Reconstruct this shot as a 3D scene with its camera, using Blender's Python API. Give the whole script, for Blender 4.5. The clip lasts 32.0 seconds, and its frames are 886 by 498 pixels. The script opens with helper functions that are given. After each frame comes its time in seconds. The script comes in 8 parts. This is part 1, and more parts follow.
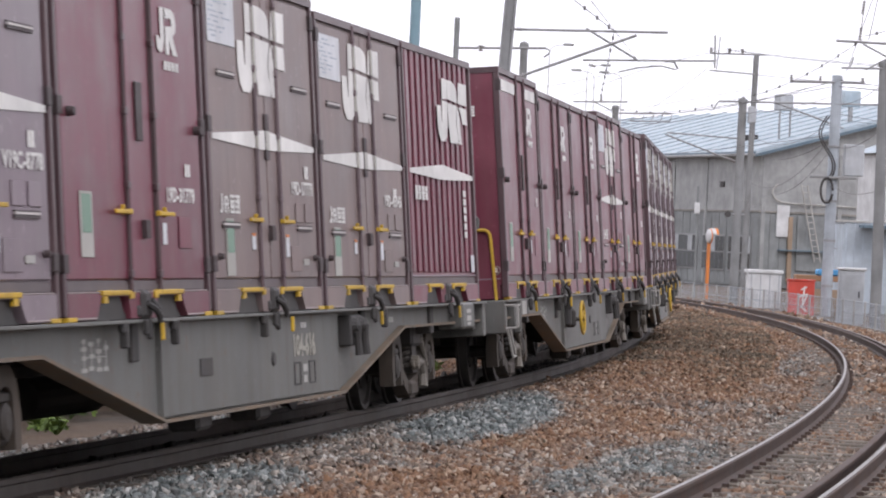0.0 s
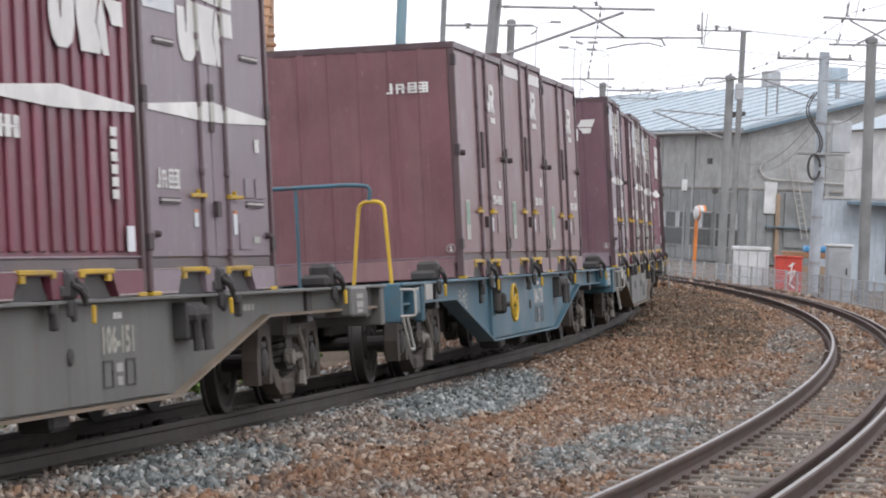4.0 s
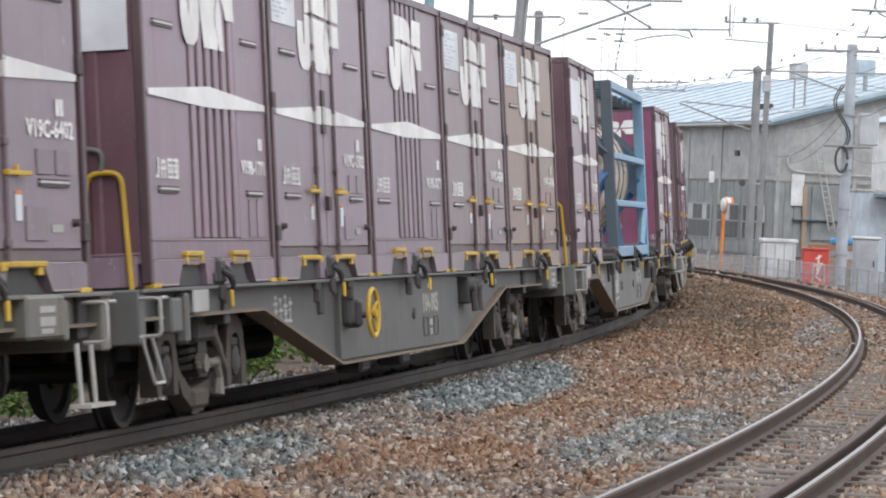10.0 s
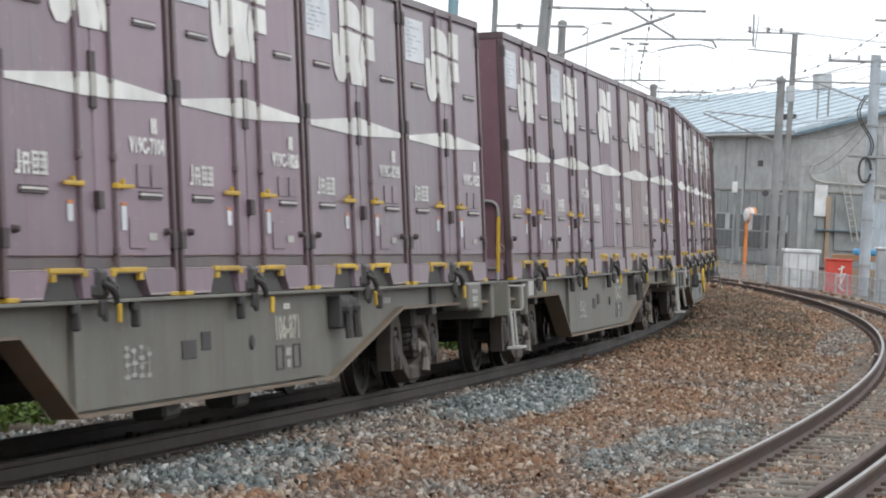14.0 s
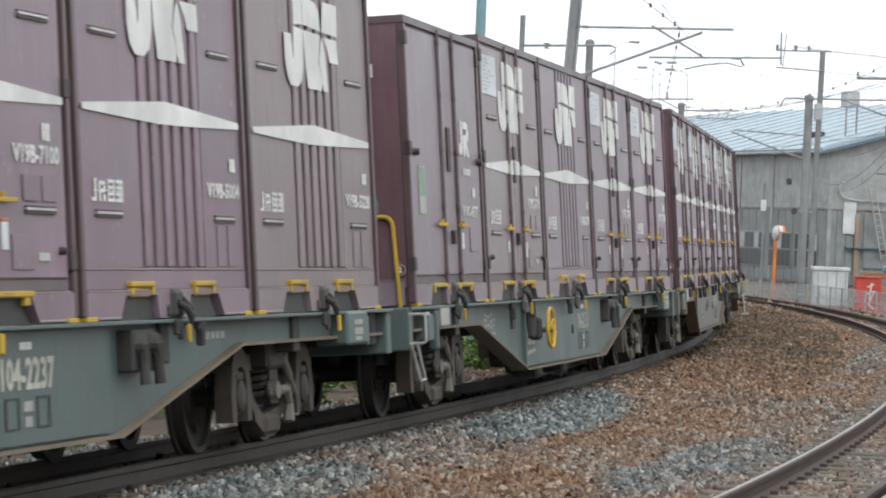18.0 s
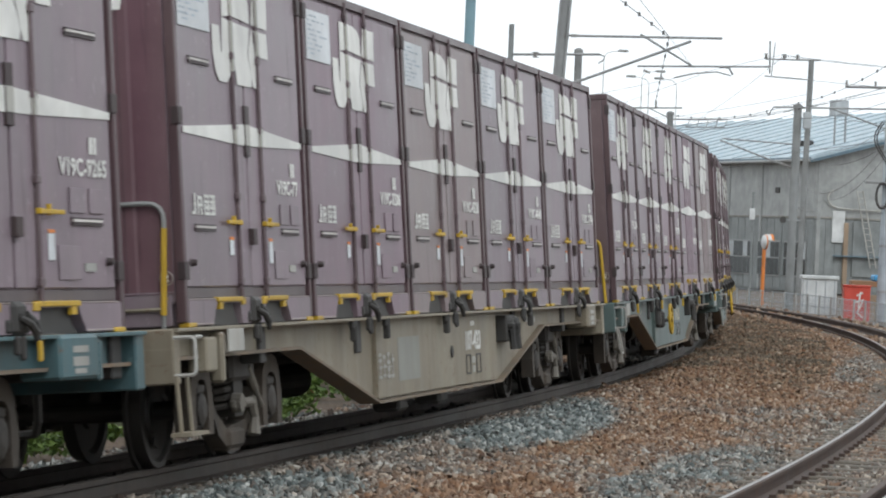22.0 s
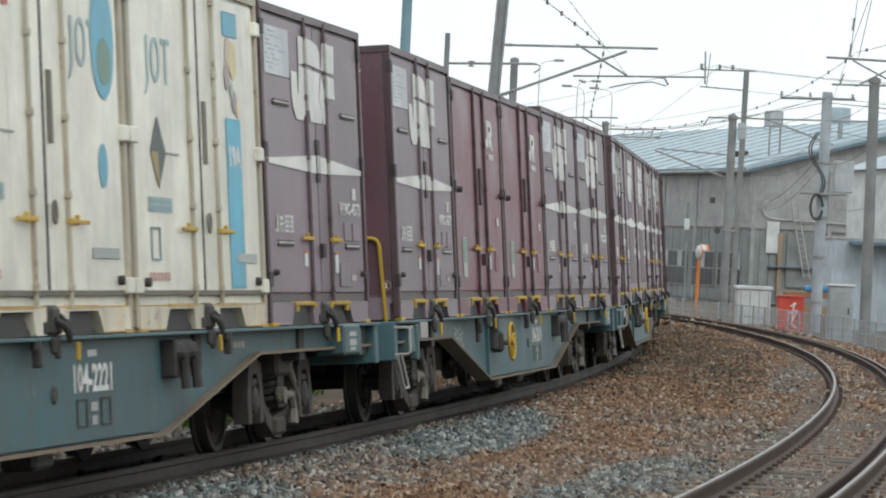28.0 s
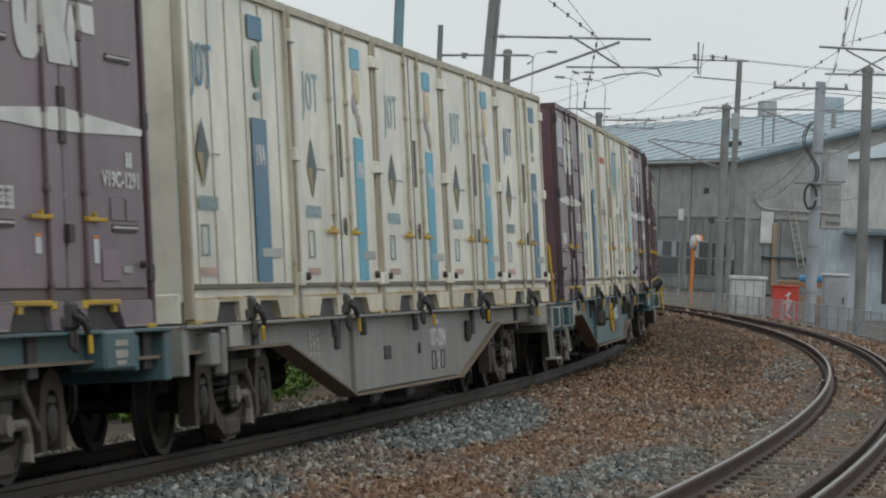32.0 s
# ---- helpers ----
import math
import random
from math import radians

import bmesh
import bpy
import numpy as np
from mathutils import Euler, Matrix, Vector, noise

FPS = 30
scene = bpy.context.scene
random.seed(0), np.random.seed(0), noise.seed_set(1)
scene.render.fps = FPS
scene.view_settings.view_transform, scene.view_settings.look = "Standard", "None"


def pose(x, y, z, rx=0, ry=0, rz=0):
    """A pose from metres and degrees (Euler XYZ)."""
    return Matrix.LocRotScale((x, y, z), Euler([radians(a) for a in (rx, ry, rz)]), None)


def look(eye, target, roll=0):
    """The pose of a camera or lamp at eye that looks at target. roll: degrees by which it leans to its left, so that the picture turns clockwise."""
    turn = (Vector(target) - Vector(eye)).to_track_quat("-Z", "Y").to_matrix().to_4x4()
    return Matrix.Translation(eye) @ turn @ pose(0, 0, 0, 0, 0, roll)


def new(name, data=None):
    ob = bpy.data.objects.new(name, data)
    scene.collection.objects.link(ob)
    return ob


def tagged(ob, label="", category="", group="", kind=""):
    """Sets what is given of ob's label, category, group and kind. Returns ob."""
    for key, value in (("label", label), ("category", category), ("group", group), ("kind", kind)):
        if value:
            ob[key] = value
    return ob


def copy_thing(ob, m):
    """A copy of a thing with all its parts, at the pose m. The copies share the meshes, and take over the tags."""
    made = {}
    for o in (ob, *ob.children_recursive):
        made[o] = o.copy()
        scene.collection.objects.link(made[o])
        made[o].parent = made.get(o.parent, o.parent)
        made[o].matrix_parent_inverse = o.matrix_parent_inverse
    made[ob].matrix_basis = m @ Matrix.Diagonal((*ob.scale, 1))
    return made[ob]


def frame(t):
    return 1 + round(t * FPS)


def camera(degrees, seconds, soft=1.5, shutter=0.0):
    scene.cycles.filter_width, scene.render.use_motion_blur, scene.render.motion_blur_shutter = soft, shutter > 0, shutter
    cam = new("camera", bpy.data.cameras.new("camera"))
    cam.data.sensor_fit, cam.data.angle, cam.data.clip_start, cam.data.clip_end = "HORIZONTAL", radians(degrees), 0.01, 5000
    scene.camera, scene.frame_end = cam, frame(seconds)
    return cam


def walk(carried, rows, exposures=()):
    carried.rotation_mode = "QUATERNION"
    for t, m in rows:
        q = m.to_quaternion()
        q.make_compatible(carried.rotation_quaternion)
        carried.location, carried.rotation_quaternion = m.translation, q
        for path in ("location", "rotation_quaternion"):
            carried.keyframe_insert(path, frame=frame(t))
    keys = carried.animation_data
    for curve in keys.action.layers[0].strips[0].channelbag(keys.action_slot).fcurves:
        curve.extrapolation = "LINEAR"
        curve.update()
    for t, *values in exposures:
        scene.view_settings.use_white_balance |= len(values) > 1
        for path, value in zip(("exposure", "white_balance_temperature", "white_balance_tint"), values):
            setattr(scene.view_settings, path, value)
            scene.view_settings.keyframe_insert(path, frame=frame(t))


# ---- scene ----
FOV = 14.595
EYE_Z = 1.813
cam = camera(FOV, 32.0, soft=2.0, shutter=0.2)
# seconds, yaw, pitch, roll of the tripod-less camera, which stays on its spot
TURNS = (
    (0, 0.000, -0.273, -2.50), (0.5, -0.053, -0.278, -2.46), (1, -0.092, -0.311, -2.41), (1.5, -0.120, -0.336, -2.35),
    (2, -0.152, -0.329, -2.30), (2.5, -0.198, -0.344, -2.28), (3, -0.276, -0.425, -2.30), (3.5, -0.228, -0.528, -2.32),
    (5.5, -0.105, -0.897, -2.57), (6, 0.051, -0.941, -2.78), (6.5, 0.031, -0.966, -2.79), (7, 0.015, -0.954, -2.58),
    (7.5, 0.013, -0.928, -2.44), (8, 0.134, -0.898, -2.43), (8.5, 0.154, -0.888, -2.46), (9, 0.239, -0.857, -2.44),
    (9.5, 0.244, -0.838, -2.46), (10, 0.240, -0.802, -2.55), (10.5, 0.250, -0.761, -2.68), (11, 0.261, -0.705, -2.78),
    (11.5, 0.337, -0.673, -2.71), (12, 0.374, -0.654, -2.62), (12.5, 0.480, -0.652, -2.68), (13, 0.532, -0.659, -2.76),
    (13.5, 0.586, -0.663, -2.77), (15.5, 0.735, -0.673, -2.51), (16, 0.762, -0.649, -2.35), (16.5, 0.824, -0.613, -2.17),
    (17, 0.907, -0.473, -2.08), (17.5, 1.016, -0.400, -2.17), (18, 1.093, -0.357, -2.41), (18.5, 1.144, -0.333, -2.53),
    (19, 1.172, -0.307, -2.56), (19.5, 1.217, -0.284, -2.59), (20, 1.214, -0.268, -2.64), (20.5, 1.176, -0.246, -2.70),
    (21, 1.136, -0.226, -2.64), (21.5, 1.047, -0.202, -2.47), (22, 0.910, -0.202, -2.37), (22.5, 0.819, -0.198, -2.45),
    (23, 0.622, -0.198, -2.58), (23.5, 0.400, -0.168, -2.58), (24, 0.211, -0.128, -2.44), (24.5, 0.100, -0.110, -2.38),
    (25, -0.000, -0.106, -2.48), (25.5, -0.094, -0.103, -2.62), (27.5, -0.115, -0.038, -2.73), (28, -0.169, -0.012, -2.67),
    (28.5, -0.168, 0.008, -2.48), (29, -0.111, 0.007, -2.41), (29.5, -0.132, -0.069, -2.51), (30, -0.203, -0.105, -2.49),
    (30.5, -0.260, -0.126, -2.38), (31, -0.283, -0.143, -2.38), (31.5, -0.292, -0.147, -2.38), (32, -0.264, -0.140, -2.30)
)
walk(cam, [(t, pose(0, 0, EYE_Z, 90 + p, r, y)) for t, y, p, r in TURNS],
     exposures=[(0, -0.1, 6500, 20.0), (2, -0.11, 6500, 18.0), (3, -0.17, 6500, 16.0), (3.5, -0.13, 6494, 15.8), (5.5, 0.15, 6470, 15.0), (8, 0.15, 6434, 14.3), (13, 0.05, 6440, 11.0), (16, -0.06, 6460, 8.0), (18, -0.06, 6430, 8.0), (20, -0.12, 6400, 8.0), (23, -0.25, 6430, 6.2), (24, -0.3, 6440, 5.6), (25, -0.4, 6450, 5.0), (27.5, -0.35, 6468, 5.0), (28.2, -0.36, 6473, 5.0), (29, -0.76, 6479, 5.0), (30, -0.78, 6486, 5.0), (31, -0.82, 6493, 5.0), (32, -0.92, 6500, 5.0)])

# ---- world and light: a bright overcast sky ----
world = bpy.data.worlds.new("overcast")
scene.world = world
world.use_nodes = True
wn, wl = world.node_tree.nodes, world.node_tree.links
wn.clear()
w_out = wn.new("ShaderNodeOutputWorld")
w_bg = wn.new("ShaderNodeBackground")
w_sky = wn.new("ShaderNodeTexSky")
w_sky.sky_type, w_sky.sun_disc = "NISHITA", False
w_sky.sun_elevation, w_sky.sun_rotation = radians(58), radians(160)
w_tc = wn.new("ShaderNodeTexCoord")
w_noise = wn.new("ShaderNodeTexNoise")
w_noise.inputs["Scale"].default_value = 2.2
w_noise.inputs["Detail"].default_value = 5
w_ramp = wn.new("ShaderNodeValToRGB")
w_ramp.color_ramp.elements[0].position, w_ramp.color_ramp.elements[0].color = 0.34, (0.86, 0.875, 0.89, 1)
w_ramp.color_ramp.elements[1].position, w_ramp.color_ramp.elements[1].color = 0.6, (1, 1, 1, 1)
w_gain = wn.new("ShaderNodeMix")
w_gain.data_type, w_gain.blend_type = "RGBA", "MULTIPLY"
w_gain.inputs[0].default_value = 1.0
w_gain.inputs[7].default_value = (15.3, 15.6, 16.15, 1)
w_mix = wn.new("ShaderNodeMix")
w_mix.data_type = "RGBA"
w_mix.inputs[0].default_value = 0.93
w_bg.inputs["Strength"].default_value = 0.1
wl.new(w_tc.outputs["Generated"], w_noise.inputs["Vector"])
wl.new(w_noise.outputs["Fac"], w_ramp.inputs["Fac"])
wl.new(w_ramp.outputs["Color"], w_gain.inputs[6])
wl.new(w_sky.outputs["Color"], w_mix.inputs[6])
wl.new(w_gain.outputs[2], w_mix.inputs[7])
wl.new(w_mix.outputs[2], w_bg.inputs["Color"])
wl.new(w_bg.outputs["Background"], w_out.inputs["Surface"])
sun = new("sun", bpy.data.lights.new("sun", "SUN"))
sun.data.energy, sun.data.angle, sun.data.color = 0.8, radians(30), (1.0, 0.98, 0.95)
sun.matrix_world = look((30, -60, 100), (0, 40, 0))

# ---- the two curved tracks: one plan for all ----
CX, CY, R1, R2, TH0 = -325.854, 93.848, 330.099, 335.420, -0.280416
CANT1, CANT2, Z2 = radians(5.19), radians(-0.34), -0.060
GAUGE_HALF = 0.56
EASE, OFF_X, OFF_Y = -0.01875, -0.180, 0.618


def swing(s):
    """The train's track swings off the curve it shares with the second one, before and past the middle of the view."""
    w, v = max(min((s - 50) / 20, 0.0), -1.9), min(max((s - 50) / 20, 0.0), 1.6)
    return -0.231 * w ** 2 - 0.3674 * w ** 3 - 0.1013 * w ** 4 + 0.194 * v ** 2


def lift(s):
    """The train's track falls gently ahead."""
    return -0.0214 - 0.0026 * (min(max(s, 0.0), 110.0) - 45)


def ease(s):
    """How far the curve eases off a true circle at s."""
    w = min(max((s - 45) / 20, -4.0), 5.5)
    return EASE * w ** 3 + swing(s)


def apart(s):
    """From the middle of the first track to that of the second, at s."""
    a = TH0 + s / R1
    return R2 - R1 + OFF_X * math.cos(a) + OFF_Y * math.sin(a) - swing(s)


def at(s, u, z=0.0):
    """A point s metres along the first track, u metres outside its middle."""
    a = TH0 + s / R1
    r = R1 + u + ease(s)
    return Vector((CX + r * math.cos(a), CY + r * math.sin(a), z))


def canted(s, u, v, second=False):
    """A point in a track's own leaning cross-section."""
    mid, c, z0 = (apart(s), CANT2, Z2) if second else (0.0, CANT1, lift(s))
    return at(s, mid + u * math.cos(c) - v * math.sin(c), z0 + u * math.sin(c) + v * math.cos(c))


def facing(s):
    """The turn about the vertical that points x along the track at s."""
    return math.degrees(TH0 + s / R1) + 90


def wagon_pose(s):
    a, b = at(s - 7.1, 0, lift(s - 7.1)), at(s + 7.1, 0, lift(s + 7.1))
    x = (b - a).normalized()
    out = Vector((x.y, -x.x, 0)).normalized()
    up = out.cross(x)
    o = out * math.cos(CANT1) + up * math.sin(CANT1)
    n = -out * math.sin(CANT1) + up * math.cos(CANT1)
    m = Matrix((x, -o, n)).transposed().to_4x4()
    m.translation = (a + b) / 2
    return m


# seconds and metres run by the train's second wagon
RUN = ((0, 0.06), (1, 9.06), (2, 17.76), (3, 26.56), (6, 52.37), (7, 60.65), (9, 77.83), (10, 86.45), (12, 102.99), (13, 111.59), (16, 137.25), (17, 146.01), (18, 154.42), (19, 162.89), (21, 179.72), (22, 188.30), (23, 196.65), (24.5, 209.37), (28, 238.83), (29, 247.03), (30, 255.27), (32, 271.96))
WAGON = 20.4
RUN_START = 26.19


def run(t):
    """How far the train has come at t: a smooth curve through RUN."""
    xs, ys = [r[0] for r in RUN], [r[1] for r in RUN]
    n = len(xs)
    slope = [0.0] * n
    for i in range(n):
        lo, hi = max(0, i - 1), min(n - 1, i + 1)
        slope[i] = (ys[hi] - ys[lo]) / (xs[hi] - xs[lo])
    i = 0
    while i < n - 2 and t > xs[i + 1]:
        i += 1
    h = xs[i + 1] - xs[i]
    w = (t - xs[i]) / h
    return ((2 * w ** 3 - 3 * w ** 2 + 1) * ys[i] + (w ** 3 - 2 * w ** 2 + w) * h * slope[i]
            + (3 * w ** 2 - 2 * w ** 3) * ys[i + 1] + (w ** 3 - w ** 2) * h * slope[i + 1])


def wagon_s(k, t):
    """Where the middle of wagon k stands at t; wagon 1 leads the count."""
    slack = -0.46 if k == 1 else 0.33 if k >= 15 else 0.0
    return RUN_START + run(t) - WAGON * (k - 1) + slack


# ---- materials ----
def nodes_of(name):
    m = bpy.data.materials.new(name)
    m.use_nodes = True
    t = m.node_tree
    return m, t.nodes, t.links, t.nodes["Principled BSDF"]


def noise_node(n, l, scale, detail=4, rough=0.55, stretch=(1, 1, 1)):
    tc = n.new("ShaderNodeTexCoord")
    mp = n.new("ShaderNodeMapping")
    mp.inputs["Scale"].default_value = stretch
    tx = n.new("ShaderNodeTexNoise")
    tx.inputs["Scale"].default_value = scale
    tx.inputs["Detail"].default_value = detail
    tx.inputs["Roughness"].default_value = rough
    # each thing's pattern starts from its own place
    info = n.new("ShaderNodeObjectInfo")
    off = n.new("ShaderNodeVectorMath")
    off.operation = "SCALE"
    off.inputs[0].default_value = (37.0, 23.0, 51.0)
    l.new(info.outputs["Random"], off.inputs["Scale"])
    l.new(off.outputs["Vector"], mp.inputs["Location"])
    l.new(tc.outputs["Object"], mp.inputs["Vector"])
    l.new(mp.outputs["Vector"], tx.inputs["Vector"])
    return tx


def ramp_node(n, l, src, stops):
    r = n.new("ShaderNodeValToRGB")
    while len(r.color_ramp.elements) < len(stops):
        r.color_ramp.elements.new(0.5)
    for e, (p, c) in zip(r.color_ramp.elements, stops):
        e.position, e.color = p, (*c, 1)
    l.new(src, r.inputs["Fac"])
    return r


def mix_node(n, l, kind, fac, a, b):
    m = n.new("ShaderNodeMix")
    m.data_type, m.blend_type = "RGBA", kind
    for i, v in ((0, fac), (6, a), (7, b)):
        if isinstance(v, (int, float)):
            m.inputs[i].default_value = v
        elif isinstance(v, tuple):
            m.inputs[i].default_value = (*v, 1)
        else:
            l.new(v, m.inputs[i])
    return m.outputs[2]


def bump_node(n, l, b, src, strength, distance):
    bp = n.new("ShaderNodeBump")
    bp.inputs["Strength"].default_value = strength
    bp.inputs["Distance"].default_value = distance
    l.new(src, bp.inputs["Height"])
    l.new(bp.outputs["Normal"], b.inputs["Normal"])


def paint(name, color, dirt=(0.13, 0.11, 0.09), amount=0.5, rough=0.45, vary=0.12, metal=0.0, rust=None, coat=0.0, spec=0.5, chips=0.0):
    """Weathered paint: streaks that run down, blotches, a little difference from thing to thing."""
    m, n, l, b = nodes_of(name)
    streak = noise_node(n, l, 5.0, 5, 0.6, (1, 1, 0.12))
    blotch = noise_node(n, l, 1.3, 4, 0.6)
    grain = noise_node(n, l, 60, 3, 0.6)
    info = n.new("ShaderNodeObjectInfo")
    hsv = n.new("ShaderNodeHueSaturation")
    hsv.inputs["Color"].default_value = (*color, 1)
    rng = n.new("ShaderNodeMapRange")
    rng.inputs["To Min"].default_value, rng.inputs["To Max"].default_value = 1 - vary, 1 + vary
    l.new(info.outputs["Random"], rng.inputs["Value"])
    l.new(rng.outputs["Result"], hsv.inputs["Value"])
    f1 = ramp_node(n, l, streak.outputs["Fac"], ((0.42, (0, 0, 0)), (0.8, (amount, amount, amount))))
    c1 = mix_node(n, l, "MIX", f1.outputs["Color"], hsv.outputs["Color"], dirt)
    f2 = ramp_node(n, l, blotch.outputs["Fac"], ((0.35, (0.78, 0.78, 0.78)), (0.7, (1.12, 1.12, 1.12))))
    c2 = mix_node(n, l, "MULTIPLY", 1.0, c1, f2.outputs["Color"])
    if rust:
        spots = noise_node(n, l, 9, 6, 0.7)
        f3 = ramp_node(n, l, spots.outputs["Fac"], ((0.6, (0, 0, 0)), (0.72, (0.8, 0.8, 0.8))))
        c2 = mix_node(n, l, "MIX", f3.outputs["Color"], c2, rust)
    if chips:
        # pale scuffs and specks, darker runs, and sheet metal that is not quite flat
        speck = noise_node(n, l, 16, 3, 0.75, (1, 1, 0.6))
        f4 = ramp_node(n, l, speck.outputs["Fac"], ((0.64, (0, 0, 0)), (0.70, (chips, chips, chips))))
        c2 = mix_node(n, l, "MIX", f4.outputs["Color"], c2, tuple(min(1.0, 1.3 * q + 0.10) for q in color))
        runs = noise_node(n, l, 11, 4, 0.7, (1, 1, 0.05))
        f5 = ramp_node(n, l, runs.outputs["Fac"], ((0.60, (1, 1, 1)), (0.72, (0.72, 0.70, 0.70))))
        c2 = mix_node(n, l, "MULTIPLY", 1.0, c2, f5.outputs["Color"])
        scrape = noise_node(n, l, 7, 3, 0.7, (0.15, 0.15, 3.5))
        f6 = ramp_node(n, l, scrape.outputs["Fac"], ((0.70, (0, 0, 0)), (0.76, (0.45 * chips,) * 3)))
        c2 = mix_node(n, l, "MIX", f6.outputs["Color"], c2, tuple(min(1.0, 1.2 * q + 0.07) for q in color))
    l.new(c2, b.inputs["Base Color"])
    rr = ramp_node(n, l, blotch.outputs["Fac"], ((0.3, (rough - 0.08,) * 3), (0.7, (rough + 0.12,) * 3)))
    l.new(rr.outputs["Color"], b.inputs["Roughness"])
    b.inputs["Metallic"].default_value = metal
    b.inputs["Specular IOR Level"].default_value = spec
    b.inputs["Coat Weight"].default_value, b.inputs["Coat Roughness"].default_value = coat, 0.22
    if chips:
        wave = noise_node(n, l, 1.6, 2, 0.4)
        bp = n.new("ShaderNodeBump")
        bp.inputs["Strength"].default_value, bp.inputs["Distance"].default_value = 0.5, 0.02
        l.new(wave.outputs["Fac"], bp.inputs["Height"])
        fine = n.new("ShaderNodeBump")
        fine.inputs["Strength"].default_value, fine.inputs["Distance"].default_value = 0.15, 0.003
        l.new(grain.outputs["Fac"], fine.inputs["Height"])
        l.new(bp.outputs["Normal"], fine.inputs["Normal"])
        l.new(fine.outputs["Normal"], b.inputs["Normal"])
    else:
        bump_node(n, l, b, grain.outputs["Fac"], 0.15, 0.003)
    return m


RUST = (0.16, 0.07, 0.03)
MAROON = paint("maroon_paint", (0.191, 0.048, 0.073), (0.2, 0.12, 0.115), 0.35, 0.42, 0.14, coat=0.18, spec=0.35, chips=0.3)
FADED = paint("faded_maroon_paint", (0.266, 0.211, 0.243), (0.30, 0.27, 0.27), 0.5, 0.42, 0.12, coat=0.09, spec=0.27, chips=0.55)
LILAC = paint("chalky_pale_maroon_paint", (0.335, 0.282, 0.305), (0.38, 0.33, 0.33), 0.5, 0.45, 0.08, coat=0.09, spec=0.27, chips=0.5)
VIOLET = paint("faded_violet_maroon_paint", (0.264, 0.191, 0.230), (0.30, 0.25, 0.27), 0.5, 0.42, 0.10, coat=0.09, spec=0.27, chips=0.55)
DUN = paint("faded_dun_maroon_paint", (0.268, 0.213, 0.221), (0.31, 0.275, 0.245), 0.5, 0.42, 0.10, coat=0.09, spec=0.27, chips=0.55)
ROSE = paint("rosy_worn_maroon_paint", (0.240, 0.145, 0.153), (0.30, 0.225, 0.21), 0.5, 0.42, 0.1, coat=0.09, spec=0.27, chips=0.55)
SAND = paint("sun_bleached_brown_maroon_paint", (0.275, 0.205, 0.172), (0.33, 0.25, 0.18), 0.5, 0.45, 0.06, coat=0.09, spec=0.27, chips=0.5)
TAN = paint("dusty_tan_maroon_paint", (0.238, 0.182, 0.176), (0.30, 0.24, 0.21), 0.6, 0.45, 0.08, coat=0.09, spec=0.27, chips=0.55)
# trim and worn rods in darker maroon; the rods' shadow lines are coloured in
TRIM = paint("dark_maroon_trim_and_rod_shadow", (0.085, 0.048, 0.055), (0.15, 0.11, 0.10), 0.5, 0.5, 0.1, coat=0.2)
ROD = paint("shadow_dark_lock_rod_paint", (0.125, 0.088, 0.098), (0.20, 0.16, 0.155), 0.5, 0.5, 0.1, coat=0.1)
# less faded maroon, with the shade beside the ribs put into the colour
GROOVE = paint("less_faded_shaded_groove_paint", (0.180, 0.130, 0.136), (0.19, 0.15, 0.145), 0.5, 0.5, 0.08)
CREAM = paint("cream_white_paint", (0.88, 0.868, 0.755), (0.56, 0.44, 0.26), 0.28, 0.42, 0.05, coat=0.3, chips=0.4)
CREAM_TRIM = paint("rust_stained_ochre_paint", (0.60, 0.44, 0.20), (0.36, 0.19, 0.06), 0.7, 0.55, 0.05, rust=RUST)
CREAM_ROD = paint("cream_white_rod_paint", (0.54, 0.51, 0.41), (0.30, 0.19, 0.09), 0.8, 0.5, 0.06, rust=RUST)
CREAM_BASE = paint("ochre_stained_cream_paint", (0.74, 0.70, 0.57), (0.46, 0.26, 0.08), 0.5, 0.55, 0.12, rust=RUST)
GREYSTRIP = paint("grey_brown_strip", (0.20, 0.185, 0.155), (0.14, 0.10, 0.06), 0.5, 0.6, 0.08)
OCHRE = paint("ochre_handle_paint", (0.60, 0.40, 0.07), (0.2, 0.12, 0.05), 0.5, 0.55, 0.1, rust=RUST)
FAINT = paint("faint_grey_print", (0.46, 0.50, 0.49), (0.5, 0.48, 0.4), 0.4, 0.5, 0.05)
DAMPER = paint("dusty_grey_damper", (0.19, 0.175, 0.15), (0.2, 0.17, 0.13), 0.6, 0.6, 0.1)
STAMP = paint("faint_pink_stamp", (0.62, 0.42, 0.36), (0.6, 0.55, 0.45), 0.5, 0.5, 0.05)
FRUIT_YELLOW = paint("yellow_fruit_print", (0.76, 0.66, 0.34), (0.6, 0.55, 0.4), 0.3, 0.45, 0.05)
FRUIT_PINK = paint("pink_fruit_print", (0.74, 0.60, 0.48), (0.65, 0.58, 0.48), 0.3, 0.45, 0.05)
FRUIT_PLUM = paint("plum_fruit_print", (0.46, 0.38, 0.40), (0.5, 0.46, 0.42), 0.3, 0.45, 0.05)
FRUIT_GREEN = paint("pale_green_fruit_print", (0.45, 0.52, 0.42), (0.5, 0.5, 0.4), 0.3, 0.45, 0.05)
FLANGE = paint("rust_brown_flange", (0.20, 0.165, 0.125), (0.24, 0.14, 0.07), 0.7, 0.65, 0.08, rust=RUST)
LIGHTGREY = paint("light_grey_wagon_paint", (0.30, 0.305, 0.29), (0.2, 0.15, 0.10), 0.5, 0.5, 0.05, rust=RUST, chips=0.35)
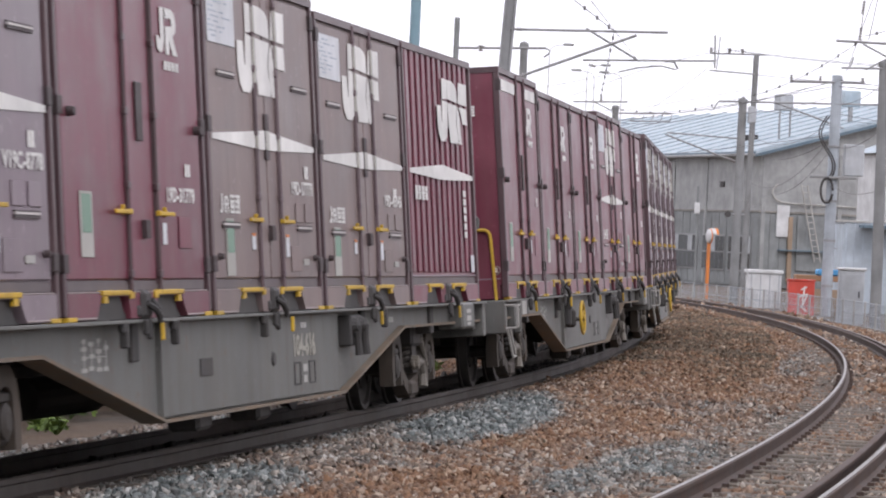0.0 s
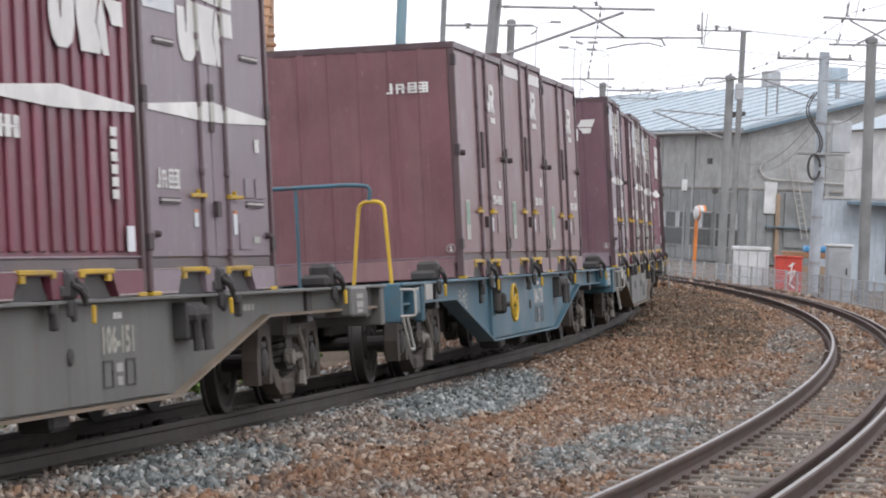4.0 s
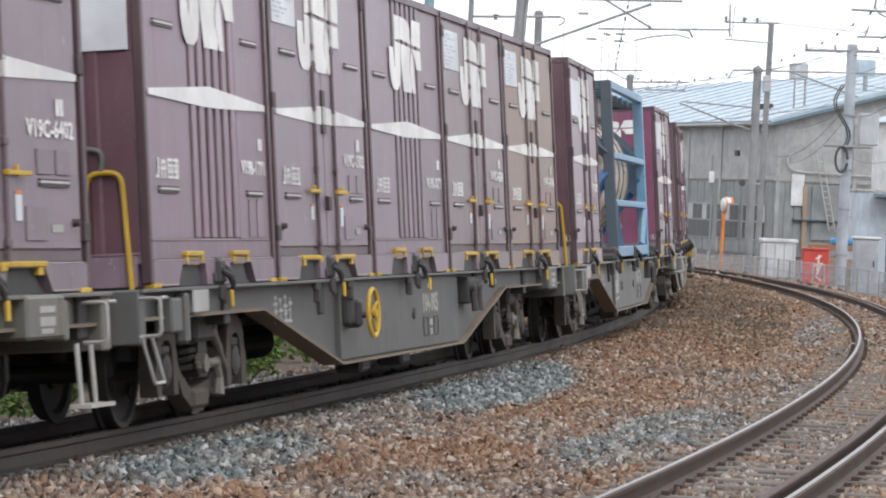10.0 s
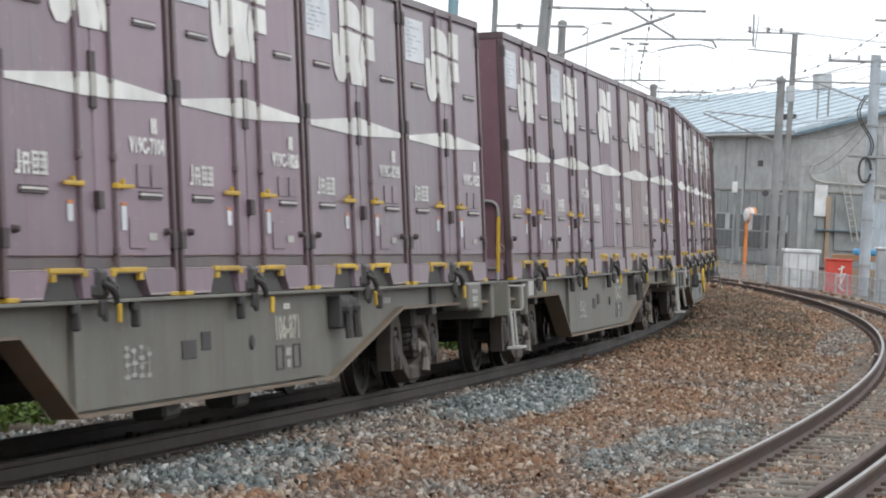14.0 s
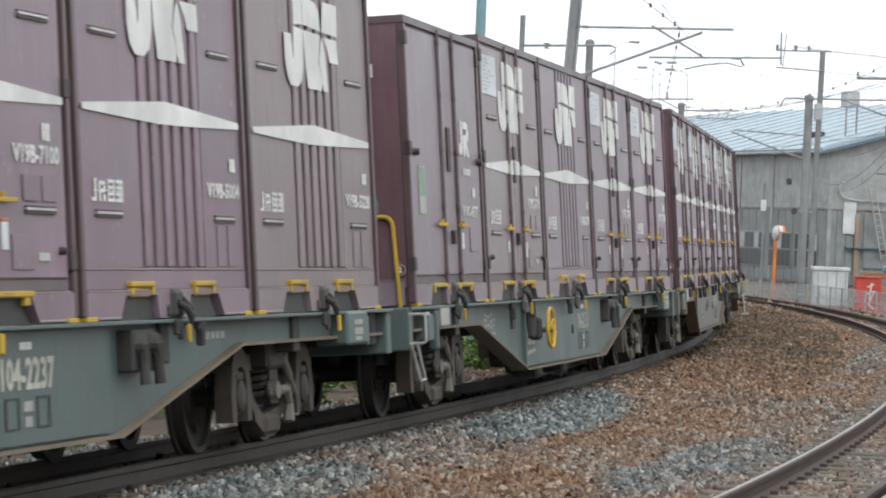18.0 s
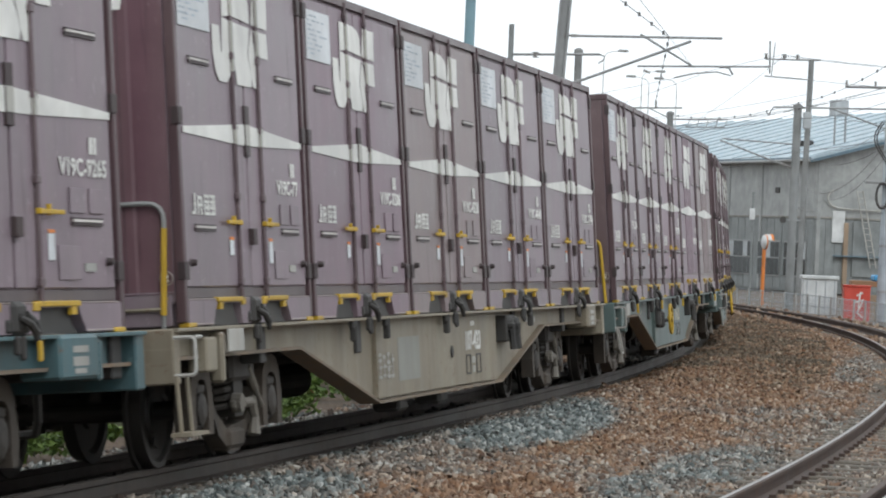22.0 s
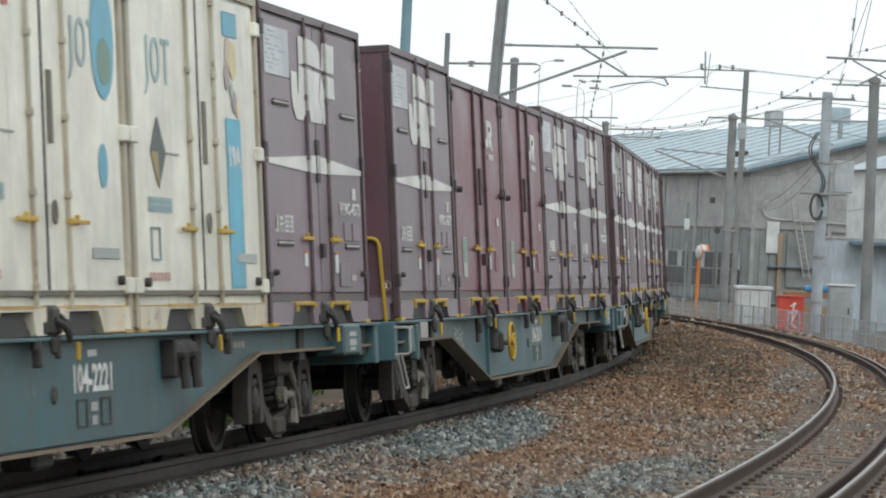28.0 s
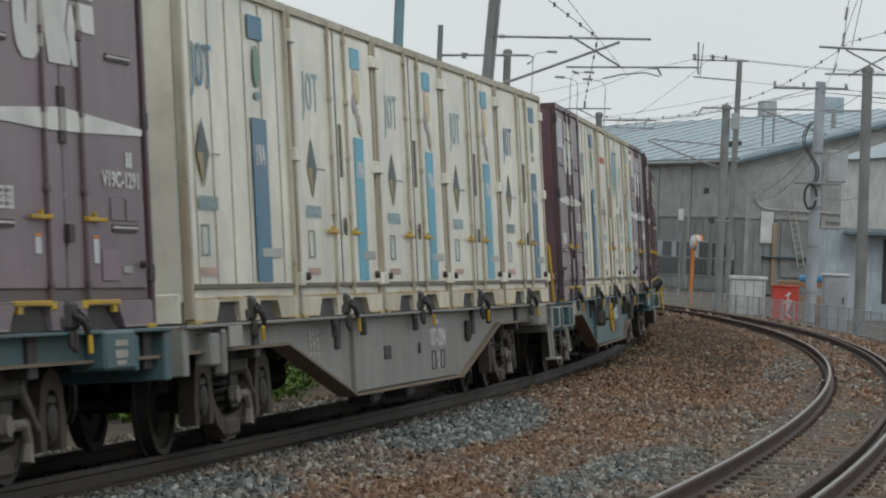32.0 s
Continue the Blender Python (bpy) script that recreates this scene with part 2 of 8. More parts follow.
WHITE = paint("white_lettering_paint", (0.82, 0.82, 0.79), (0.6, 0.57, 0.53), 0.3, 0.5, 0.04)
WORNWHITE = paint("worn_yellowed_lettering_paint", (0.50, 0.49, 0.42), (0.32, 0.31, 0.27), 0.6, 0.55, 0.06)
SEAL = paint("dark_door_seal", (0.05, 0.035, 0.037), (0.1, 0.08, 0.07), 0.3, 0.55, 0.1)
SILL = paint("dusty_dark_maroon_sill", (0.135, 0.110, 0.115), (0.20, 0.17, 0.16), 0.5, 0.5, 0.08)
DARK = paint("greasy_black_iron_and_shade", (0.050, 0.049, 0.048), (0.085, 0.073, 0.06), 0.5, 0.6, 0.2)
# dusty iron, darker than the outer frame: shade within the bogie is coloured in
BOGIE = paint("dusty_brown_iron_and_bogie_shade", (0.050, 0.046, 0.042), (0.085, 0.068, 0.054), 0.6, 0.65, 0.15)
CAST = paint("dusty_brown_cast_frame", (0.066, 0.055, 0.045), (0.13, 0.10, 0.075), 0.75, 0.75, 0.12)
# pale colour that paints the bright highlight along the vents
SLITPALE = paint("painted_vent_highlight", (0.66, 0.63, 0.61), (0.4, 0.34, 0.32), 0.5, 0.5, 0.1)
LIP = paint("worn_pale_steel_lip", (0.33, 0.28, 0.275), (0.2, 0.14, 0.11), 0.6, 0.5, 0.1)
PATCH = paint("repainted_grey_patch", (0.27, 0.275, 0.25), (0.2, 0.17, 0.13), 0.4, 0.5, 0.05)
TREAD = paint("worn_wheel_steel", (0.048, 0.045, 0.042), (0.08, 0.062, 0.048), 0.4, 0.55, 0.1, 0.2)
YELLOW = paint("yellow_marking_paint", (0.62, 0.40, 0.03), (0.25, 0.15, 0.05), 0.5, 0.5, 0.12)
ORANGE = paint("orange_paint", (0.75, 0.24, 0.05), (0.4, 0.2, 0.1), 0.3, 0.5, 0.05)
GREY = paint("grey_wagon_paint", (0.152, 0.158, 0.148), (0.11, 0.092, 0.075), 0.55, 0.5, 0.08, rust=RUST, chips=0.35)
SLATE = paint("slate_grey_wagon_paint", (0.118, 0.123, 0.117), (0.09, 0.078, 0.065), 0.55, 0.5, 0.06, rust=RUST, chips=0.35)
OLIVE = paint("olive_grey_wagon_paint", (0.172, 0.171, 0.146), (0.13, 0.105, 0.08), 0.6, 0.5, 0.06, rust=RUST, chips=0.35)
BEIGE = paint("beige_grey_wagon_paint", (0.29, 0.26, 0.20), (0.17, 0.12, 0.07), 0.6, 0.55, 0.06, rust=RUST, chips=0.35)
TEAL = paint("teal_wagon_paint", (0.075, 0.155, 0.175), (0.10, 0.09, 0.075), 0.5, 0.45, 0.08, rust=RUST, chips=0.35)
SAGE = paint("sage_green_wagon_paint", (0.107, 0.158, 0.152), (0.11, 0.095, 0.075), 0.5, 0.45, 0.06, rust=RUST, chips=0.35)
BLUE = paint("blue_wagon_paint", (0.055, 0.155, 0.21), (0.10, 0.09, 0.075), 0.5, 0.45, 0.06, rust=RUST, chips=0.35)
PALE = paint("pale_grey_step_paint", (0.45, 0.45, 0.425), (0.25, 0.2, 0.15), 0.5, 0.5, 0.08)
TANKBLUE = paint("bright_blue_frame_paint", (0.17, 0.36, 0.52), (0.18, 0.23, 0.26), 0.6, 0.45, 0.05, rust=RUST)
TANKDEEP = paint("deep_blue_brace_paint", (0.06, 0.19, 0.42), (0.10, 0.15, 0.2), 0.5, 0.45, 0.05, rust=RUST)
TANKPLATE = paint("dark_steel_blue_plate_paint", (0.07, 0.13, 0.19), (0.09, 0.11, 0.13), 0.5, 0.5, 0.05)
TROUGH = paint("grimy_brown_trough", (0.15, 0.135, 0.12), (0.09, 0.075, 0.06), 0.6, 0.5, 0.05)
# a darker blue for the frame's rear posts, rails and walkway
TANKDARK = paint("dark_blue_frame_paint", (0.075, 0.105, 0.13), (0.08, 0.08, 0.075), 0.6, 0.55, 0.05, rust=RUST)
STICKER = paint("faded_white_sticker", (0.50, 0.50, 0.46), (0.4, 0.38, 0.34), 0.4, 0.5, 0.05)
TANKSHELL = paint("cream_tank_cladding", (0.60, 0.54, 0.43), (0.24, 0.19, 0.13), 0.85, 0.4, 0.03)
STEEL = paint("stained_stainless_steel", (0.33, 0.30, 0.27), (0.2, 0.16, 0.1), 0.5, 0.4, 0.05, 0.4)
LOGO_BLUE = paint("sky_blue_panel_paint", (0.16, 0.50, 0.66), (0.3, 0.36, 0.4), 0.25, 0.45, 0.05)
LOGO_NAVY = paint("steel_blue_panel_paint", (0.09, 0.24, 0.37), (0.3, 0.36, 0.38), 0.25, 0.45, 0.05)
MARKTEAL = paint("pale_teal_lettering_paint", (0.38, 0.53, 0.56), (0.5, 0.52, 0.48), 0.4, 0.45, 0.05)
LOGO_GREY = paint("grey_green_lettering_paint", (0.26, 0.36, 0.38), (0.4, 0.4, 0.38), 0.3, 0.45, 0.05)
LOGO_GREEN = paint("green_sticker_print", (0.19, 0.34, 0.25), (0.35, 0.4, 0.35), 0.25, 0.45, 0.05)
LOGO_DARK = paint("slate_diamond_print", (0.09, 0.12, 0.11), (0.2, 0.2, 0.17), 0.3, 0.45, 0.05)
LOGO_GOLD = paint("ochre_diamond_print", (0.40, 0.30, 0.12), (0.4, 0.36, 0.25), 0.3, 0.45, 0.05)
LOGO_RED = paint("red_lettering_paint", (0.55, 0.16, 0.13), (0.5, 0.4, 0.36), 0.3, 0.45, 0.05)
CONCRETE = paint("weathered_concrete", (0.30, 0.29, 0.265), (0.17, 0.155, 0.13), 0.5, 0.85, 0.08)
POLE = paint("concrete_pole", (0.255, 0.265, 0.265), (0.18, 0.17, 0.15), 0.4, 0.85, 0.06)
BLUEPOLE = paint("pale_blue_grey_pole", (0.40, 0.45, 0.49), (0.3, 0.32, 0.33), 0.4, 0.6, 0.05)
GALV = paint("galvanised_steel", (0.32, 0.33, 0.33), (0.2, 0.19, 0.18), 0.4, 0.5, 0.06, 0.3)
WIRE = paint("dark_cable", (0.16, 0.16, 0.16), (0.2, 0.2, 0.2), 0.2, 0.6, 0.05)
CERAMIC = paint("grey_insulator_porcelain", (0.30, 0.29, 0.28), (0.2, 0.18, 0.16), 0.2, 0.35, 0.1)
PAPER = paint("white_notice_sheet", (0.74, 0.77, 0.80), (0.5, 0.52, 0.55), 0.3, 0.6, 0.03)
PAPER_INK = paint("faded_notice_print", (0.45, 0.53, 0.60), (0.5, 0.52, 0.55), 0.3, 0.6, 0.05)
POSTBLUE = paint("blue_grey_post_paint", (0.20, 0.33, 0.38), (0.2, 0.22, 0.22), 0.4, 0.5, 0.05)
RAILSIDE = paint("rusty_rail_steel", (0.072, 0.048, 0.039), (0.12, 0.065, 0.04), 0.6, 0.7, 0.05)
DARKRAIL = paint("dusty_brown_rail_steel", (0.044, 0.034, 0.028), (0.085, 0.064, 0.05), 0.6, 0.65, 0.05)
ENDROSE = paint("brownish_maroon_end_paint", (0.205, 0.092, 0.104), (0.23, 0.15, 0.14), 0.5, 0.45, 0.08, coat=0.1, spec=0.4, chips=0.3)
# less faded than the sides, with the ends' weaker light put into the colour
ENDMAROON = paint("less_faded_less_lit_end_paint", (0.150, 0.080, 0.098), (0.20, 0.145, 0.145), 0.5, 0.45, 0.12, coat=0.1, spec=0.4, chips=0.3)
ENDBROWN = paint("brown_faded_end_paint", (0.140, 0.096, 0.101), (0.19, 0.15, 0.145), 0.5, 0.45, 0.08, coat=0.1, spec=0.4, chips=0.3)
ENDPURPLE = paint("bright_purple_maroon_end_paint", (0.225, 0.068, 0.124), (0.22, 0.14, 0.15), 0.45, 0.42, 0.05, coat=0.12, spec=0.4, chips=0.3)
RAILDULL = paint("dull_dark_rail_head", (0.060, 0.052, 0.047), (0.05, 0.04, 0.032), 0.5, 0.5, 0.03, 0.3)
RAILTOP = paint("polished_rail_head", (0.28, 0.265, 0.25), (0.18, 0.145, 0.12), 0.5, 0.34, 0.03, 0.85)
SLEEPER = paint("grey_sleeper", (0.165, 0.146, 0.122), (0.14, 0.10, 0.07), 0.6, 0.9, 0.2)
WALLGREY = paint("grey_mortar_factory_wall", (0.375, 0.39, 0.385), (0.28, 0.29, 0.28), 0.5, 0.9, 0.04)
WALLDARK = paint("dark_board_factory_wall", (0.265, 0.285, 0.285), (0.19, 0.20, 0.195), 0.5, 0.9, 0.05)
FASCIA = paint("dark_blue_fascia", (0.13, 0.20, 0.25), (0.2, 0.22, 0.22), 0.4, 0.6, 0.05)
ROOFBLUE = paint("pale_blue_metal_roof", (0.37, 0.46, 0.515), (0.52, 0.57, 0.59), 0.9, 0.5, 0.04)
SHEDBLUE = paint("pale_blue_shed_cladding", (0.52, 0.60, 0.66), (0.42, 0.46, 0.48), 0.3, 0.6, 0.05)
ROOFTAN = paint("orange_brown_roof_tile", (0.38, 0.215, 0.12), (0.26, 0.17, 0.11), 0.5, 0.75, 0.12)
HOUSEWALL = paint("tan_house_wall", (0.36, 0.27, 0.19), (0.28, 0.22, 0.17), 0.4, 0.8, 0.05)
ROOFGREY = paint("grey_slate_roof", (0.16, 0.165, 0.17), (0.2, 0.2, 0.2), 0.4, 0.7, 0.08)
PLASTICRED = paint("red_vending_cabinet", (0.62, 0.075, 0.05), (0.5, 0.2, 0.15), 0.2, 0.35, 0.03)
PLASTICWHITE = paint("white_sheet_metal", (0.68, 0.70, 0.70), (0.45, 0.45, 0.43), 0.3, 0.5, 0.04)
TARPBLUE = paint("blue_tarpaulin", (0.06, 0.32, 0.62), (0.15, 0.35, 0.55), 0.3, 0.5, 0.05)
CABINET = paint("grey_equipment_cabinet", (0.44, 0.47, 0.49), (0.32, 0.32, 0.31), 0.3, 0.5, 0.05)


def glass_material():
    m, n, l, b = nodes_of("dark_window_glass")
    b.inputs["Base Color"].default_value = (0.05, 0.06, 0.065, 1)
    b.inputs["Roughness"].default_value = 0.12
    return m


GLASS = glass_material()


def mirror_material():
    m, n, l, b = nodes_of("convex_mirror_face")
    b.inputs["Base Color"].default_value = (0.8, 0.82, 0.84, 1)
    b.inputs["Metallic"].default_value, b.inputs["Roughness"].default_value = 1.0, 0.08
    return m


MIRROR = mirror_material()


def stone_material():
    """Ballast: each stone its own tone; 'tone' runs from fresh blue-grey stone to rust-stained brown."""
    m, n, l, b = nodes_of("ballast_stone")
    geo = n.new("ShaderNodeNewGeometry")
    att = n.new("ShaderNodeAttribute")
    att.attribute_name = "tone"
    grey = ramp_node(n, l, geo.outputs["Random Per Island"],
                     ((0.0, (0.065, 0.074, 0.074)), (0.45, (0.148, 0.175, 0.17)), (0.8, (0.24, 0.262, 0.255)), (1.0, (0.44, 0.45, 0.43))))
    brown = ramp_node(n, l, geo.outputs["Random Per Island"],
                      ((0.0, (0.115, 0.062, 0.038)), (0.35, (0.208, 0.108, 0.058)), (0.75, (0.290, 0.178, 0.108)), (1.0, (0.42, 0.335, 0.25))))
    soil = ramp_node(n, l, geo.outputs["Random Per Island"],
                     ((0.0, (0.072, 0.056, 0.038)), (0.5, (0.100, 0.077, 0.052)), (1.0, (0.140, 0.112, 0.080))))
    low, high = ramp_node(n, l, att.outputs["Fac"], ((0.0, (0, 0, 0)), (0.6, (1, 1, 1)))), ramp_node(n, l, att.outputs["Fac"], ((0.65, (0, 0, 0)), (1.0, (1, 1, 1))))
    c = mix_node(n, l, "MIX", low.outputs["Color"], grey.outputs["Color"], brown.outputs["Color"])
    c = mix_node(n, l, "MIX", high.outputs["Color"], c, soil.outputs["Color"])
    g = noise_node(n, l, 40, 4, 0.6)
    f = ramp_node(n, l, g.outputs["Fac"], ((0.3, (0.85, 0.85, 0.85)), (0.7, (1.3, 1.3, 1.3))))
    l.new(mix_node(n, l, "MULTIPLY", 1.0, c, f.outputs["Color"]), b.inputs["Base Color"])
    b.inputs["Roughness"].default_value = 0.85
    bump_node(n, l, b, g.outputs["Fac"], 0.4, 0.006)
    return m


STONE = stone_material()


def ground_material():
    """The ground under the stones: ballast fines, further out bare earth and weeds."""
    m, n, l, b = nodes_of("earth_and_fines")
    big = noise_node(n, l, 0.35, 5, 0.6)
    fine = noise_node(n, l, 18, 6, 0.75)
    c = ramp_node(n, l, big.outputs["Fac"], ((0.35, (0.10, 0.085, 0.07)), (0.6, (0.16, 0.115, 0.08))))
    f = ramp_node(n, l, fine.outputs["Fac"], ((0.3, (0.45, 0.45, 0.45)), (0.7, (1.5, 1.5, 1.5))))
    l.new(mix_node(n, l, "MULTIPLY", 1.0, c.outputs["Color"], f.outputs["Color"]), b.inputs["Base Color"])
    b.inputs["Roughness"].default_value = 0.95
    bump_node(n, l, b, fine.outputs["Fac"], 0.8, 0.04)
    return m


EARTH = ground_material()
# near-black bed colour: the shade under the train is painted in
SHADEBED = paint("shade_black_ballast", (0.050, 0.047, 0.045), (0.075, 0.065, 0.057), 0.5, 0.8, 0.1)


def leaf_material(name, a, c):
    m, n, l, b = nodes_of(name)
    geo = n.new("ShaderNodeNewGeometry")
    r = ramp_node(n, l, geo.outputs["Random Per Island"], ((0.0, a), (1.0, c)))
    l.new(r.outputs["Color"], b.inputs["Base Color"])
    b.inputs["Roughness"].default_value = 0.6
    return m


LEAF = leaf_material("green_leaves", (0.05, 0.10, 0.02), (0.17, 0.26, 0.05))
FLOWER = leaf_material("red_flowers", (0.35, 0.05, 0.04), (0.5, 0.16, 0.12))


# ---- mesh helpers ----
class Geo:
    """Vertices and faces that are gathered into one mesh."""

    def __init__(self):
        self.v, self.f = [], []

    def add(self, verts, faces):
        o = len(self.v)
        self.v += [tuple(p) for p in verts]
        self.f += [tuple(i + o for i in f) for f in faces]
        return self

    def box(self, x0, x1, y0, y1, z0, z1, m=None):
        p = [Vector(q) for q in ((x0, y0, z0), (x1, y0, z0), (x1, y1, z0), (x0, y1, z0), (x0, y0, z1), (x1, y0, z1), (x1, y1, z1), (x0, y1, z1))]
        if m is not None:
            p = [m @ q for q in p]
        return self.add(p, ((0, 3, 2, 1), (4, 5, 6, 7), (0, 1, 5, 4), (1, 2, 6, 5), (2, 3, 7, 6), (3, 0, 4, 7)))

    def cbox(self, x0, x1, y0, y1, z0, z1, c=0.01, m=None):
        """A box with chamfered edges."""
        bm = bmesh.new()
        bmesh.ops.create_cube(bm, size=1)
        for q in bm.verts:
            q.co = Vector(((x0, x1)[q.co.x > 0], (y0, y1)[q.co.y > 0], (z0, z1)[q.co.z > 0]))
        bmesh.ops.bevel(bm, geom=bm.edges[:], offset=c, segments=1, affect="EDGES")
        bm.verts.index_update()
        p = [(m @ q.co) if m is not None else q.co.copy() for q in bm.verts]
        self.add(p, [[q.index for q in f.verts] for f in bm.faces])
        bm.free()
        return self

    def prism(self, outline, a, b, axis="y"):
        """An outline in the plane across an axis, from a to b along it."""
        n = len(outline)
        if axis == "y":
            p = [(x, a, z) for x, z in outline] + [(x, b, z) for x, z in outline]
        elif axis == "x":
            p = [(a, y, z) for y, z in outline] + [(b, y, z) for y, z in outline]
        else:
            p = [(x, y, a) for x, y in outline] + [(x, y, b) for x, y in outline]
        f = [tuple(range(n))[::-1], tuple(range(n, 2 * n))] + [(i, (i + 1) % n, n + (i + 1) % n, n + i) for i in range(n)]
        return self.add(p, f)

    def tube(self, path, r, n=8, closed=False):
        """A round bar along a path; r may be one radius or one per point."""
        path = [Vector(p) for p in path]
        k = len(path)
        rs = r if isinstance(r, (list, tuple)) else [r] * k
        v, f = [], []
        up = None
        for i, p in enumerate(path):
            d = path[(i + 1) % k if closed else min(i + 1, k - 1)] - path[(i - 1) % k if closed else max(i - 1, 0)]
            d.normalize()
            if up is None:
                up = Vector((0, 0, 1)) if abs(d.z) < 0.9 else Vector((1, 0, 0))
            a = d.cross(up)
            a = a.normalized() if a.length > 1e-6 else Vector((1, 0, 0))
            c = a.cross(d).normalized()
            up = c
            for j in range(n):
                w = 2 * math.pi * j / n
                v.append(p + (a * math.cos(w) + c * math.sin(w)) * rs[i])
        for i in range(k if closed else k - 1):
            for j in range(n):
                a, b2 = i * n + j, i * n + (j + 1) % n
                c, d2 = ((i + 1) % k) * n + (j + 1) % n, ((i + 1) % k) * n + j
                f.append((a, b2, c, d2))
        if not closed:
            f += [tuple(range(n))[::-1], tuple(range((k - 1) * n, k * n))]
        return self.add(v, f)

    def lathe(self, profile, axis="y", n=24, m=None):
        """A profile of (along, radius) turned about an axis."""
        v, f = [], []
        for a, r in profile:
            for j in range(n):
                w = 2 * math.pi * j / n
                c, s = r * math.cos(w), r * math.sin(w)
                q = Vector({"y": (c, a, s), "x": (a, c, s), "z": (c, s, a)}[axis])
                v.append(m @ q if m is not None else q)
        for i in range(len(profile) - 1):
            for j in range(n):
                f.append((i * n + j, i * n + (j + 1) % n, (i + 1) * n + (j + 1) % n, (i + 1) * n + j))
        f += [tuple(range(n)), tuple(range((len(profile) - 1) * n, len(profile) * n))[::-1]]
        return self.add(v, f)

    def mesh(self, name, material, smooth=False):
        me = bpy.data.meshes.new(name)
        me.from_pydata(self.v, [], self.f)
        me.materials.append(material)
        bm = bmesh.new()
        bm.from_mesh(me)
        bmesh.ops.recalc_face_normals(bm, faces=bm.faces[:])
        bm.to_mesh(me)
        bm.free()
        if smooth:
            me.polygons.foreach_set("use_smooth", [True] * len(me.polygons))
        return me


def part(name, geo, material, parent, label="", m=None, smooth=False):
    """Links a mesh under a thing or a part."""
    me = geo if isinstance(geo, bpy.types.Mesh) else geo.mesh(name, material, smooth)
    ob = new(name, me)
    ob.parent = parent
    if m is not None:
        ob.matrix_basis = m
    if label:
        tagged(ob, label)
    return ob


def thing(name, label, category, group="", m=None, kind=""):
    ob = new(name)
    ob.empty_display_size = 0.2
    if m is not None:
        ob.matrix_basis = m
    return tagged(ob, label, category, group, kind)


LETTERS = {}


def lettering(text, size, mat=None):
    """A flat mesh of the text in the built-in font, standing in the xz plane, its middle at the origin."""
    key = (text, size, mat)
    if key not in LETTERS:
        cu = bpy.data.curves.new("lettering", "FONT")
        cu.body, cu.size, cu.align_x, cu.align_y = text, size, "CENTER", "CENTER"
        cu.extrude, cu.offset, cu.resolution_u = 0.001, size * 0.03, 2
        ob = bpy.data.objects.new("lettering", cu)
        me = bpy.data.meshes.new_from_object(ob)
        bpy.data.objects.remove(ob)
        me.transform(pose(0, 0, 0, 90, 0, 0))
        me.materials.clear()
        me.materials.append(mat or WHITE)
        LETTERS[key] = me
    return LETTERS[key]


# ---- containers: x ahead, the side with the doors at -y, the floor at z 0 ----
CL, CW = 3.715, 2.45
HX, HY = CL / 2, CW / 2
PROTO = {}


def fx(f):
    """Metres along the side from a fraction of its length, counted from the rear."""
    return -HX + f * CL


def once(key, make):
    if key not in PROTO:
        PROTO[key] = make()
    return PROTO[key]


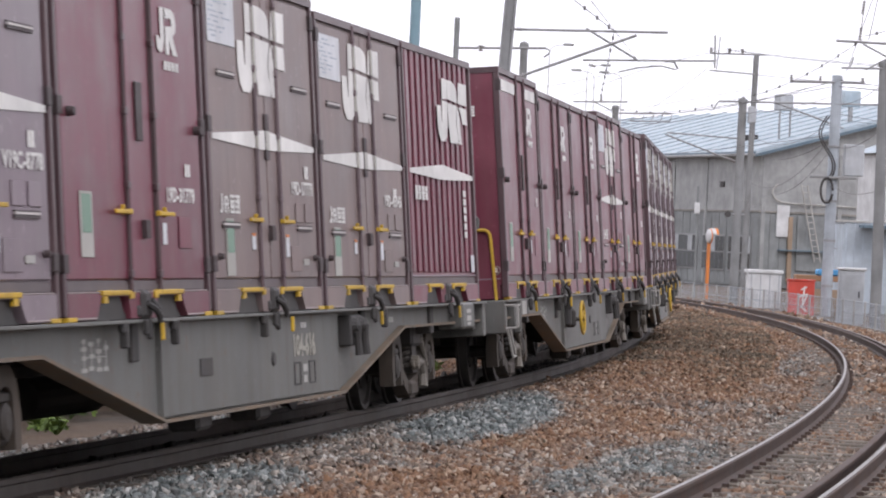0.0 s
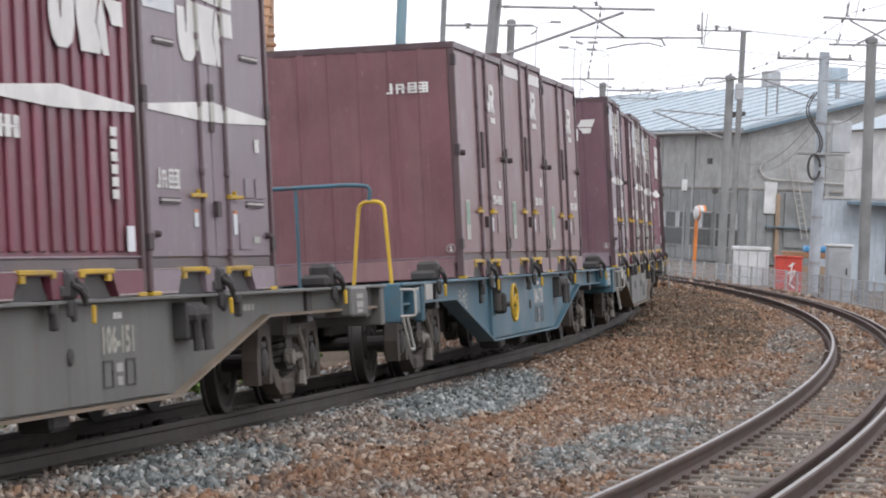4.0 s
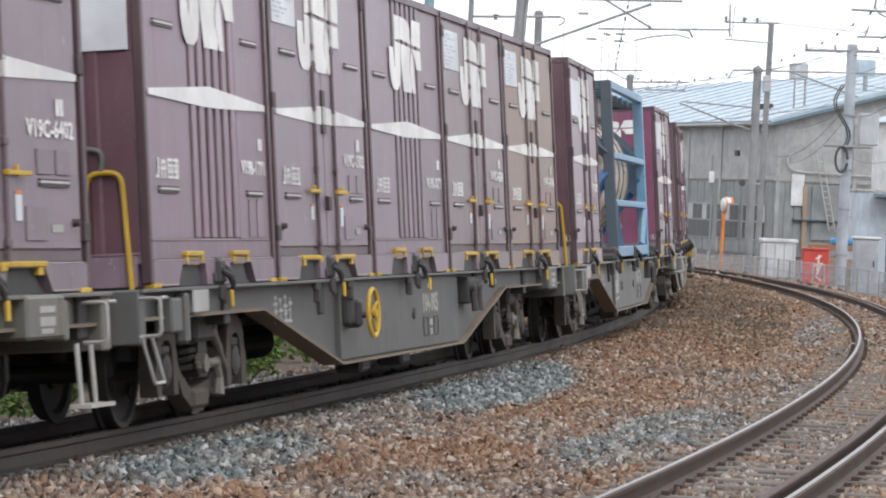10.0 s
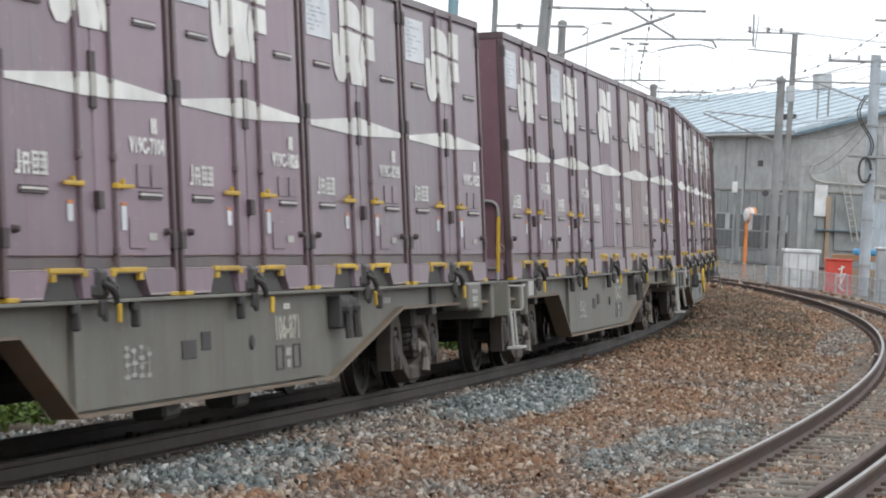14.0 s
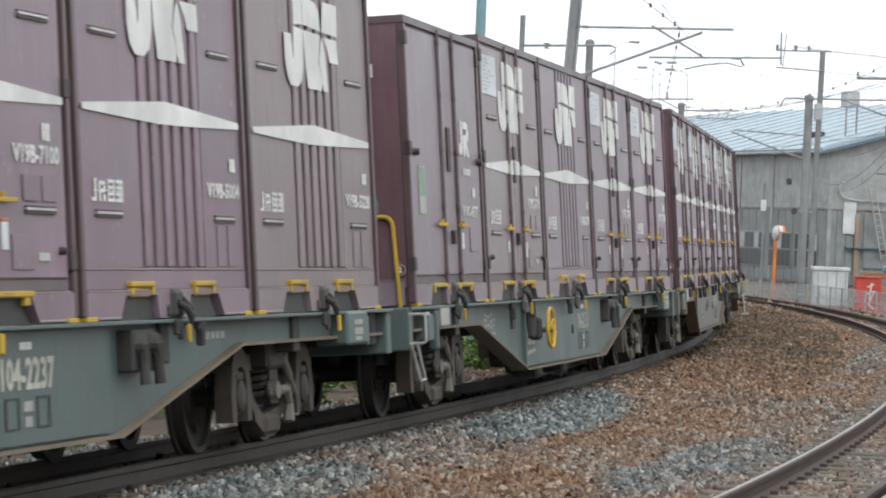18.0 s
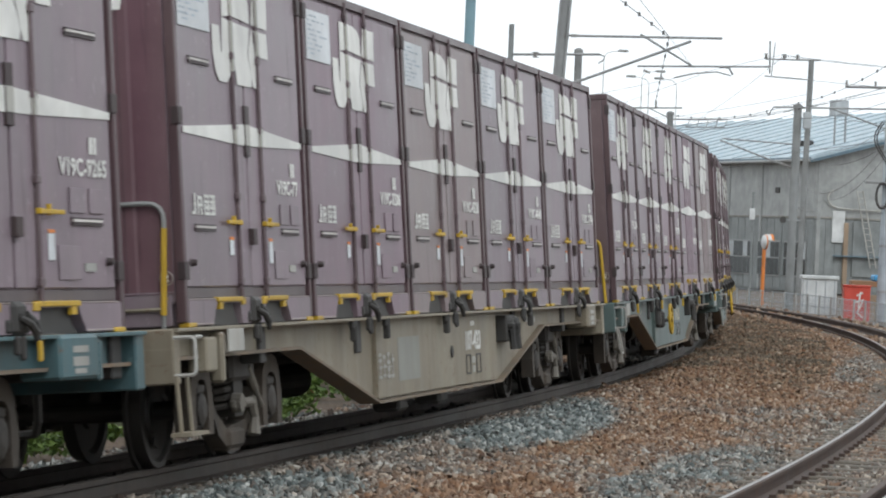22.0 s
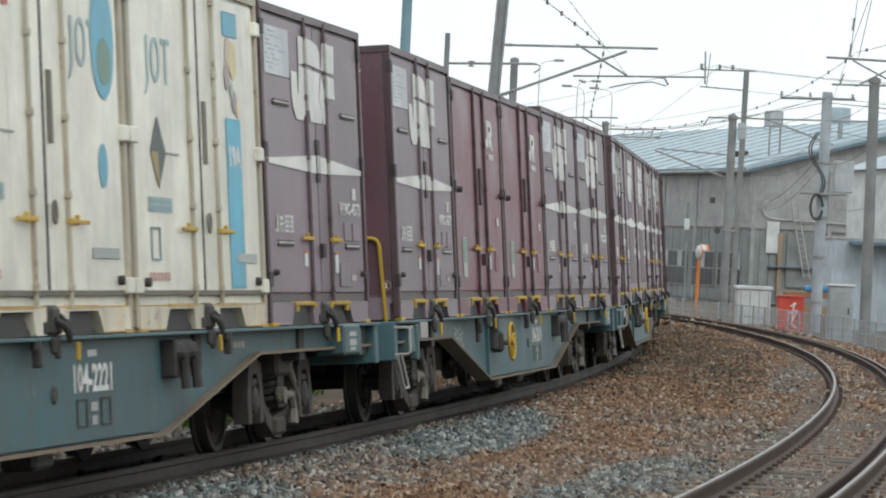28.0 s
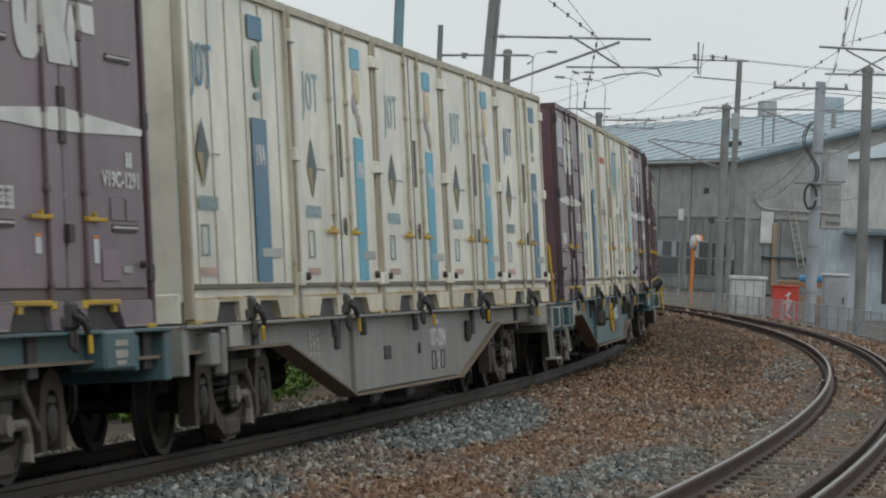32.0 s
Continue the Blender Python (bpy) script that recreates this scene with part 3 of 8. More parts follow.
def shell_parts(c, h, mat, key, trim, end_mat=None):
    """Walls and roof, base rails with two fork pockets, end sills, corner posts, the roof frame and the pressed ends."""
    part("shell", once(("shell", h, key), lambda: Geo().cbox(-HX + 0.02, HX - 0.02, PANEL_Y, HY - 0.02, 0.15, h - 0.02, 0.012).mesh("shell", mat)), None, c)
    e = HX - 0.072
    cut = ((-e, 0.0), (fx(0.19), 0.0), (fx(0.225), 0.150), (fx(0.400), 0.150), (fx(0.41), 0.0), (fx(0.59), 0.0), (fx(0.600), 0.150), (fx(0.775), 0.150), (fx(0.81), 0.0), (e, 0.0), (e, 0.172), (-e, 0.172))
    low = CREAM_BASE if mat is CREAM else mat
    part("base_rail", once(("base", key), lambda: Geo().prism(cut, -HY, -HY + 0.1).mesh("base_rail", low)), None, c)
    part("base_rail", once(("base2", key), lambda: Geo().prism(cut, HY - 0.1, HY).mesh("base_rail", low)), None, c)
    sill = once(("sill", "box", key), lambda: Geo().cbox(-0.05, 0.05, -HY + 0.1, HY - 0.1, 0.0, 0.22, 0.01).mesh("end_sill", mat))
    part("end_sill", sill, None, c, m=pose(-HX + 0.05, 0, 0))
    part("end_sill", sill, None, c, m=pose(HX - 0.05, 0, 0))
    post = once(("post", h, trim.name), lambda: Geo().cbox(-0.035, 0.035, -0.035, 0.035, 0.024, h - 0.065, 0.008).mesh("corner_post", trim))
    for x in (-HX + 0.035, HX - 0.035):
        for y in (-HY + 0.035, HY - 0.035):
            part("corner_post", post, None, c, m=pose(x, y, 0))

    def ring():
        g = Geo()
        o, i = ((-HX, -HY), (HX, -HY), (HX, HY), (-HX, HY)), ((-HX + 0.06, -HY + 0.06), (HX - 0.06, -HY + 0.06), (HX - 0.06, HY - 0.06), (-HX + 0.06, HY - 0.06))
        v = [(*q, z) for z in (h - 0.065, h) for q in o + i]
        f = []
        for k in range(4):
            n = (k + 1) % 4
            f += [(k, n, 8 + n, 8 + k), (4 + n, 4 + k, 12 + k, 12 + n), (8 + k, 8 + n, 12 + n, 12 + k), (n, k, 4 + k, 4 + n)]
        return g.add(v, f).mesh("roof_frame", trim)
    part("roof_frame", once(("ring", h, trim.name), ring), None, c)

    def pressed():
        g = Geo()
        pts = []
        for k in range(7):
            y = -HY + 0.08 + k * (CW - 0.16) / 7
            w = (CW - 0.16) / 7
            pts += [(y, 0.0), (y + 0.72 * w, 0.0), (y + 0.78 * w, 0.014), (y + 0.94 * w, 0.014)]
        pts.append((HY - 0.08, 0.0))
        v = [(-q, y, z) for z in (0.22, h - 0.065) for y, q in pts]
        n = len(pts)
        g.add(v, [(k, k + 1, n + k + 1, n + k) for k in range(n - 1)])
        return g.mesh("end_panel", end_mat or {FADED: ENDMAROON, LILAC: ENDMAROON, VIOLET: ENDMAROON, DUN: ENDMAROON, TAN: ENDMAROON, SAND: ENDMAROON, ROSE: ENDROSE}.get(mat, mat))
    me = once(("press", h, key, end_mat.name if end_mat else ""), pressed)
    part("end_panel", me, None, c, m=pose(-HX + 0.012, 0, 0))
    part("end_panel", me, None, c, m=pose(HX - 0.012, 0, 0, 0, 0, 180))


def flat_poly(points, y, mat, name):
    """A flat painted shape in the xz plane."""
    g = Geo()
    g.prism(points, y - 0.0015, y + 0.0015)
    return g.mesh(name, mat)


def logo_shapes(x0, x1, z0, z1):
    """A slanted white mark: a hook, a forked block and a flag, parted by a thin gap."""
    w, h = x1 - x0, z1 - z0
    units = (((0.0, 0.56), (0.0, 0.28), (0.03, 0.1), (0.09, 0.0), (0.22, 0.0), (0.29, 0.08), (0.325, 0.25), (0.335, 0.63), (0.175, 0.655), (0.155, 0.30), (0.14, 0.30), (0.12, 0.56)),
             ((0.177, 0.665), (0.335, 0.69), (0.335, 0.98), (0.30, 1.0), (0.18, 1.0)),
             ((0.345, 0.635), (0.66, 0.615), (0.605, 0.33), (0.67, 0.1), (0.655, 0.0), (0.4, 0.0), (0.36, 0.3)),
             ((0.70, 0.61), (0.66, 0.5), (0.625, 0.33), (0.69, 0.0), (0.775, 0.0), (0.74, 0.4)),
             ((0.345, 0.69), (0.345, 1.0), (0.5, 0.99), (0.6, 0.95), (0.65, 0.88), (0.665, 0.66)),
             ((0.69, 0.655), (0.73, 1.0), (1.0, 1.0), (0.985, 0.645)),
             ((0.72, 0.605), (0.975, 0.60), (0.985, 0.335), (0.83, 0.335), (0.80, 0.45)))
    return [[(x0 + a * w, z0 + b * h) for a, b in u] for u in units]


def logo_mesh(x0, x1, z0, z1, y, key, lean=0.0):
    def make():
        g = Geo()
        for pts in logo_shapes(x0, x1, z0, z1):
            pts = [(px + lean * (pz - z0), pz) for px, pz in pts]
            g.prism(pts, y - 0.0015, y + 0.0015)
        return g.mesh("logo", WHITE)
    return once(("logo", key), make)


def bars_mesh(x0, x1, z0, z1, y, n, mat, key):
    """Small writing as a row of plain bars."""
    def make():
        g = Geo()
        w = (x1 - x0) / n
        for i in range(n):
            a, b = x0 + i * w, x0 + (i + 0.72) * w
            t = (z1 - z0)
            if i % 2:
                g.box(a, b, y - 0.0015, y + 0.0015, z0, z0 + 0.42 * t)
                g.box(a, b, y - 0.0015, y + 0.0015, z0 + 0.58 * t, z1)
            else:
                g.box(a, b, y - 0.0015, y + 0.0015, z0, z1)
        g.box(x0, x1 - 0.28 * w, y - 0.001, y + 0.001, z0 + 0.44 * (z1 - z0), z0 + 0.56 * (z1 - z0))
        return g.mesh("writing", mat)
    return once(("bars", key), make)


def glyph_mesh(x0, x1, z0, z1, y, key):
    """A line of four plain glyph-like blocks of strokes."""
    def make():
        g = Geo()
        w, t = (x1 - x0) / 4, z1 - z0
        def b(k, a0, a1, c0, c1):
            g.box(x0 + (k + a0) * w, x0 + (k + a1) * w, y - 0.0015, y + 0.0015, z0 + c0 * t, z0 + c1 * t)
        b(0, 0.45, 0.68, 0.0, 1.0)
        b(0, 0.1, 0.5, 0.0, 0.16)
        b(1, 0.0, 0.2, 0.0, 0.9)
        b(1, 0.15, 0.7, 0.72, 0.9)
        b(1, 0.15, 0.7, 0.38, 0.54)
        b(1, 0.55, 0.75, 0.44, 0.86)
        b(1, 0.52, 0.74, 0.0, 0.34)
        for k in (2, 3):
            for c in (0.0, 0.28, 0.56, 0.84):
                b(k, 0.05, 0.9, c, c + 0.14)
            b(k, 0.1 if k == 2 else 0.4, 0.26 if k == 2 else 0.56, 0.0, 1.0)
            b(k, 0.7, 0.86, 0.1, 0.9)
        b(0, 0.3, 3.9, 0.46, 0.5)
        return g.mesh("writing", WHITE)
    return once(("glyphs", key), make)


WIDE = Matrix.Diagonal((1.15, 1.0, 0.95, 1.0))
REAR = pose(-HX, 0, 0, 0, 0, -90)


def stripe_mesh(y, h):
    z = 0.51 * h
    return once(("stripe", y, h), lambda: flat_poly(((fx(0.04), z + 0.02), (fx(0.5), z + 0.10), (fx(0.965), z + 0.025), (fx(0.965), z - 0.02), (fx(0.60), z - 0.05), (fx(0.45), z - 0.055), (fx(0.04), z - 0.022)), y, WHITE, "stripe"))


def slot_mesh(f0, f1, z, y, key, mat):
    """A vent's slit as a pale bar: its white highlight is put into the colour."""
    def make():
        g = Geo()
        g.box(fx(f0), fx(f1), y - 0.012, y, z, z + 0.015)
        return g.mesh("vent_slit", SLITPALE)
    return once(("slit", f0, f1, z, key), make)


def hood_mesh(f0, f1, z, y, mat, key):
    def make():
        g = Geo()
        g.box(fx(f0) - 0.015, fx(f1) + 0.015, y - 0.010, y, z + 0.017, z + 0.026)
        g.box(fx(f0) - 0.015, fx(f1) + 0.015, y - 0.010, y, z - 0.022, z - 0.002)
        return g.mesh("vent_hood", mat)
    return once(("hood", f0, f1, z, key), make)


PANEL_Y = -HY + 0.035
DOORS = (0.41, 0.61)


def door_leaf_mesh(a, b, h, mat, key):
    def make():
        g = Geo()
        g.cbox(fx(a), fx(b), PANEL_Y - 0.022, PANEL_Y, 0.262, h - 0.09, 0.008)
        return g.mesh("door", mat)
    return once(("leaf", a, b, h, key), make)


def lock_rod_mesh(f, h, mat, key):
    def make():
        g = Geo()
        y = PANEL_Y - 0.035
        g.cbox(fx(f) - 0.018, fx(f) + 0.018, y + 0.012, PANEL_Y, 0.23, h - 0.08, 0.006)
        g.tube(((fx(f), y, 0.17), (fx(f), y, h - 0.03)), 0.017, 8)
        for z in (0.3, 0.9, 1.4, 1.9, h - 0.15):
            g.cbox(fx(f) - 0.035, fx(f) + 0.035, y - 0.020, y + 0.012, z - 0.026, z + 0.026, 0.006)
        return g.mesh("lock_rod", mat)
    return once(("rod", f, h, key), make)


def handle_mesh(f, z, mat, key):
    """A lock handle that reaches outward from its rod, with the catch that holds it."""
    def make():
        g = Geo()
        y = PANEL_Y - 0.06
        d = -1 if f < 0.5 else 1
        x0, x1 = sorted((fx(f) - d * 0.02, fx(f) + d * 0.38))
        g.cbox(x0, x1, y - 0.004, y + 0.012, z - 0.016, z + 0.012, 0.004)
        g.cbox(fx(f) - 0.022, fx(f) + 0.022, y - 0.005, y + 0.03, z - 0.018, z + 0.018, 0.004)
        g.cbox(fx(f) + d * 0.16 - 0.010, fx(f) + d * 0.16 + 0.010, y, y + 0.03, z - 0.022, z + 0.045, 0.004)
        return g.mesh("lock_handle", mat)
    return once(("handle", f, z, key), make)


def small_box(name, f0, f1, z0, z1, y0, y1, mat, key):
    return once((name, f0, f1, z0, z1, key), lambda: Geo().cbox(fx(f0), fx(f1), y0, y1, z0, z1, 0.004).mesh(name, mat))


def sheet_print_mesh(f0, f1, z0, z1, y):
    def make():
        g = Geo()
        for i in range(9):
            z = z1 - 0.04 - i * (z1 - z0 - 0.06) / 9
            w = (0.55, 0.85, 0.4, 0.75, 0.9, 0.5, 0.8, 0.65, 0.35)[i]
            full = fx(f1) - fx(f0) - 0.08
            for k in range(int(9 * w)):
                if (k * 5 + i * 3) % 4:
                    g.box(fx(f0) + 0.04 + full * k / 9, fx(f0) + 0.04 + full * (k + 0.5 + 0.3 * ((k + i) % 2)) / 9, y - 0.001, y + 0.001, z - 0.012, z)
        return g.mesh("print", PAPER_INK)
    return once(("print", f0, f1, z0, z1), make)


def pocket_frame_mesh(f, key, mat, narrow=False):
    """The yellow lip over a fork pocket, with its cheek; a narrow pocket is framed on both sides."""
    def make():
        g = Geo()
        w = 0.066 if narrow else 0.094
        z = 0.20 if narrow else 0.152
        if key == "c":
            g.box(fx(f - w), fx(f + w), -HY - 0.004, -HY + 0.02, z + 0.012, z + 0.036)
            return g.mesh("fork_pocket", mat)
        g.cbox(fx(f - w), fx(f + w), -HY - 0.014, -HY + 0.03, z + 0.004, z + 0.038, 0.005)
        d = 1 if f > 0.5 else -1
        if narrow:
            for q in (-1, 1):
                x = sorted((fx(f + q * 0.050), fx(f + q * 0.064)))
                g.box(x[0], x[1], -HY - 0.010, -HY + 0.02, z - 0.045, z)
            g.box(fx(f - 0.05), fx(f + 0.05), -HY + 0.012, -HY + 0.024, z - 0.06, z)
        else:
            x = sorted((fx(f + d * 0.055), fx(f + d * 0.080)))
            g.box(x[0], x[1], -HY - 0.006, -HY + 0.02, z - 0.045, z + 0.01)
            x = sorted((fx(f - d * 0.088), fx(f - d * 0.115)))
            g.cbox(x[0], x[1], -HY - 0.012, -HY + 0.02, z - 0.02, z + 0.03, 0.004)
        return g.mesh("fork_pocket", mat)
    return once(("pocket", f, key, narrow), make)


def foot_mesh(f, mat, key):
    def make():
        g = Geo()
        g.cbox(fx(f) - 0.10, fx(f) + 0.10, -HY - 0.01, -HY + 0.06, -0.008, 0.022, 0.004)
        return g.mesh("corner_foot", mat)
    return once(("foot", f, key), make)


def rib_parts(c, f0, f1, n, z0, z1, mat, key, fill=0.55):
    w = (fx(f1) - fx(f0)) / n
    me = once(("rib", round(w, 4), z0, z1, key, fill), lambda: Geo().cbox(-0.5 * w * fill, 0.5 * w * fill, PANEL_Y - 0.022, PANEL_Y, z0, z1, 0.010).mesh("rib", mat))
    for i in range(n):
        part("rib", me, None, c, m=pose(fx(f0) + (i + 0.5) * w, 0, 0))


def common_parts(c, h, mat, key, feet=YELLOW, end_mat=None, narrow=False):
    shell_parts(c, h, mat, key, CREAM_ROD if feet is CREAM_TRIM else TRIM, end_mat)
    for f in (0.315, 0.685):
        part("fork_pocket", pocket_frame_mesh(f, "y" if feet is YELLOW else "c", feet, narrow), None, c)
    for f in (0.035, 0.965):
        part("corner_foot", foot_mesh(f, feet, "y" if feet is YELLOW else "c"), None, c)
    part("floor_lip", small_box("floor_lip", 0.025, 0.975, 0.172, 0.184, PANEL_Y - 0.034, PANEL_Y - 0.02, LIP if feet is YELLOW else CREAM_TRIM, (h, feet.name)), None, c)
    part("foot_lip", small_box("foot_lip", 0.05, 0.19, 0.002, 0.016, -HY - 0.006, -HY + 0.02, LIP if feet is YELLOW else CREAM_TRIM, feet.name), None, c)
    if feet is YELLOW and not narrow:
        part("door_sill", small_box("door_sill", 0.03, 0.97, 0.186, 0.255, PANEL_Y - 0.012, PANEL_Y, SILL, h), None, c)
    part("foot_lip", small_box("foot_lip", 0.81, 0.95, 0.002, 0.016, -HY - 0.006, -HY + 0.02, LIP if feet is YELLOW else CREAM_TRIM, feet.name), None, c)


def end_marks(c, h, style):
    """What is painted on the rear end."""
    if style == "logo":
        part("logo", logo_mesh(-0.06, 0.84, 0.775 * h, 0.915 * h, -0.006, ("end", h), 0.3), None, c, m=REAR)
    elif style == "small_logo":
        part("logo", logo_mesh(0.13, 0.92, 0.748 * h, 0.87 * h, -0.006, ("ends", h), 0.3), None, c, m=REAR)
    elif style == "bars":
        part("writing", glyph_mesh(0.47, 0.95, 0.79 * h, 0.835 * h, -0.006, ("end", h)), None, c, m=REAR)
    elif style == "number":
        part("writing", glyph_mesh(0.47, 0.95, 0.79 * h, 0.835 * h, -0.006, ("endn", h)), None, c, m=REAR)
        for i, ch in enumerate("19D-45865"):
            part("letter", lettering(ch, 0.17), None, c, m=REAR @ pose(-0.90, -0.007, 0.872 * h - i * 0.122))
    elif style == "panel":
        part("sign_panel", once(("endpanel", h), lambda: Geo().cbox(0.45, 1.13, -0.012, 0, 0.615 * h, 0.78 * h, 0.004).mesh("sign_panel", PAPER)), None, c, "blank white sign panel", m=REAR)
    if style != "panel":
        ring = once(("ring", h), lambda: Geo().tube([(1.10 + 0.045 * math.cos(a), -0.006, 0.125 * h + 0.045 * math.sin(a)) for a in [k * math.pi / 8 for k in range(16)]], 0.007, 4, True).mesh("ring", LIP))
        part("ring", ring, None, c, m=REAR)
        part("letter", lettering("2", 0.07), None, c, m=REAR @ pose(1.10, -0.006, 0.125 * h))
    line = once(("endline", h), lambda: Geo().box(-1.15, 1.15, -0.005, 0, 0.225, 0.236).mesh("seam", FADED))
    part("seam", line, None, c, m=REAR)


def door_container(h, mat, code="", sheet=True, big_logo=True, end="logo", blank=False, end_mat=None):
    """A steel box with a pair of doors, a white mark and a white stripe."""
    key = mat.name
    c = thing("freight_container", "", "container")
    common_parts(c, h, mat, key, end_mat=end_mat)
    y = PANEL_Y - 0.026
    part("door", door_leaf_mesh(0.03, 0.505, h, mat, key), None, c)
    part("door", door_leaf_mesh(0.515, 0.965, h, mat, key), None, c)
    for f in DOORS:
        part("lock_rod", lock_rod_mesh(f, h, ROD, "rod"), None, c)
    paint_on_rods(c, h, big_logo)
    for f in DOORS:
        part("lock_handle", handle_mesh(f, 0.275 * h, YELLOW, "y"), None, c, "yellow lock handle")
    part("latch_plate", small_box("latch_plate", 0.492, 0.525, 0.46 * h, 0.60 * h, PANEL_Y - 0.04, PANEL_Y - 0.02, SEAL, h), None, c)
    part("latch", small_box("latch", 0.50, 0.53, 0.215 * h, 0.26 * h, PANEL_Y - 0.06, PANEL_Y - 0.02, SEAL, h), None, c)
    for f, z in ((0.985, 0.12), (0.985, 0.52), (0.985, 0.9), (0.015, 0.12), (0.015, 0.52), (0.015, 0.9)):
        part("hinge", small_box("hinge", f - 0.018, f + 0.012, z * h, z * h + 0.12, -HY - 0.01, -HY + 0.04, SEAL, (h, "hinge")), None, c)
    for f0, f1 in ((0.10, 0.235), (0.77, 0.905)):
        for z in (0.695, 0.255):
            part("vent_hood", hood_mesh(f0, f1, z * h, y, SEAL, h), None, c)
            part("vent_slit", slot_mesh(f0, f1, z * h, y - 0.002, h, mat), None, c)
    for f in (0.06, 0.93):
        part("door_stop", once(("stop", f), lambda: Geo().lathe(((-0.04, 0.02), (0, 0.028)), "y", 10, pose(fx(f), y, 0.17 * 2.5)).mesh("door_stop", SEAL)), None, c)
    for f0, f1, z0, z1 in ((0.70, 0.80, 0.12, 0.2), (0.85, 0.92, 0.275, 0.335), (0.76, 0.83, 0.275, 0.335)):
        part("plate", small_box("plate", f0, f1, z0 * h, z1 * h, y - 0.006, y, mat, (h, key)), None, c)
    part("stripe", stripe_mesh(y - 0.004, h), None, c)
    if big_logo:
        part("logo", logo_mesh(fx(0.28), fx(0.717), 0.655 * h, 0.925 * h, y - 0.004, ("side", h)), None, c)
    if blank:
        part("sign_panel", small_box("sign_panel", 0.05, 0.36, 0.72 * h, 0.90 * h, y - 0.006, y, PAPER, h), None, c, "blank white sign panel")
    elif sheet:
        part("notice_sheet", small_box("notice_sheet", 0.035, 0.262, 0.78 * h, 0.932 * h, y - 0.005, y, PAPER, h), None, c, "white printed notice")
        tagged(part("print", sheet_print_mesh(0.035, 0.262, 0.78 * h, 0.932 * h, y - 0.007), None, c), kind="stuff")
    part("writing", glyph_mesh(fx(0.075), fx(0.25), 0.29 * h, 0.345 * h, y - 0.004, ("jrk", h)), None, c)
    part("writing", bars_mesh(fx(0.86), fx(0.90), 0.415 * h, 0.455 * h, y - 0.004, 2, WHITE, ("mark", h)), None, c)
    if mat is TAN:
        part("sticker", small_box("sticker", 0.122, 0.192, 0.108 * h, 0.275 * h, y - 0.005, y, STICKER, h), None, c, "white and green sticker")
        part("print", small_box("print", 0.130, 0.184, 0.175 * h, 0.268 * h, y - 0.007, y - 0.004, LOGO_GREEN, h), None, c)
    if code:
        part("number", lettering(code, 0.155), None, c, m=pose(fx(0.83), y - 0.004, 0.38 * h) @ WIDE)
    for f0, f1, q in ((0.345, 0.375, 0.226), (0.655, 0.685, 0.226)):
        part("tag_head", small_box("tag_head", f0, f1, q * h, (q + 0.009) * h, y - 0.007, y, ORANGE, h), None, c)
    for f0, f1, z0, z1, mt in ((0.345, 0.375, 0.185, 0.232, PAPER), (0.655, 0.685, 0.165, 0.232, PAPER), (0.82, 0.875, 0.14, 0.16, PALE)):
        part("tag", small_box("tag", f0, f1, z0 * h, z1 * h, y - 0.004, y, mt, h), None, c)
    end_marks(c, h, end)
    return c


def paint_on_rods(c, h, big_logo):
    """The stripe and the mark where they run over the lock rods and the latch plate."""
    a, b = PANEL_Y - 0.0555, PANEL_Y - 0.030
    z, z0, t = 0.51 * h, 0.655 * h, 0.27 * h
    bands = [("stripe_on_rod", DOORS[0], z - 0.052, z + 0.084), ("stripe_on_rod", DOORS[1], z - 0.052, z + 0.080)]
    if big_logo:
        bands += [("mark_on_rod", DOORS[0], z0 + 0.12 * t, z0 + 0.63 * t), ("mark_on_rod", DOORS[0], z0 + 0.69 * t, z0 + 0.97 * t),
                  ("mark_on_rod", DOORS[1], z0 + 0.34 * t, z0 + 0.60 * t), ("mark_on_rod", DOORS[1], z0 + 0.65 * t, z0 + t)]
    for name, f, q0, q1 in bands:
        part(name, once((name, f, q0, q1), lambda: Geo().box(fx(f) - 0.016, fx(f) + 0.012, a, b, q0, q1).mesh(name, STICKER)), None, c)
    part("stripe_on_plate", small_box("stripe_on_plate", 0.4925, 0.5245, z - 0.053, z + 0.098, PANEL_Y - 0.043, PANEL_Y - 0.038, STICKER, h), None, c)


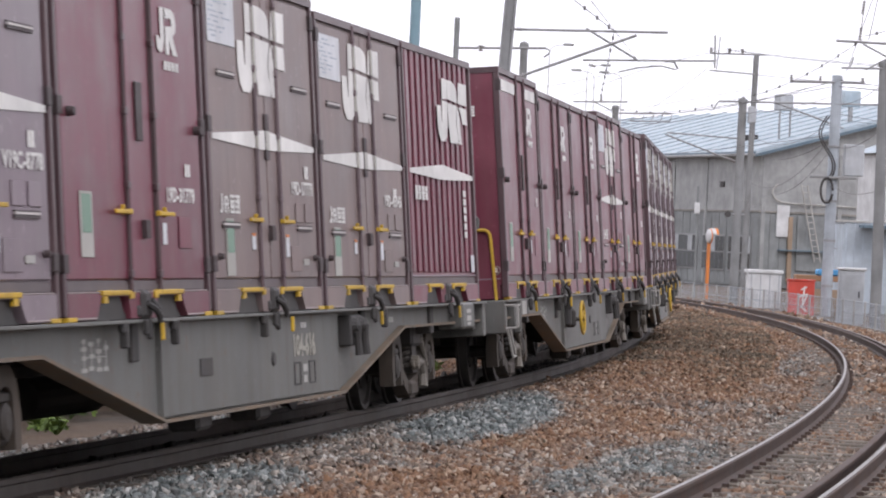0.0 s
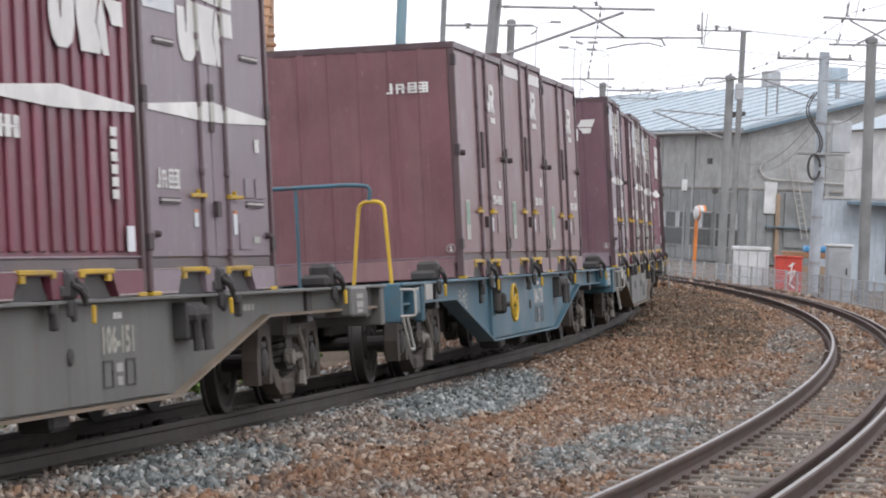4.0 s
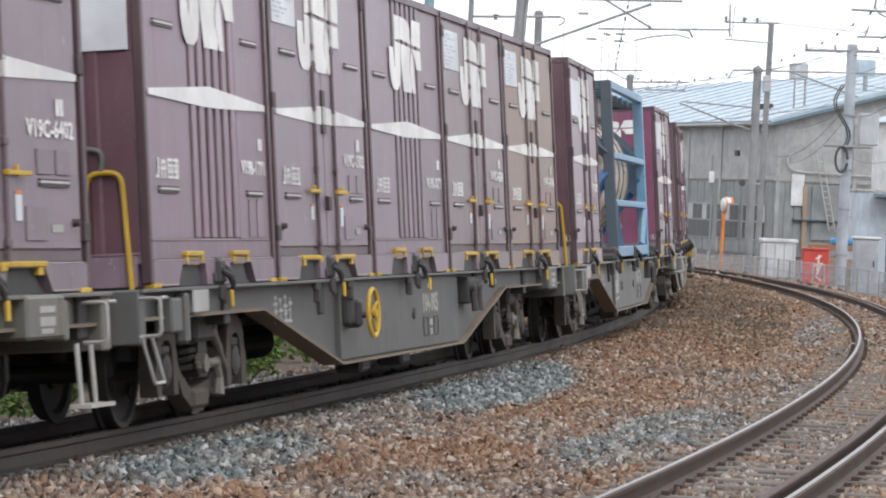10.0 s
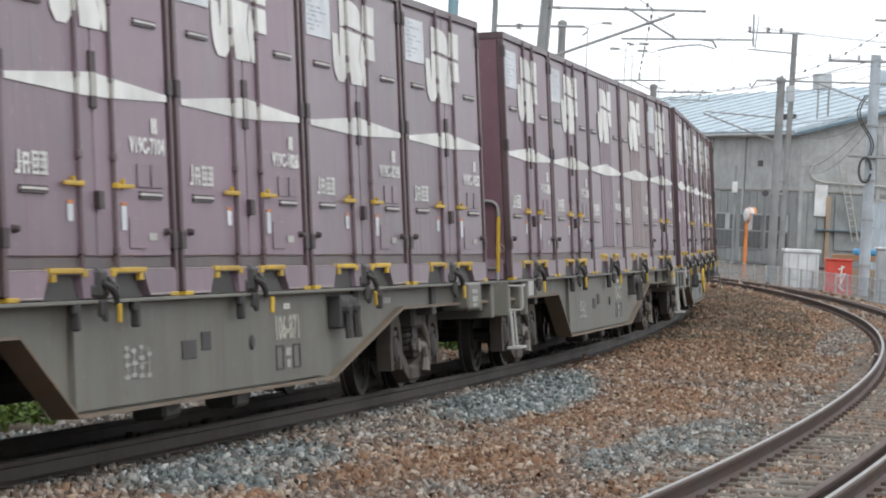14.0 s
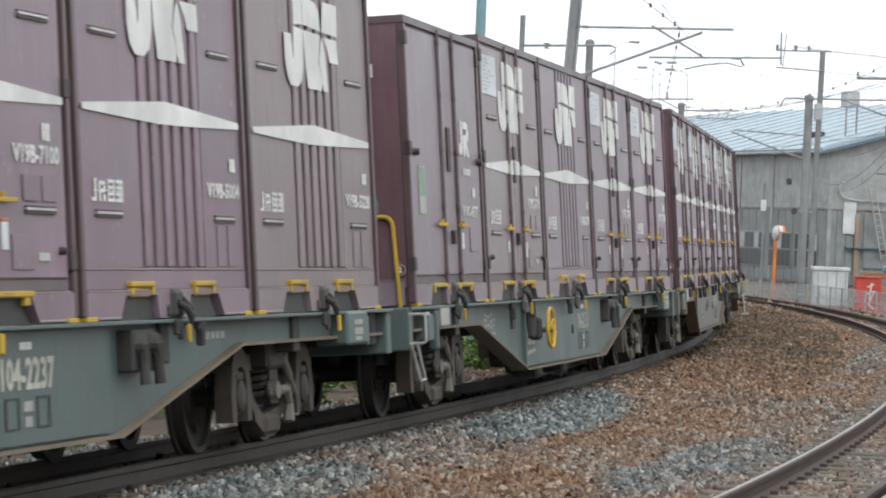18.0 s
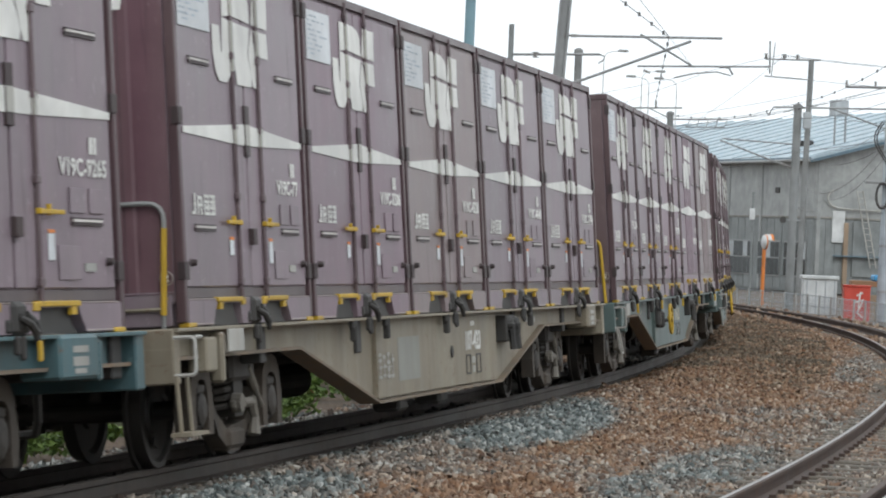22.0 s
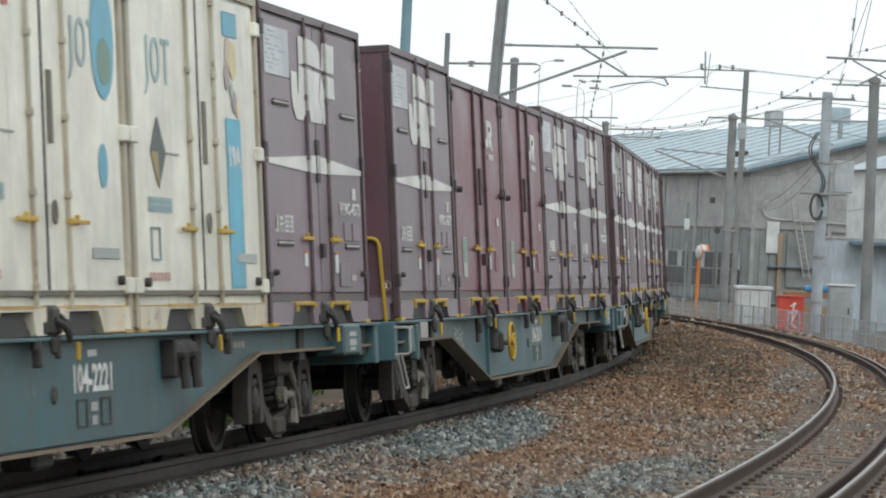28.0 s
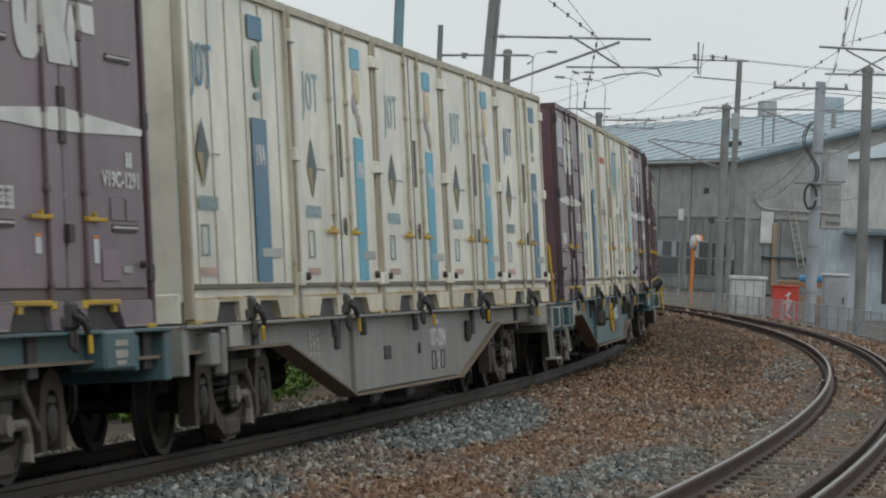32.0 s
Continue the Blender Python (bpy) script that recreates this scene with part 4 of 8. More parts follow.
def corr_container(h, mat, code="", end="logo", end_mat=None):
    """A steel box whose side has five pressed ribs in its middle."""
    key = mat.name
    c = thing("freight_container", "", "container")
    common_parts(c, h, mat, key, end_mat=end_mat, narrow=True)
    y = PANEL_Y - 0.012
    part("groove_panel", small_box("groove_panel", 0.345, 0.725, 0.33, h - 0.07, PANEL_Y - 0.002, PANEL_Y + 0.004, GROOVE, h), None, c)
    part("base_seam", small_box("base_seam", 0.03, 0.97, 0.312, 0.324, PANEL_Y - 0.020, PANEL_Y - 0.008, LIP, (h, "seam")), None, c)
    part("base_panel", small_box("base_panel", 0.02, 0.98, 0.186, 0.312, PANEL_Y - 0.014, PANEL_Y, mat, (h, key)), None, c)
    part("side_panel", small_box("side_panel", 0.02, 0.345, 0.324, h - 0.07, PANEL_Y - 0.01, PANEL_Y, mat, (h, key)), None, c)
    part("side_panel", small_box("side_panel", 0.725, 0.98, 0.324, h - 0.07, PANEL_Y - 0.01, PANEL_Y, mat, (h, key)), None, c)
    rib_parts(c, 0.345, 0.725, 6, 0.33, h - 0.05, mat, key, 0.52)
    for f0, f1 in ((0.10, 0.235), (0.79, 0.915)):
        for z in (0.695, 0.255):
            part("vent_hood", hood_mesh(f0, f1, z * h, y, SEAL, (h, "c")), None, c)
            part("vent_slit", slot_mesh(f0, f1, z * h, y - 0.002, (h, "c"), mat), None, c)
    part("stripe", stripe_mesh(PANEL_Y - 0.025, h), None, c)
    part("logo", logo_mesh(fx(0.30), fx(0.73), 0.655 * h, 0.925 * h, PANEL_Y - 0.025, ("sidec", h)), None, c)
    part("writing", glyph_mesh(fx(0.075), fx(0.25), 0.285 * h, 0.34 * h, y - 0.004, ("jrkc", h)), None, c)
    part("writing", bars_mesh(fx(0.90), fx(0.94), 0.385 * h, 0.42 * h, y - 0.004, 2, WHITE, ("markc", h)), None, c)
    if code:
        part("number", lettering(code, 0.15), None, c, m=pose(fx(0.855), y - 0.004, 0.33 * h) @ WIDE)
    for a, b in ((0.80, 0.85), (0.87, 0.92)):
        part("plate", small_box("plate", a, b, 0.13 * h, 0.24 * h, y - 0.005, y, mat, (h, key)), None, c)
    end_marks(c, h, end)
    return c


def jr_container(h, mat, code="", end="bars", white_top=False, low=False):
    """An older steel box: plain doors, a tall mark, a green sticker."""
    key = mat.name
    c = thing("freight_container", "", "container")
    common_parts(c, h, mat, key)
    y = PANEL_Y - 0.026
    part("door", door_leaf_mesh(0.03, 0.44, h, mat, key), None, c)
    part("door", door_leaf_mesh(0.615, 0.965, h, mat, key), None, c)
    part("door", door_leaf_mesh(0.45, 0.605, h, mat, key), None, c)
    for f in (0.42, 0.62):
        part("lock_rod", lock_rod_mesh(f, h, TRIM if mat is MAROON else ROD, "trim" if mat is MAROON else "rod"), None, c)
        part("lock_handle", handle_mesh(f, 0.285 * h, YELLOW, "y"), None, c, "yellow lock handle")
    part("latch_plate", small_box("latch_plate", 0.50, 0.54, 0.48 * h, 0.64 * h, PANEL_Y - 0.04, PANEL_Y - 0.02, SEAL, h), None, c)
    part("latch", small_box("latch", 0.52, 0.55, 0.215 * h, 0.265 * h, PANEL_Y - 0.06, PANEL_Y - 0.02, SEAL, h), None, c)
    for f, z in ((0.985, 0.12), (0.985, 0.52), (0.985, 0.9), (0.015, 0.12), (0.015, 0.52), (0.015, 0.9)):
        part("hinge", small_box("hinge", f - 0.018, f + 0.012, z * h, z * h + 0.12, -HY - 0.01, -HY + 0.04, SEAL, (h, "hinge")), None, c)
    for f in (0.07, 0.93):
        part("door_stop", once(("stop2", f), lambda: Geo().lathe(((-0.05, 0.03), (0, 0.035)), "y", 10, pose(fx(f), y, 0.535 * 2.5)).mesh("door_stop", SEAL)), None, c)
    # a tall mark of two plain strokes
    def mark():
        g = Geo()
        drop = 0.19 * h if low else 0.0
        a, z0, z1, yy = fx(0.67), 0.735 * h - drop, 0.865 * h - drop, y - 0.004
        for pts in (((a, z0 + 0.12), (a + 0.02, z0 + 0.03), (a + 0.09, z0), (a + 0.17, z0 + 0.02), (a + 0.215, z0 + 0.09), (a + 0.215, z1), (a + 0.115, z1), (a + 0.115, z0 + 0.11), (a + 0.09, z0 + 0.09), (a + 0.075, z0 + 0.12)),
                    ((a + 0.25, z0), (a + 0.35, z0), (a + 0.35, z0 + 0.1), (a + 0.44, z0), (a + 0.56, z0), (a + 0.45, z0 + 0.13), (a + 0.52, z0 + 0.17), (a + 0.54, z1 - 0.09), (a + 0.50, z1 - 0.02), (a + 0.42, z1), (a + 0.25, z1), (a + 0.25, z1 - 0.07), (a + 0.42, z1 - 0.07), (a + 0.43, z1 - 0.12), (a + 0.25, z1 - 0.13))):
            g.prism(pts, yy - 0.0015, yy + 0.0015)
        return g.mesh("logo", WHITE)
    part("logo", once(("jrmark", h, low), mark), None, c)
    part("writing", bars_mesh(fx(0.72), fx(0.83), (0.475 if low else 0.69) * h, (0.5 if low else 0.715) * h, y - 0.004, 4, WHITE, ("jrs", h, low)), None, c)
    part("writing", bars_mesh(fx(0.84), fx(0.885), 0.395 * h, 0.43 * h, y - 0.004, 2, WHITE, ("mark", h)), None, c)
    if code:
        part("number", lettering(code, 0.15), None, c, m=pose(fx(0.80), y - 0.004, 0.338 * h) @ WIDE)
    up = 0.155 if low else 0.0
    part("sticker", small_box("sticker", 0.118, 0.195, (0.162 + up) * h, (0.332 + up) * h, y - 0.004, y, STICKER, h), None, c, "white and green sticker")
    part("print", small_box("print", 0.13, 0.183, (0.225 + up) * h, (0.325 + up) * h, y - 0.006, y - 0.003, LOGO_GREEN, h), None, c)
    if white_top:
        for a, b in ((0.04, 0.40), (0.64, 0.95)):
            part("white_band", small_box("white_band", a, b, 0.90 * h, 0.95 * h, y - 0.004, y, WHITE, h), None, c)
    for f0, f1, z0, z1 in ((0.66, 0.69, 0.2, 0.26), (0.78, 0.87, 0.19, 0.28)):
        part("tag", small_box("tag", f0, f1, z0 * h, z1 * h, y - 0.005, y, PAPER if f0 < 0.7 else mat, (h, key)), None, c)
    end_marks(c, h, end)
    return c


def ribbed_container(h, mat, code="", end="bars"):
    """A steel box pressed into upright ribs all along its side."""
    key = mat.name
    c = thing("freight_container", "", "container")
    common_parts(c, h, mat, key)
    rib_parts(c, 0.03, 0.97, 12, 0.3, h - 0.05, mat, key, 0.5)
    part("bottom_seam", small_box("bottom_seam", 0.02, 0.98, 0.26, 0.275, PANEL_Y - 0.02, PANEL_Y, FADED, h), None, c)
    y = PANEL_Y - 0.037
    part("logo", logo_mesh(fx(0.46), fx(0.92), 0.645 * h, 0.90 * h, y, ("sider", h)), None, c)
    part("stripe", stripe_mesh(y, h), None, c)
    part("writing", bars_mesh(fx(0.10), fx(0.28), 0.40 * h, 0.455 * h, y, 4, WHITE, ("jrkr", h)), None, c)
    for i in range(6):
        part("writing", once(("vbar", i, h), lambda: Geo().box(fx(0.80), fx(0.84), y - 0.002, y + 0.001, 0.43 * h - i * 0.085, 0.455 * h - i * 0.085).mesh("writing", WHITE)), None, c)
    part("tag", small_box("tag", 0.88, 0.93, 0.12 * h, 0.19 * h, y - 0.003, y, PAPER, h), None, c)
    end_marks(c, h, end)
    return c


def disc(cx, cz, r, rz, y):
    return Geo().prism([(cx + r * math.cos(a), cz + rz * math.sin(a)) for a in [k * math.pi / 9 for k in range(18)]], y - 0.002, y)


def cream_container(h, doors=True, navy=False, red=False, globe=False, code=""):
    """A cream insulated box with coloured panels and a two-tone diamond."""
    c = thing("refrigerated_container", "", "container")
    common_parts(c, h, CREAM, "cream", CREAM_TRIM)
    y = PANEL_Y - (0.026 if doors else 0.014)
    blue = LOGO_NAVY if navy else LOGO_BLUE
    part("floor_strip", small_box("floor_strip", 0.03, 0.97, 0.247, 0.285, PANEL_Y - 0.03, PANEL_Y - 0.01, GREYSTRIP, h), None, c)
    if doors:
        part("door", door_leaf_mesh(0.03, 0.50, h, CREAM, "cream"), None, c)
        part("door", door_leaf_mesh(0.515, 0.965, h, CREAM, "cream"), None, c)
        part("door_gap", small_box("door_gap", 0.50, 0.513, 0.25, h - 0.09, PANEL_Y - 0.024, PANEL_Y - 0.004, SEAL, h), None, c)
        for f in (0.42, 0.62):
            part("lock_rod", lock_rod_mesh(f, h, CREAM_ROD, "creamrod"), None, c)
            part("lock_handle", handle_mesh(f, 0.28 * h, OCHRE, "o"), None, c, "ochre lock handle")
        for f in (0.985, 0.015):
            for z in (0.1, 0.5, 0.88):
                part("hinge", once(("chinge", f, z, h), lambda: Geo().cbox(fx(f) - 0.11, fx(f) + 0.05, -HY - 0.025, -HY + 0.03, z * h, z * h + 0.11, 0.008).mesh("hinge", CREAM)), None, c)
        for f, q in ((0.075, 0.13), (0.925, 0.135)):
            part("door_peg", once(("peg", f, h), lambda: Geo().lathe(((-0.045, 0.02), (-0.04, 0.034), (0.0, 0.034)), "y", 10, pose(fx(f), PANEL_Y - 0.02, q * h)).mesh("door_peg", SEAL)), None, c)
        part("latch_plate", small_box("latch_plate", 0.528, 0.552, 0.47 * h, 0.65 * h, PANEL_Y - 0.036, PANEL_Y - 0.02, GREYSTRIP, h), None, c)
        part("latch_ring", once(("cring", h), lambda: Geo().tube([(fx(0.53) + 0.035 * math.cos(a), PANEL_Y - 0.05, 0.30 * h + 0.07 * math.sin(a)) for a in [k * math.pi / 6 for k in range(12)]], 0.012, 5, True).mesh("latch_ring", GREYSTRIP)), None, c)
    else:
        for i in range(6):
            f = 0.1 + i * 0.16
            part("panel_joint", small_box("panel_joint", f - 0.003, f + 0.003, 0.29, h - 0.08, PANEL_Y - 0.008, PANEL_Y, CREAM_ROD, (h, "j")), None, c)
    f0, f1 = (0.715, 0.83) if doors else (0.62, 0.76)
    m = fx((f0 + f1) / 2)
    if not globe:
        part("colour_panel", small_box("colour_panel", f0, f1, 0.858 * h, 0.93 * h, y - 0.003, y, blue, (h, navy, doors)), None, c, "blue painted panel")
        part("colour_panel", small_box("colour_panel", f0, f1, 0.115 * h, 0.615 * h, y - 0.003, y, blue, (h, navy, doors)), None, c, "blue painted panel")
        part("number", lettering("19A", 0.22), None, c, m=pose(m, y - 0.005, 0.50 * h))
        if navy:
            # a green tree over its small trunk
            part("picture", once(("tree", h, doors), lambda: disc(m, 0.775 * h, 0.12, 0.17, y - 0.001).mesh("picture", LOGO_GREEN)), None, c, "green leafy picture")
            part("picture", once(("trunk", h, doors), lambda: disc(m, 0.685 * h, 0.10, 0.035, y - 0.001).mesh("picture", LOGO_GREY)), None, c)
        else:
            # a bunch of round fruit
            for n, (dx, dz, r, mt) in enumerate(((-0.06, 0.81, 0.10, FRUIT_PINK), (0.06, 0.79, 0.12, FRUIT_YELLOW), (-0.13, 0.735, 0.08, FRUIT_PLUM), (0.00, 0.70, 0.05, FRUIT_GREEN), (0.07, 0.665, 0.07, FRUIT_PLUM), (0.16, 0.645, 0.05, FRUIT_YELLOW))):
                part("fruit_picture", once(("fruit", n, h, doors), lambda: disc(m + dx, dz * h, r, r * 1.25, y - 0.0008 * n).mesh("fruit_picture", mt)), None, c)
    else:
        part("logo", once(("globe", h), lambda: disc(fx(0.87), 0.755 * h, 0.27, 0.40, y - 0.001).mesh("logo", LOGO_BLUE)), None, c, "sky blue disc")
        part("logo", once(("globe2", h), lambda: disc(fx(0.875), 0.70 * h, 0.16, 0.16, y - 0.003).mesh("logo", LOGO_GREEN)), None, c)
        part("sticker", once(("badge", h), lambda: disc(fx(0.85), 0.43 * h, 0.10, 0.15, y - 0.001).mesh("sticker", LOGO_BLUE)), None, c)
    d = 0.16 if not doors else 0.19
    def half(pts, mt):
        return lambda: flat_poly(pts, y - 0.003, mt, "diamond")
    z = 0.485 * h
    part("diamond", once(("dia", 1, h, doors), half(((fx(d) - 0.2, z), (fx(d) + 0.2, z), (fx(d), z + 0.255)), LOGO_DARK)), None, c)
    part("diamond", once(("dia", 2, h, doors), half(((fx(d), z), (fx(d), z - 0.255), (fx(d) + 0.2, z)), LOGO_DARK)), None, c)
    part("diamond", once(("dia", -1, h, doors), half(((fx(d) - 0.2, z), (fx(d), z - 0.255), (fx(d), z)), LOGO_GOLD)), None, c)
    part("writing", bars_mesh(fx(d) + 0.24, fx(d) + 0.56, z - 0.008, z + 0.008, y - 0.003, 9, FAINT, ("cr1", h, doors)), None, c)
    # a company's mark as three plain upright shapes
    def mark(a):
        g = Geo()
        z0, z1 = 0.675 * h, 0.80 * h
        g.prism(((a - 0.02, z0 - 0.10), (a + 0.05, z0 - 0.08), (a + 0.11, z0), (a + 0.11, z1), (a + 0.06, z1), (a + 0.06, z0), (a + 0.03, z0 - 0.05)), y - 0.002, y)
        ring = [(math.cos(w), math.sin(w)) for w in [k * math.pi / 8 for k in range(17)]]
        zc, n = (z0 + z1) / 2, 16
        g.prism([(a + 0.29 + 0.12 * q[0], zc + 0.165 * q[1]) for q in ring] + [(a + 0.29 + 0.07 * q[0], zc + 0.125 * q[1]) for q in ring[::-1]], y - 0.002, y)
        g.box(a + 0.54, a + 0.59, y - 0.002, y, z0, z1)
        g.box(a + 0.45, a + 0.68, y - 0.002, y, z1 - 0.04, z1)
        return g.mesh("logo", LOGO_NAVY if navy else MARKTEAL)
    spots = ([] if red else [fx(d) - 0.27]) + ([fx(0.66)] if globe else [])
    for a in spots:
        part("logo", once(("cmark", h, doors, navy, round(a, 2)), lambda: mark(a)), None, c)
    if red:
        part("writing", bars_mesh(fx(0.06), fx(0.34), 0.785 * h, 0.822 * h, y - 0.004, 7, LOGO_RED, ("red", h)), None, c)
    part("writing", bars_mesh(fx(0.11), fx(0.28), 0.322 * h, 0.362 * h, y - 0.003, 8, LOGO_GREY if navy else MARKTEAL, ("code", h, doors, navy)), None, c)
    part("writing", bars_mesh(fx(0.10), fx(0.25), 0.135 * h, 0.158 * h, y - 0.003, 6, STAMP, ("stamp", h, doors)), None, c)
    for a, b, z0, z1 in ((0.12, 0.127, 0.195, 0.275), (0.178, 0.185, 0.195, 0.275), (0.12, 0.185, 0.275, 0.28), (0.12, 0.185, 0.19, 0.195)):
        part("frame_mark", small_box("frame_mark", a, b, z0 * h, z1 * h, y - 0.003, y, LOGO_GREY, (h, doors)), None, c)
    part("tag", small_box("tag", f0 + 0.05, f1 + 0.10, 0.19 * h, 0.218 * h, y - 0.005, y, FAINT, (h, doors)), None, c)
    return c


def tank_container():
    """A cream tank in an open blue frame, twenty feet long."""
    L, W, H = 6.14, 2.44, 2.59
    x, y = L / 2, W / 2
    c = thing("tank_container", "cream cylindrical tank in a weathered bright blue steel frame", "container")
    shell = Geo()
    prof = [(-x + 0.25, 0.02), (-x + 0.27, 0.45), (-x + 0.36, 0.81), (-x + 0.5, 0.97), (-x + 0.62, 1.01), (x - 0.92, 1.01), (x - 0.78, 0.97), (x - 0.62, 0.81), (x - 0.52, 0.45), (x - 0.50, 0.02)]
    shell.lathe(prof, "x", 48, pose(0, 0, 1.32))
    part("tank", shell, TANKSHELL, c, smooth=True)
    for hx in (-x + 0.75, -0.9, 0.35, 1.15, x - 1.05):
        g = Geo().lathe(((-0.03, 1.01), (-0.03, 1.024), (0.03, 1.024), (0.03, 1.01)), "x", 48, pose(hx, 0, 1.32))
        part("hoop", g, FLANGE, c, "brown insulation band")
    for sx in (-1, 1):
        for sy in (-1, 1):
            g = Geo().cbox(sx * x - (0.14 if sx > 0 else 0), sx * x + (0.14 if sx < 0 else 0), sy * y - (0.16 if sy > 0 else 0), sy * y + (0.16 if sy < 0 else 0), 0, H, 0.012)
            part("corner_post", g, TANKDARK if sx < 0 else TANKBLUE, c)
            # braces from the middle of each post to the middle of the end rails
            part("end_brace", Geo().tube(((sx * (x - 0.07), sy * (y - 0.1), 1.25), (sx * (x - 0.07), sy * 0.12, 0.1)), 0.10, 4), TANKDEEP, c)
            part("end_brace", Geo().tube(((sx * (x - 0.07), sy * (y - 0.1), 1.55), (sx * (x - 0.07), sy * 0.12, 2.48)), 0.10, 4), TANKDARK, c)
            # short braces at the foot of each side
            part("side_brace", Geo().tube(((sx * (x - 0.1), sy * (y - 0.05), 0.85), (sx * (x - 1.0), sy * (y - 0.05), 0.2)), 0.06, 4), TANKBLUE, c)
        for z in (0.0, H - 0.14):
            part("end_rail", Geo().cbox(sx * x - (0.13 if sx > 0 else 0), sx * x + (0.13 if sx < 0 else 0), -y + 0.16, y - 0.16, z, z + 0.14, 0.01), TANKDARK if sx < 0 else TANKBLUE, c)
    for sy in (-1, 1):
        for z, t in ((0.04, 0.15), (0.775, 0.095), (1.465, 0.095), (H - 0.12, 0.12)):
            y0, y1 = sorted((sy * y, sy * (y - 0.1)))
            part("side_rail", Geo().cbox(-x + 0.14, x - 0.14, y0, y1, z, z + t, 0.01), TANKBLUE, c)
    part("walkway", Geo().cbox(-2.75, 2.75, -0.95, -0.35, 2.47, 2.52, 0.01), TANKDARK, c)
    for i in range(6):
        part("walkway_bearer", Geo().cbox(-2.5 + i, -2.42 + i, -1.1, -0.3, 2.36, 2.47, 0.01), TANKDARK, c)
    # wide gussets brace the front end's posts
    for sy in (-1, 1):
        part("end_plate", Geo().prism([(-sy * q, z) for q, z in ((-y + 0.14, 0.95), (-y + 0.14, 1.60), (-0.25, 2.43), (0.0, 2.43), (0.0, 2.05), (-0.75, 1.25))], x - 0.2, x - 0.14, "x"), TANKPLATE, c)
    for xx in (-2.05, 1.75):
        part("saddle", Geo().cbox(xx - 0.12, xx + 0.12, -0.6, 0.6, 0.1, 0.50, 0.02), TANKDARK, c)
    part("valve", Geo().lathe(((x - 0.5, 0.12), (x - 0.2, 0.12)), "x", 12, pose(0, -0.7, 0.5)), STEEL, c)
    part("trough", Geo().cbox(-1.9, 0.25, -0.92, -0.45, 2.10, 2.42, 0.02), TROUGH, c, "grimy brown spill trough")
    # writing on the tank, as bars that lie against its curve
    a = radians(22)
    def on_tank(xx, w, z, h2, mt, name):
        ang = math.asin((z - 1.32) / 1.016)
        part(name, Geo().box(-w / 2, w / 2, -0.004, 0.004, -h2 / 2, h2 / 2), mt, c, m=pose(xx, -1.016 * math.cos(ang), z) @ pose(0, 0, 0, math.degrees(-ang)))
    for i in range(5):
        on_tank(-1.0, 0.55 - 0.1 * (i % 3), 1.80 - i * 0.07, 0.028, LOGO_GREY, "writing")
        on_tank(1.6, 0.55 - 0.12 * (i % 2), 1.78 - i * 0.11, 0.03, LOGO_GREY, "writing")
    on_tank(0.4, 0.55, 1.86, 0.15, LOGO_BLUE, "logo")
    on_tank(0.5, 0.9, 1.45, 0.07, LOGO_GREY, "writing")
    on_tank(-0.45, 0.22, 1.33, 0.12, LOGO_DARK, "sticker")
    on_tank(1.7, 0.06, 1.25, 0.13, OCHRE, "tag")
    return c


# ---- flat wagons: x ahead, z 0 at the rail ----
DECK = 1.0


def side_frame_meshes(mat, ends=(-6.05, -3.2)):
    """The fish-bellied side: flanged sill, slanted plates, proud middle panel."""
    key = mat.name
    out = []
    for sg in (-1, 1):
        def sill():
            a, b = sorted((sg * 1.12, sg * 1.10))
            return Geo().prism(((-9.78, 0.80), (ends[0], 0.80), (ends[1], 0.28), (2.75, 0.28), (5.55, 0.80), (9.78, 0.80), (9.78, 0.985), (-9.78, 0.985)), a, b).mesh("side_sill", mat)

        def top():
            a, b = sorted((sg * 1.05, sg * 1.25))
            return Geo().cbox(-9.8, 9.8, a, b, 0.965, 0.99, 0.004).mesh("top_flange", mat)

        def flange():
            a, b = sorted((sg * 1.0, sg * 1.185))
            t = 0.024
            line = ((-9.78, 0.80), (ends[0], 0.80), (ends[1], 0.28), (2.75, 0.28), (5.55, 0.80), (9.78, 0.80))
            return Geo().prism(line + tuple((x, z - t) for x, z in line[::-1]), a, b).mesh("bottom_flange", mat if mat is BLUE else FLANGE)

        def panel():
            a, b = sorted((sg * 1.12, sg * 1.16))
            return Geo().prism(((ends[1] + 0.02, 0.30), (2.6, 0.30), (2.6, 0.96), (ends[1] + 0.02, 0.96)), a, b).mesh("side_panel", mat)
        for name, make in (("side_sill", sill), ("top_flange", top), ("bottom_flange", flange), ("side_panel", panel)):
            out.append((name, once((name, key, sg, ends), make)))
    return out


def wheelset_mesh():
    g = Geo()
    g.lathe(((-0.95, 0.07), (0.95, 0.07)), "y", 12)
    for s in (-1, 1):
        prof = ((0.50, 0.10), (0.50, 0.16), (0.53, 0.17), (0.53, 0.33), (0.49, 0.36), (0.49, 0.435), (0.517, 0.435), (0.525, 0.407), (0.615, 0.402), (0.615, 0.36), (0.585, 0.34), (0.575, 0.17), (0.60, 0.15), (0.60, 0.10))
        g.lathe([(s * a, r) for a, r in prof], "y", 40)
    for i in range(3):
        w = 2 * math.pi * i / 3
        g.box(-0.05, 0.05, -0.62, -0.6, 0.2, 0.26, Matrix.Rotation(w, 4, "Y"))
    return g.mesh("wheelset", TREAD)


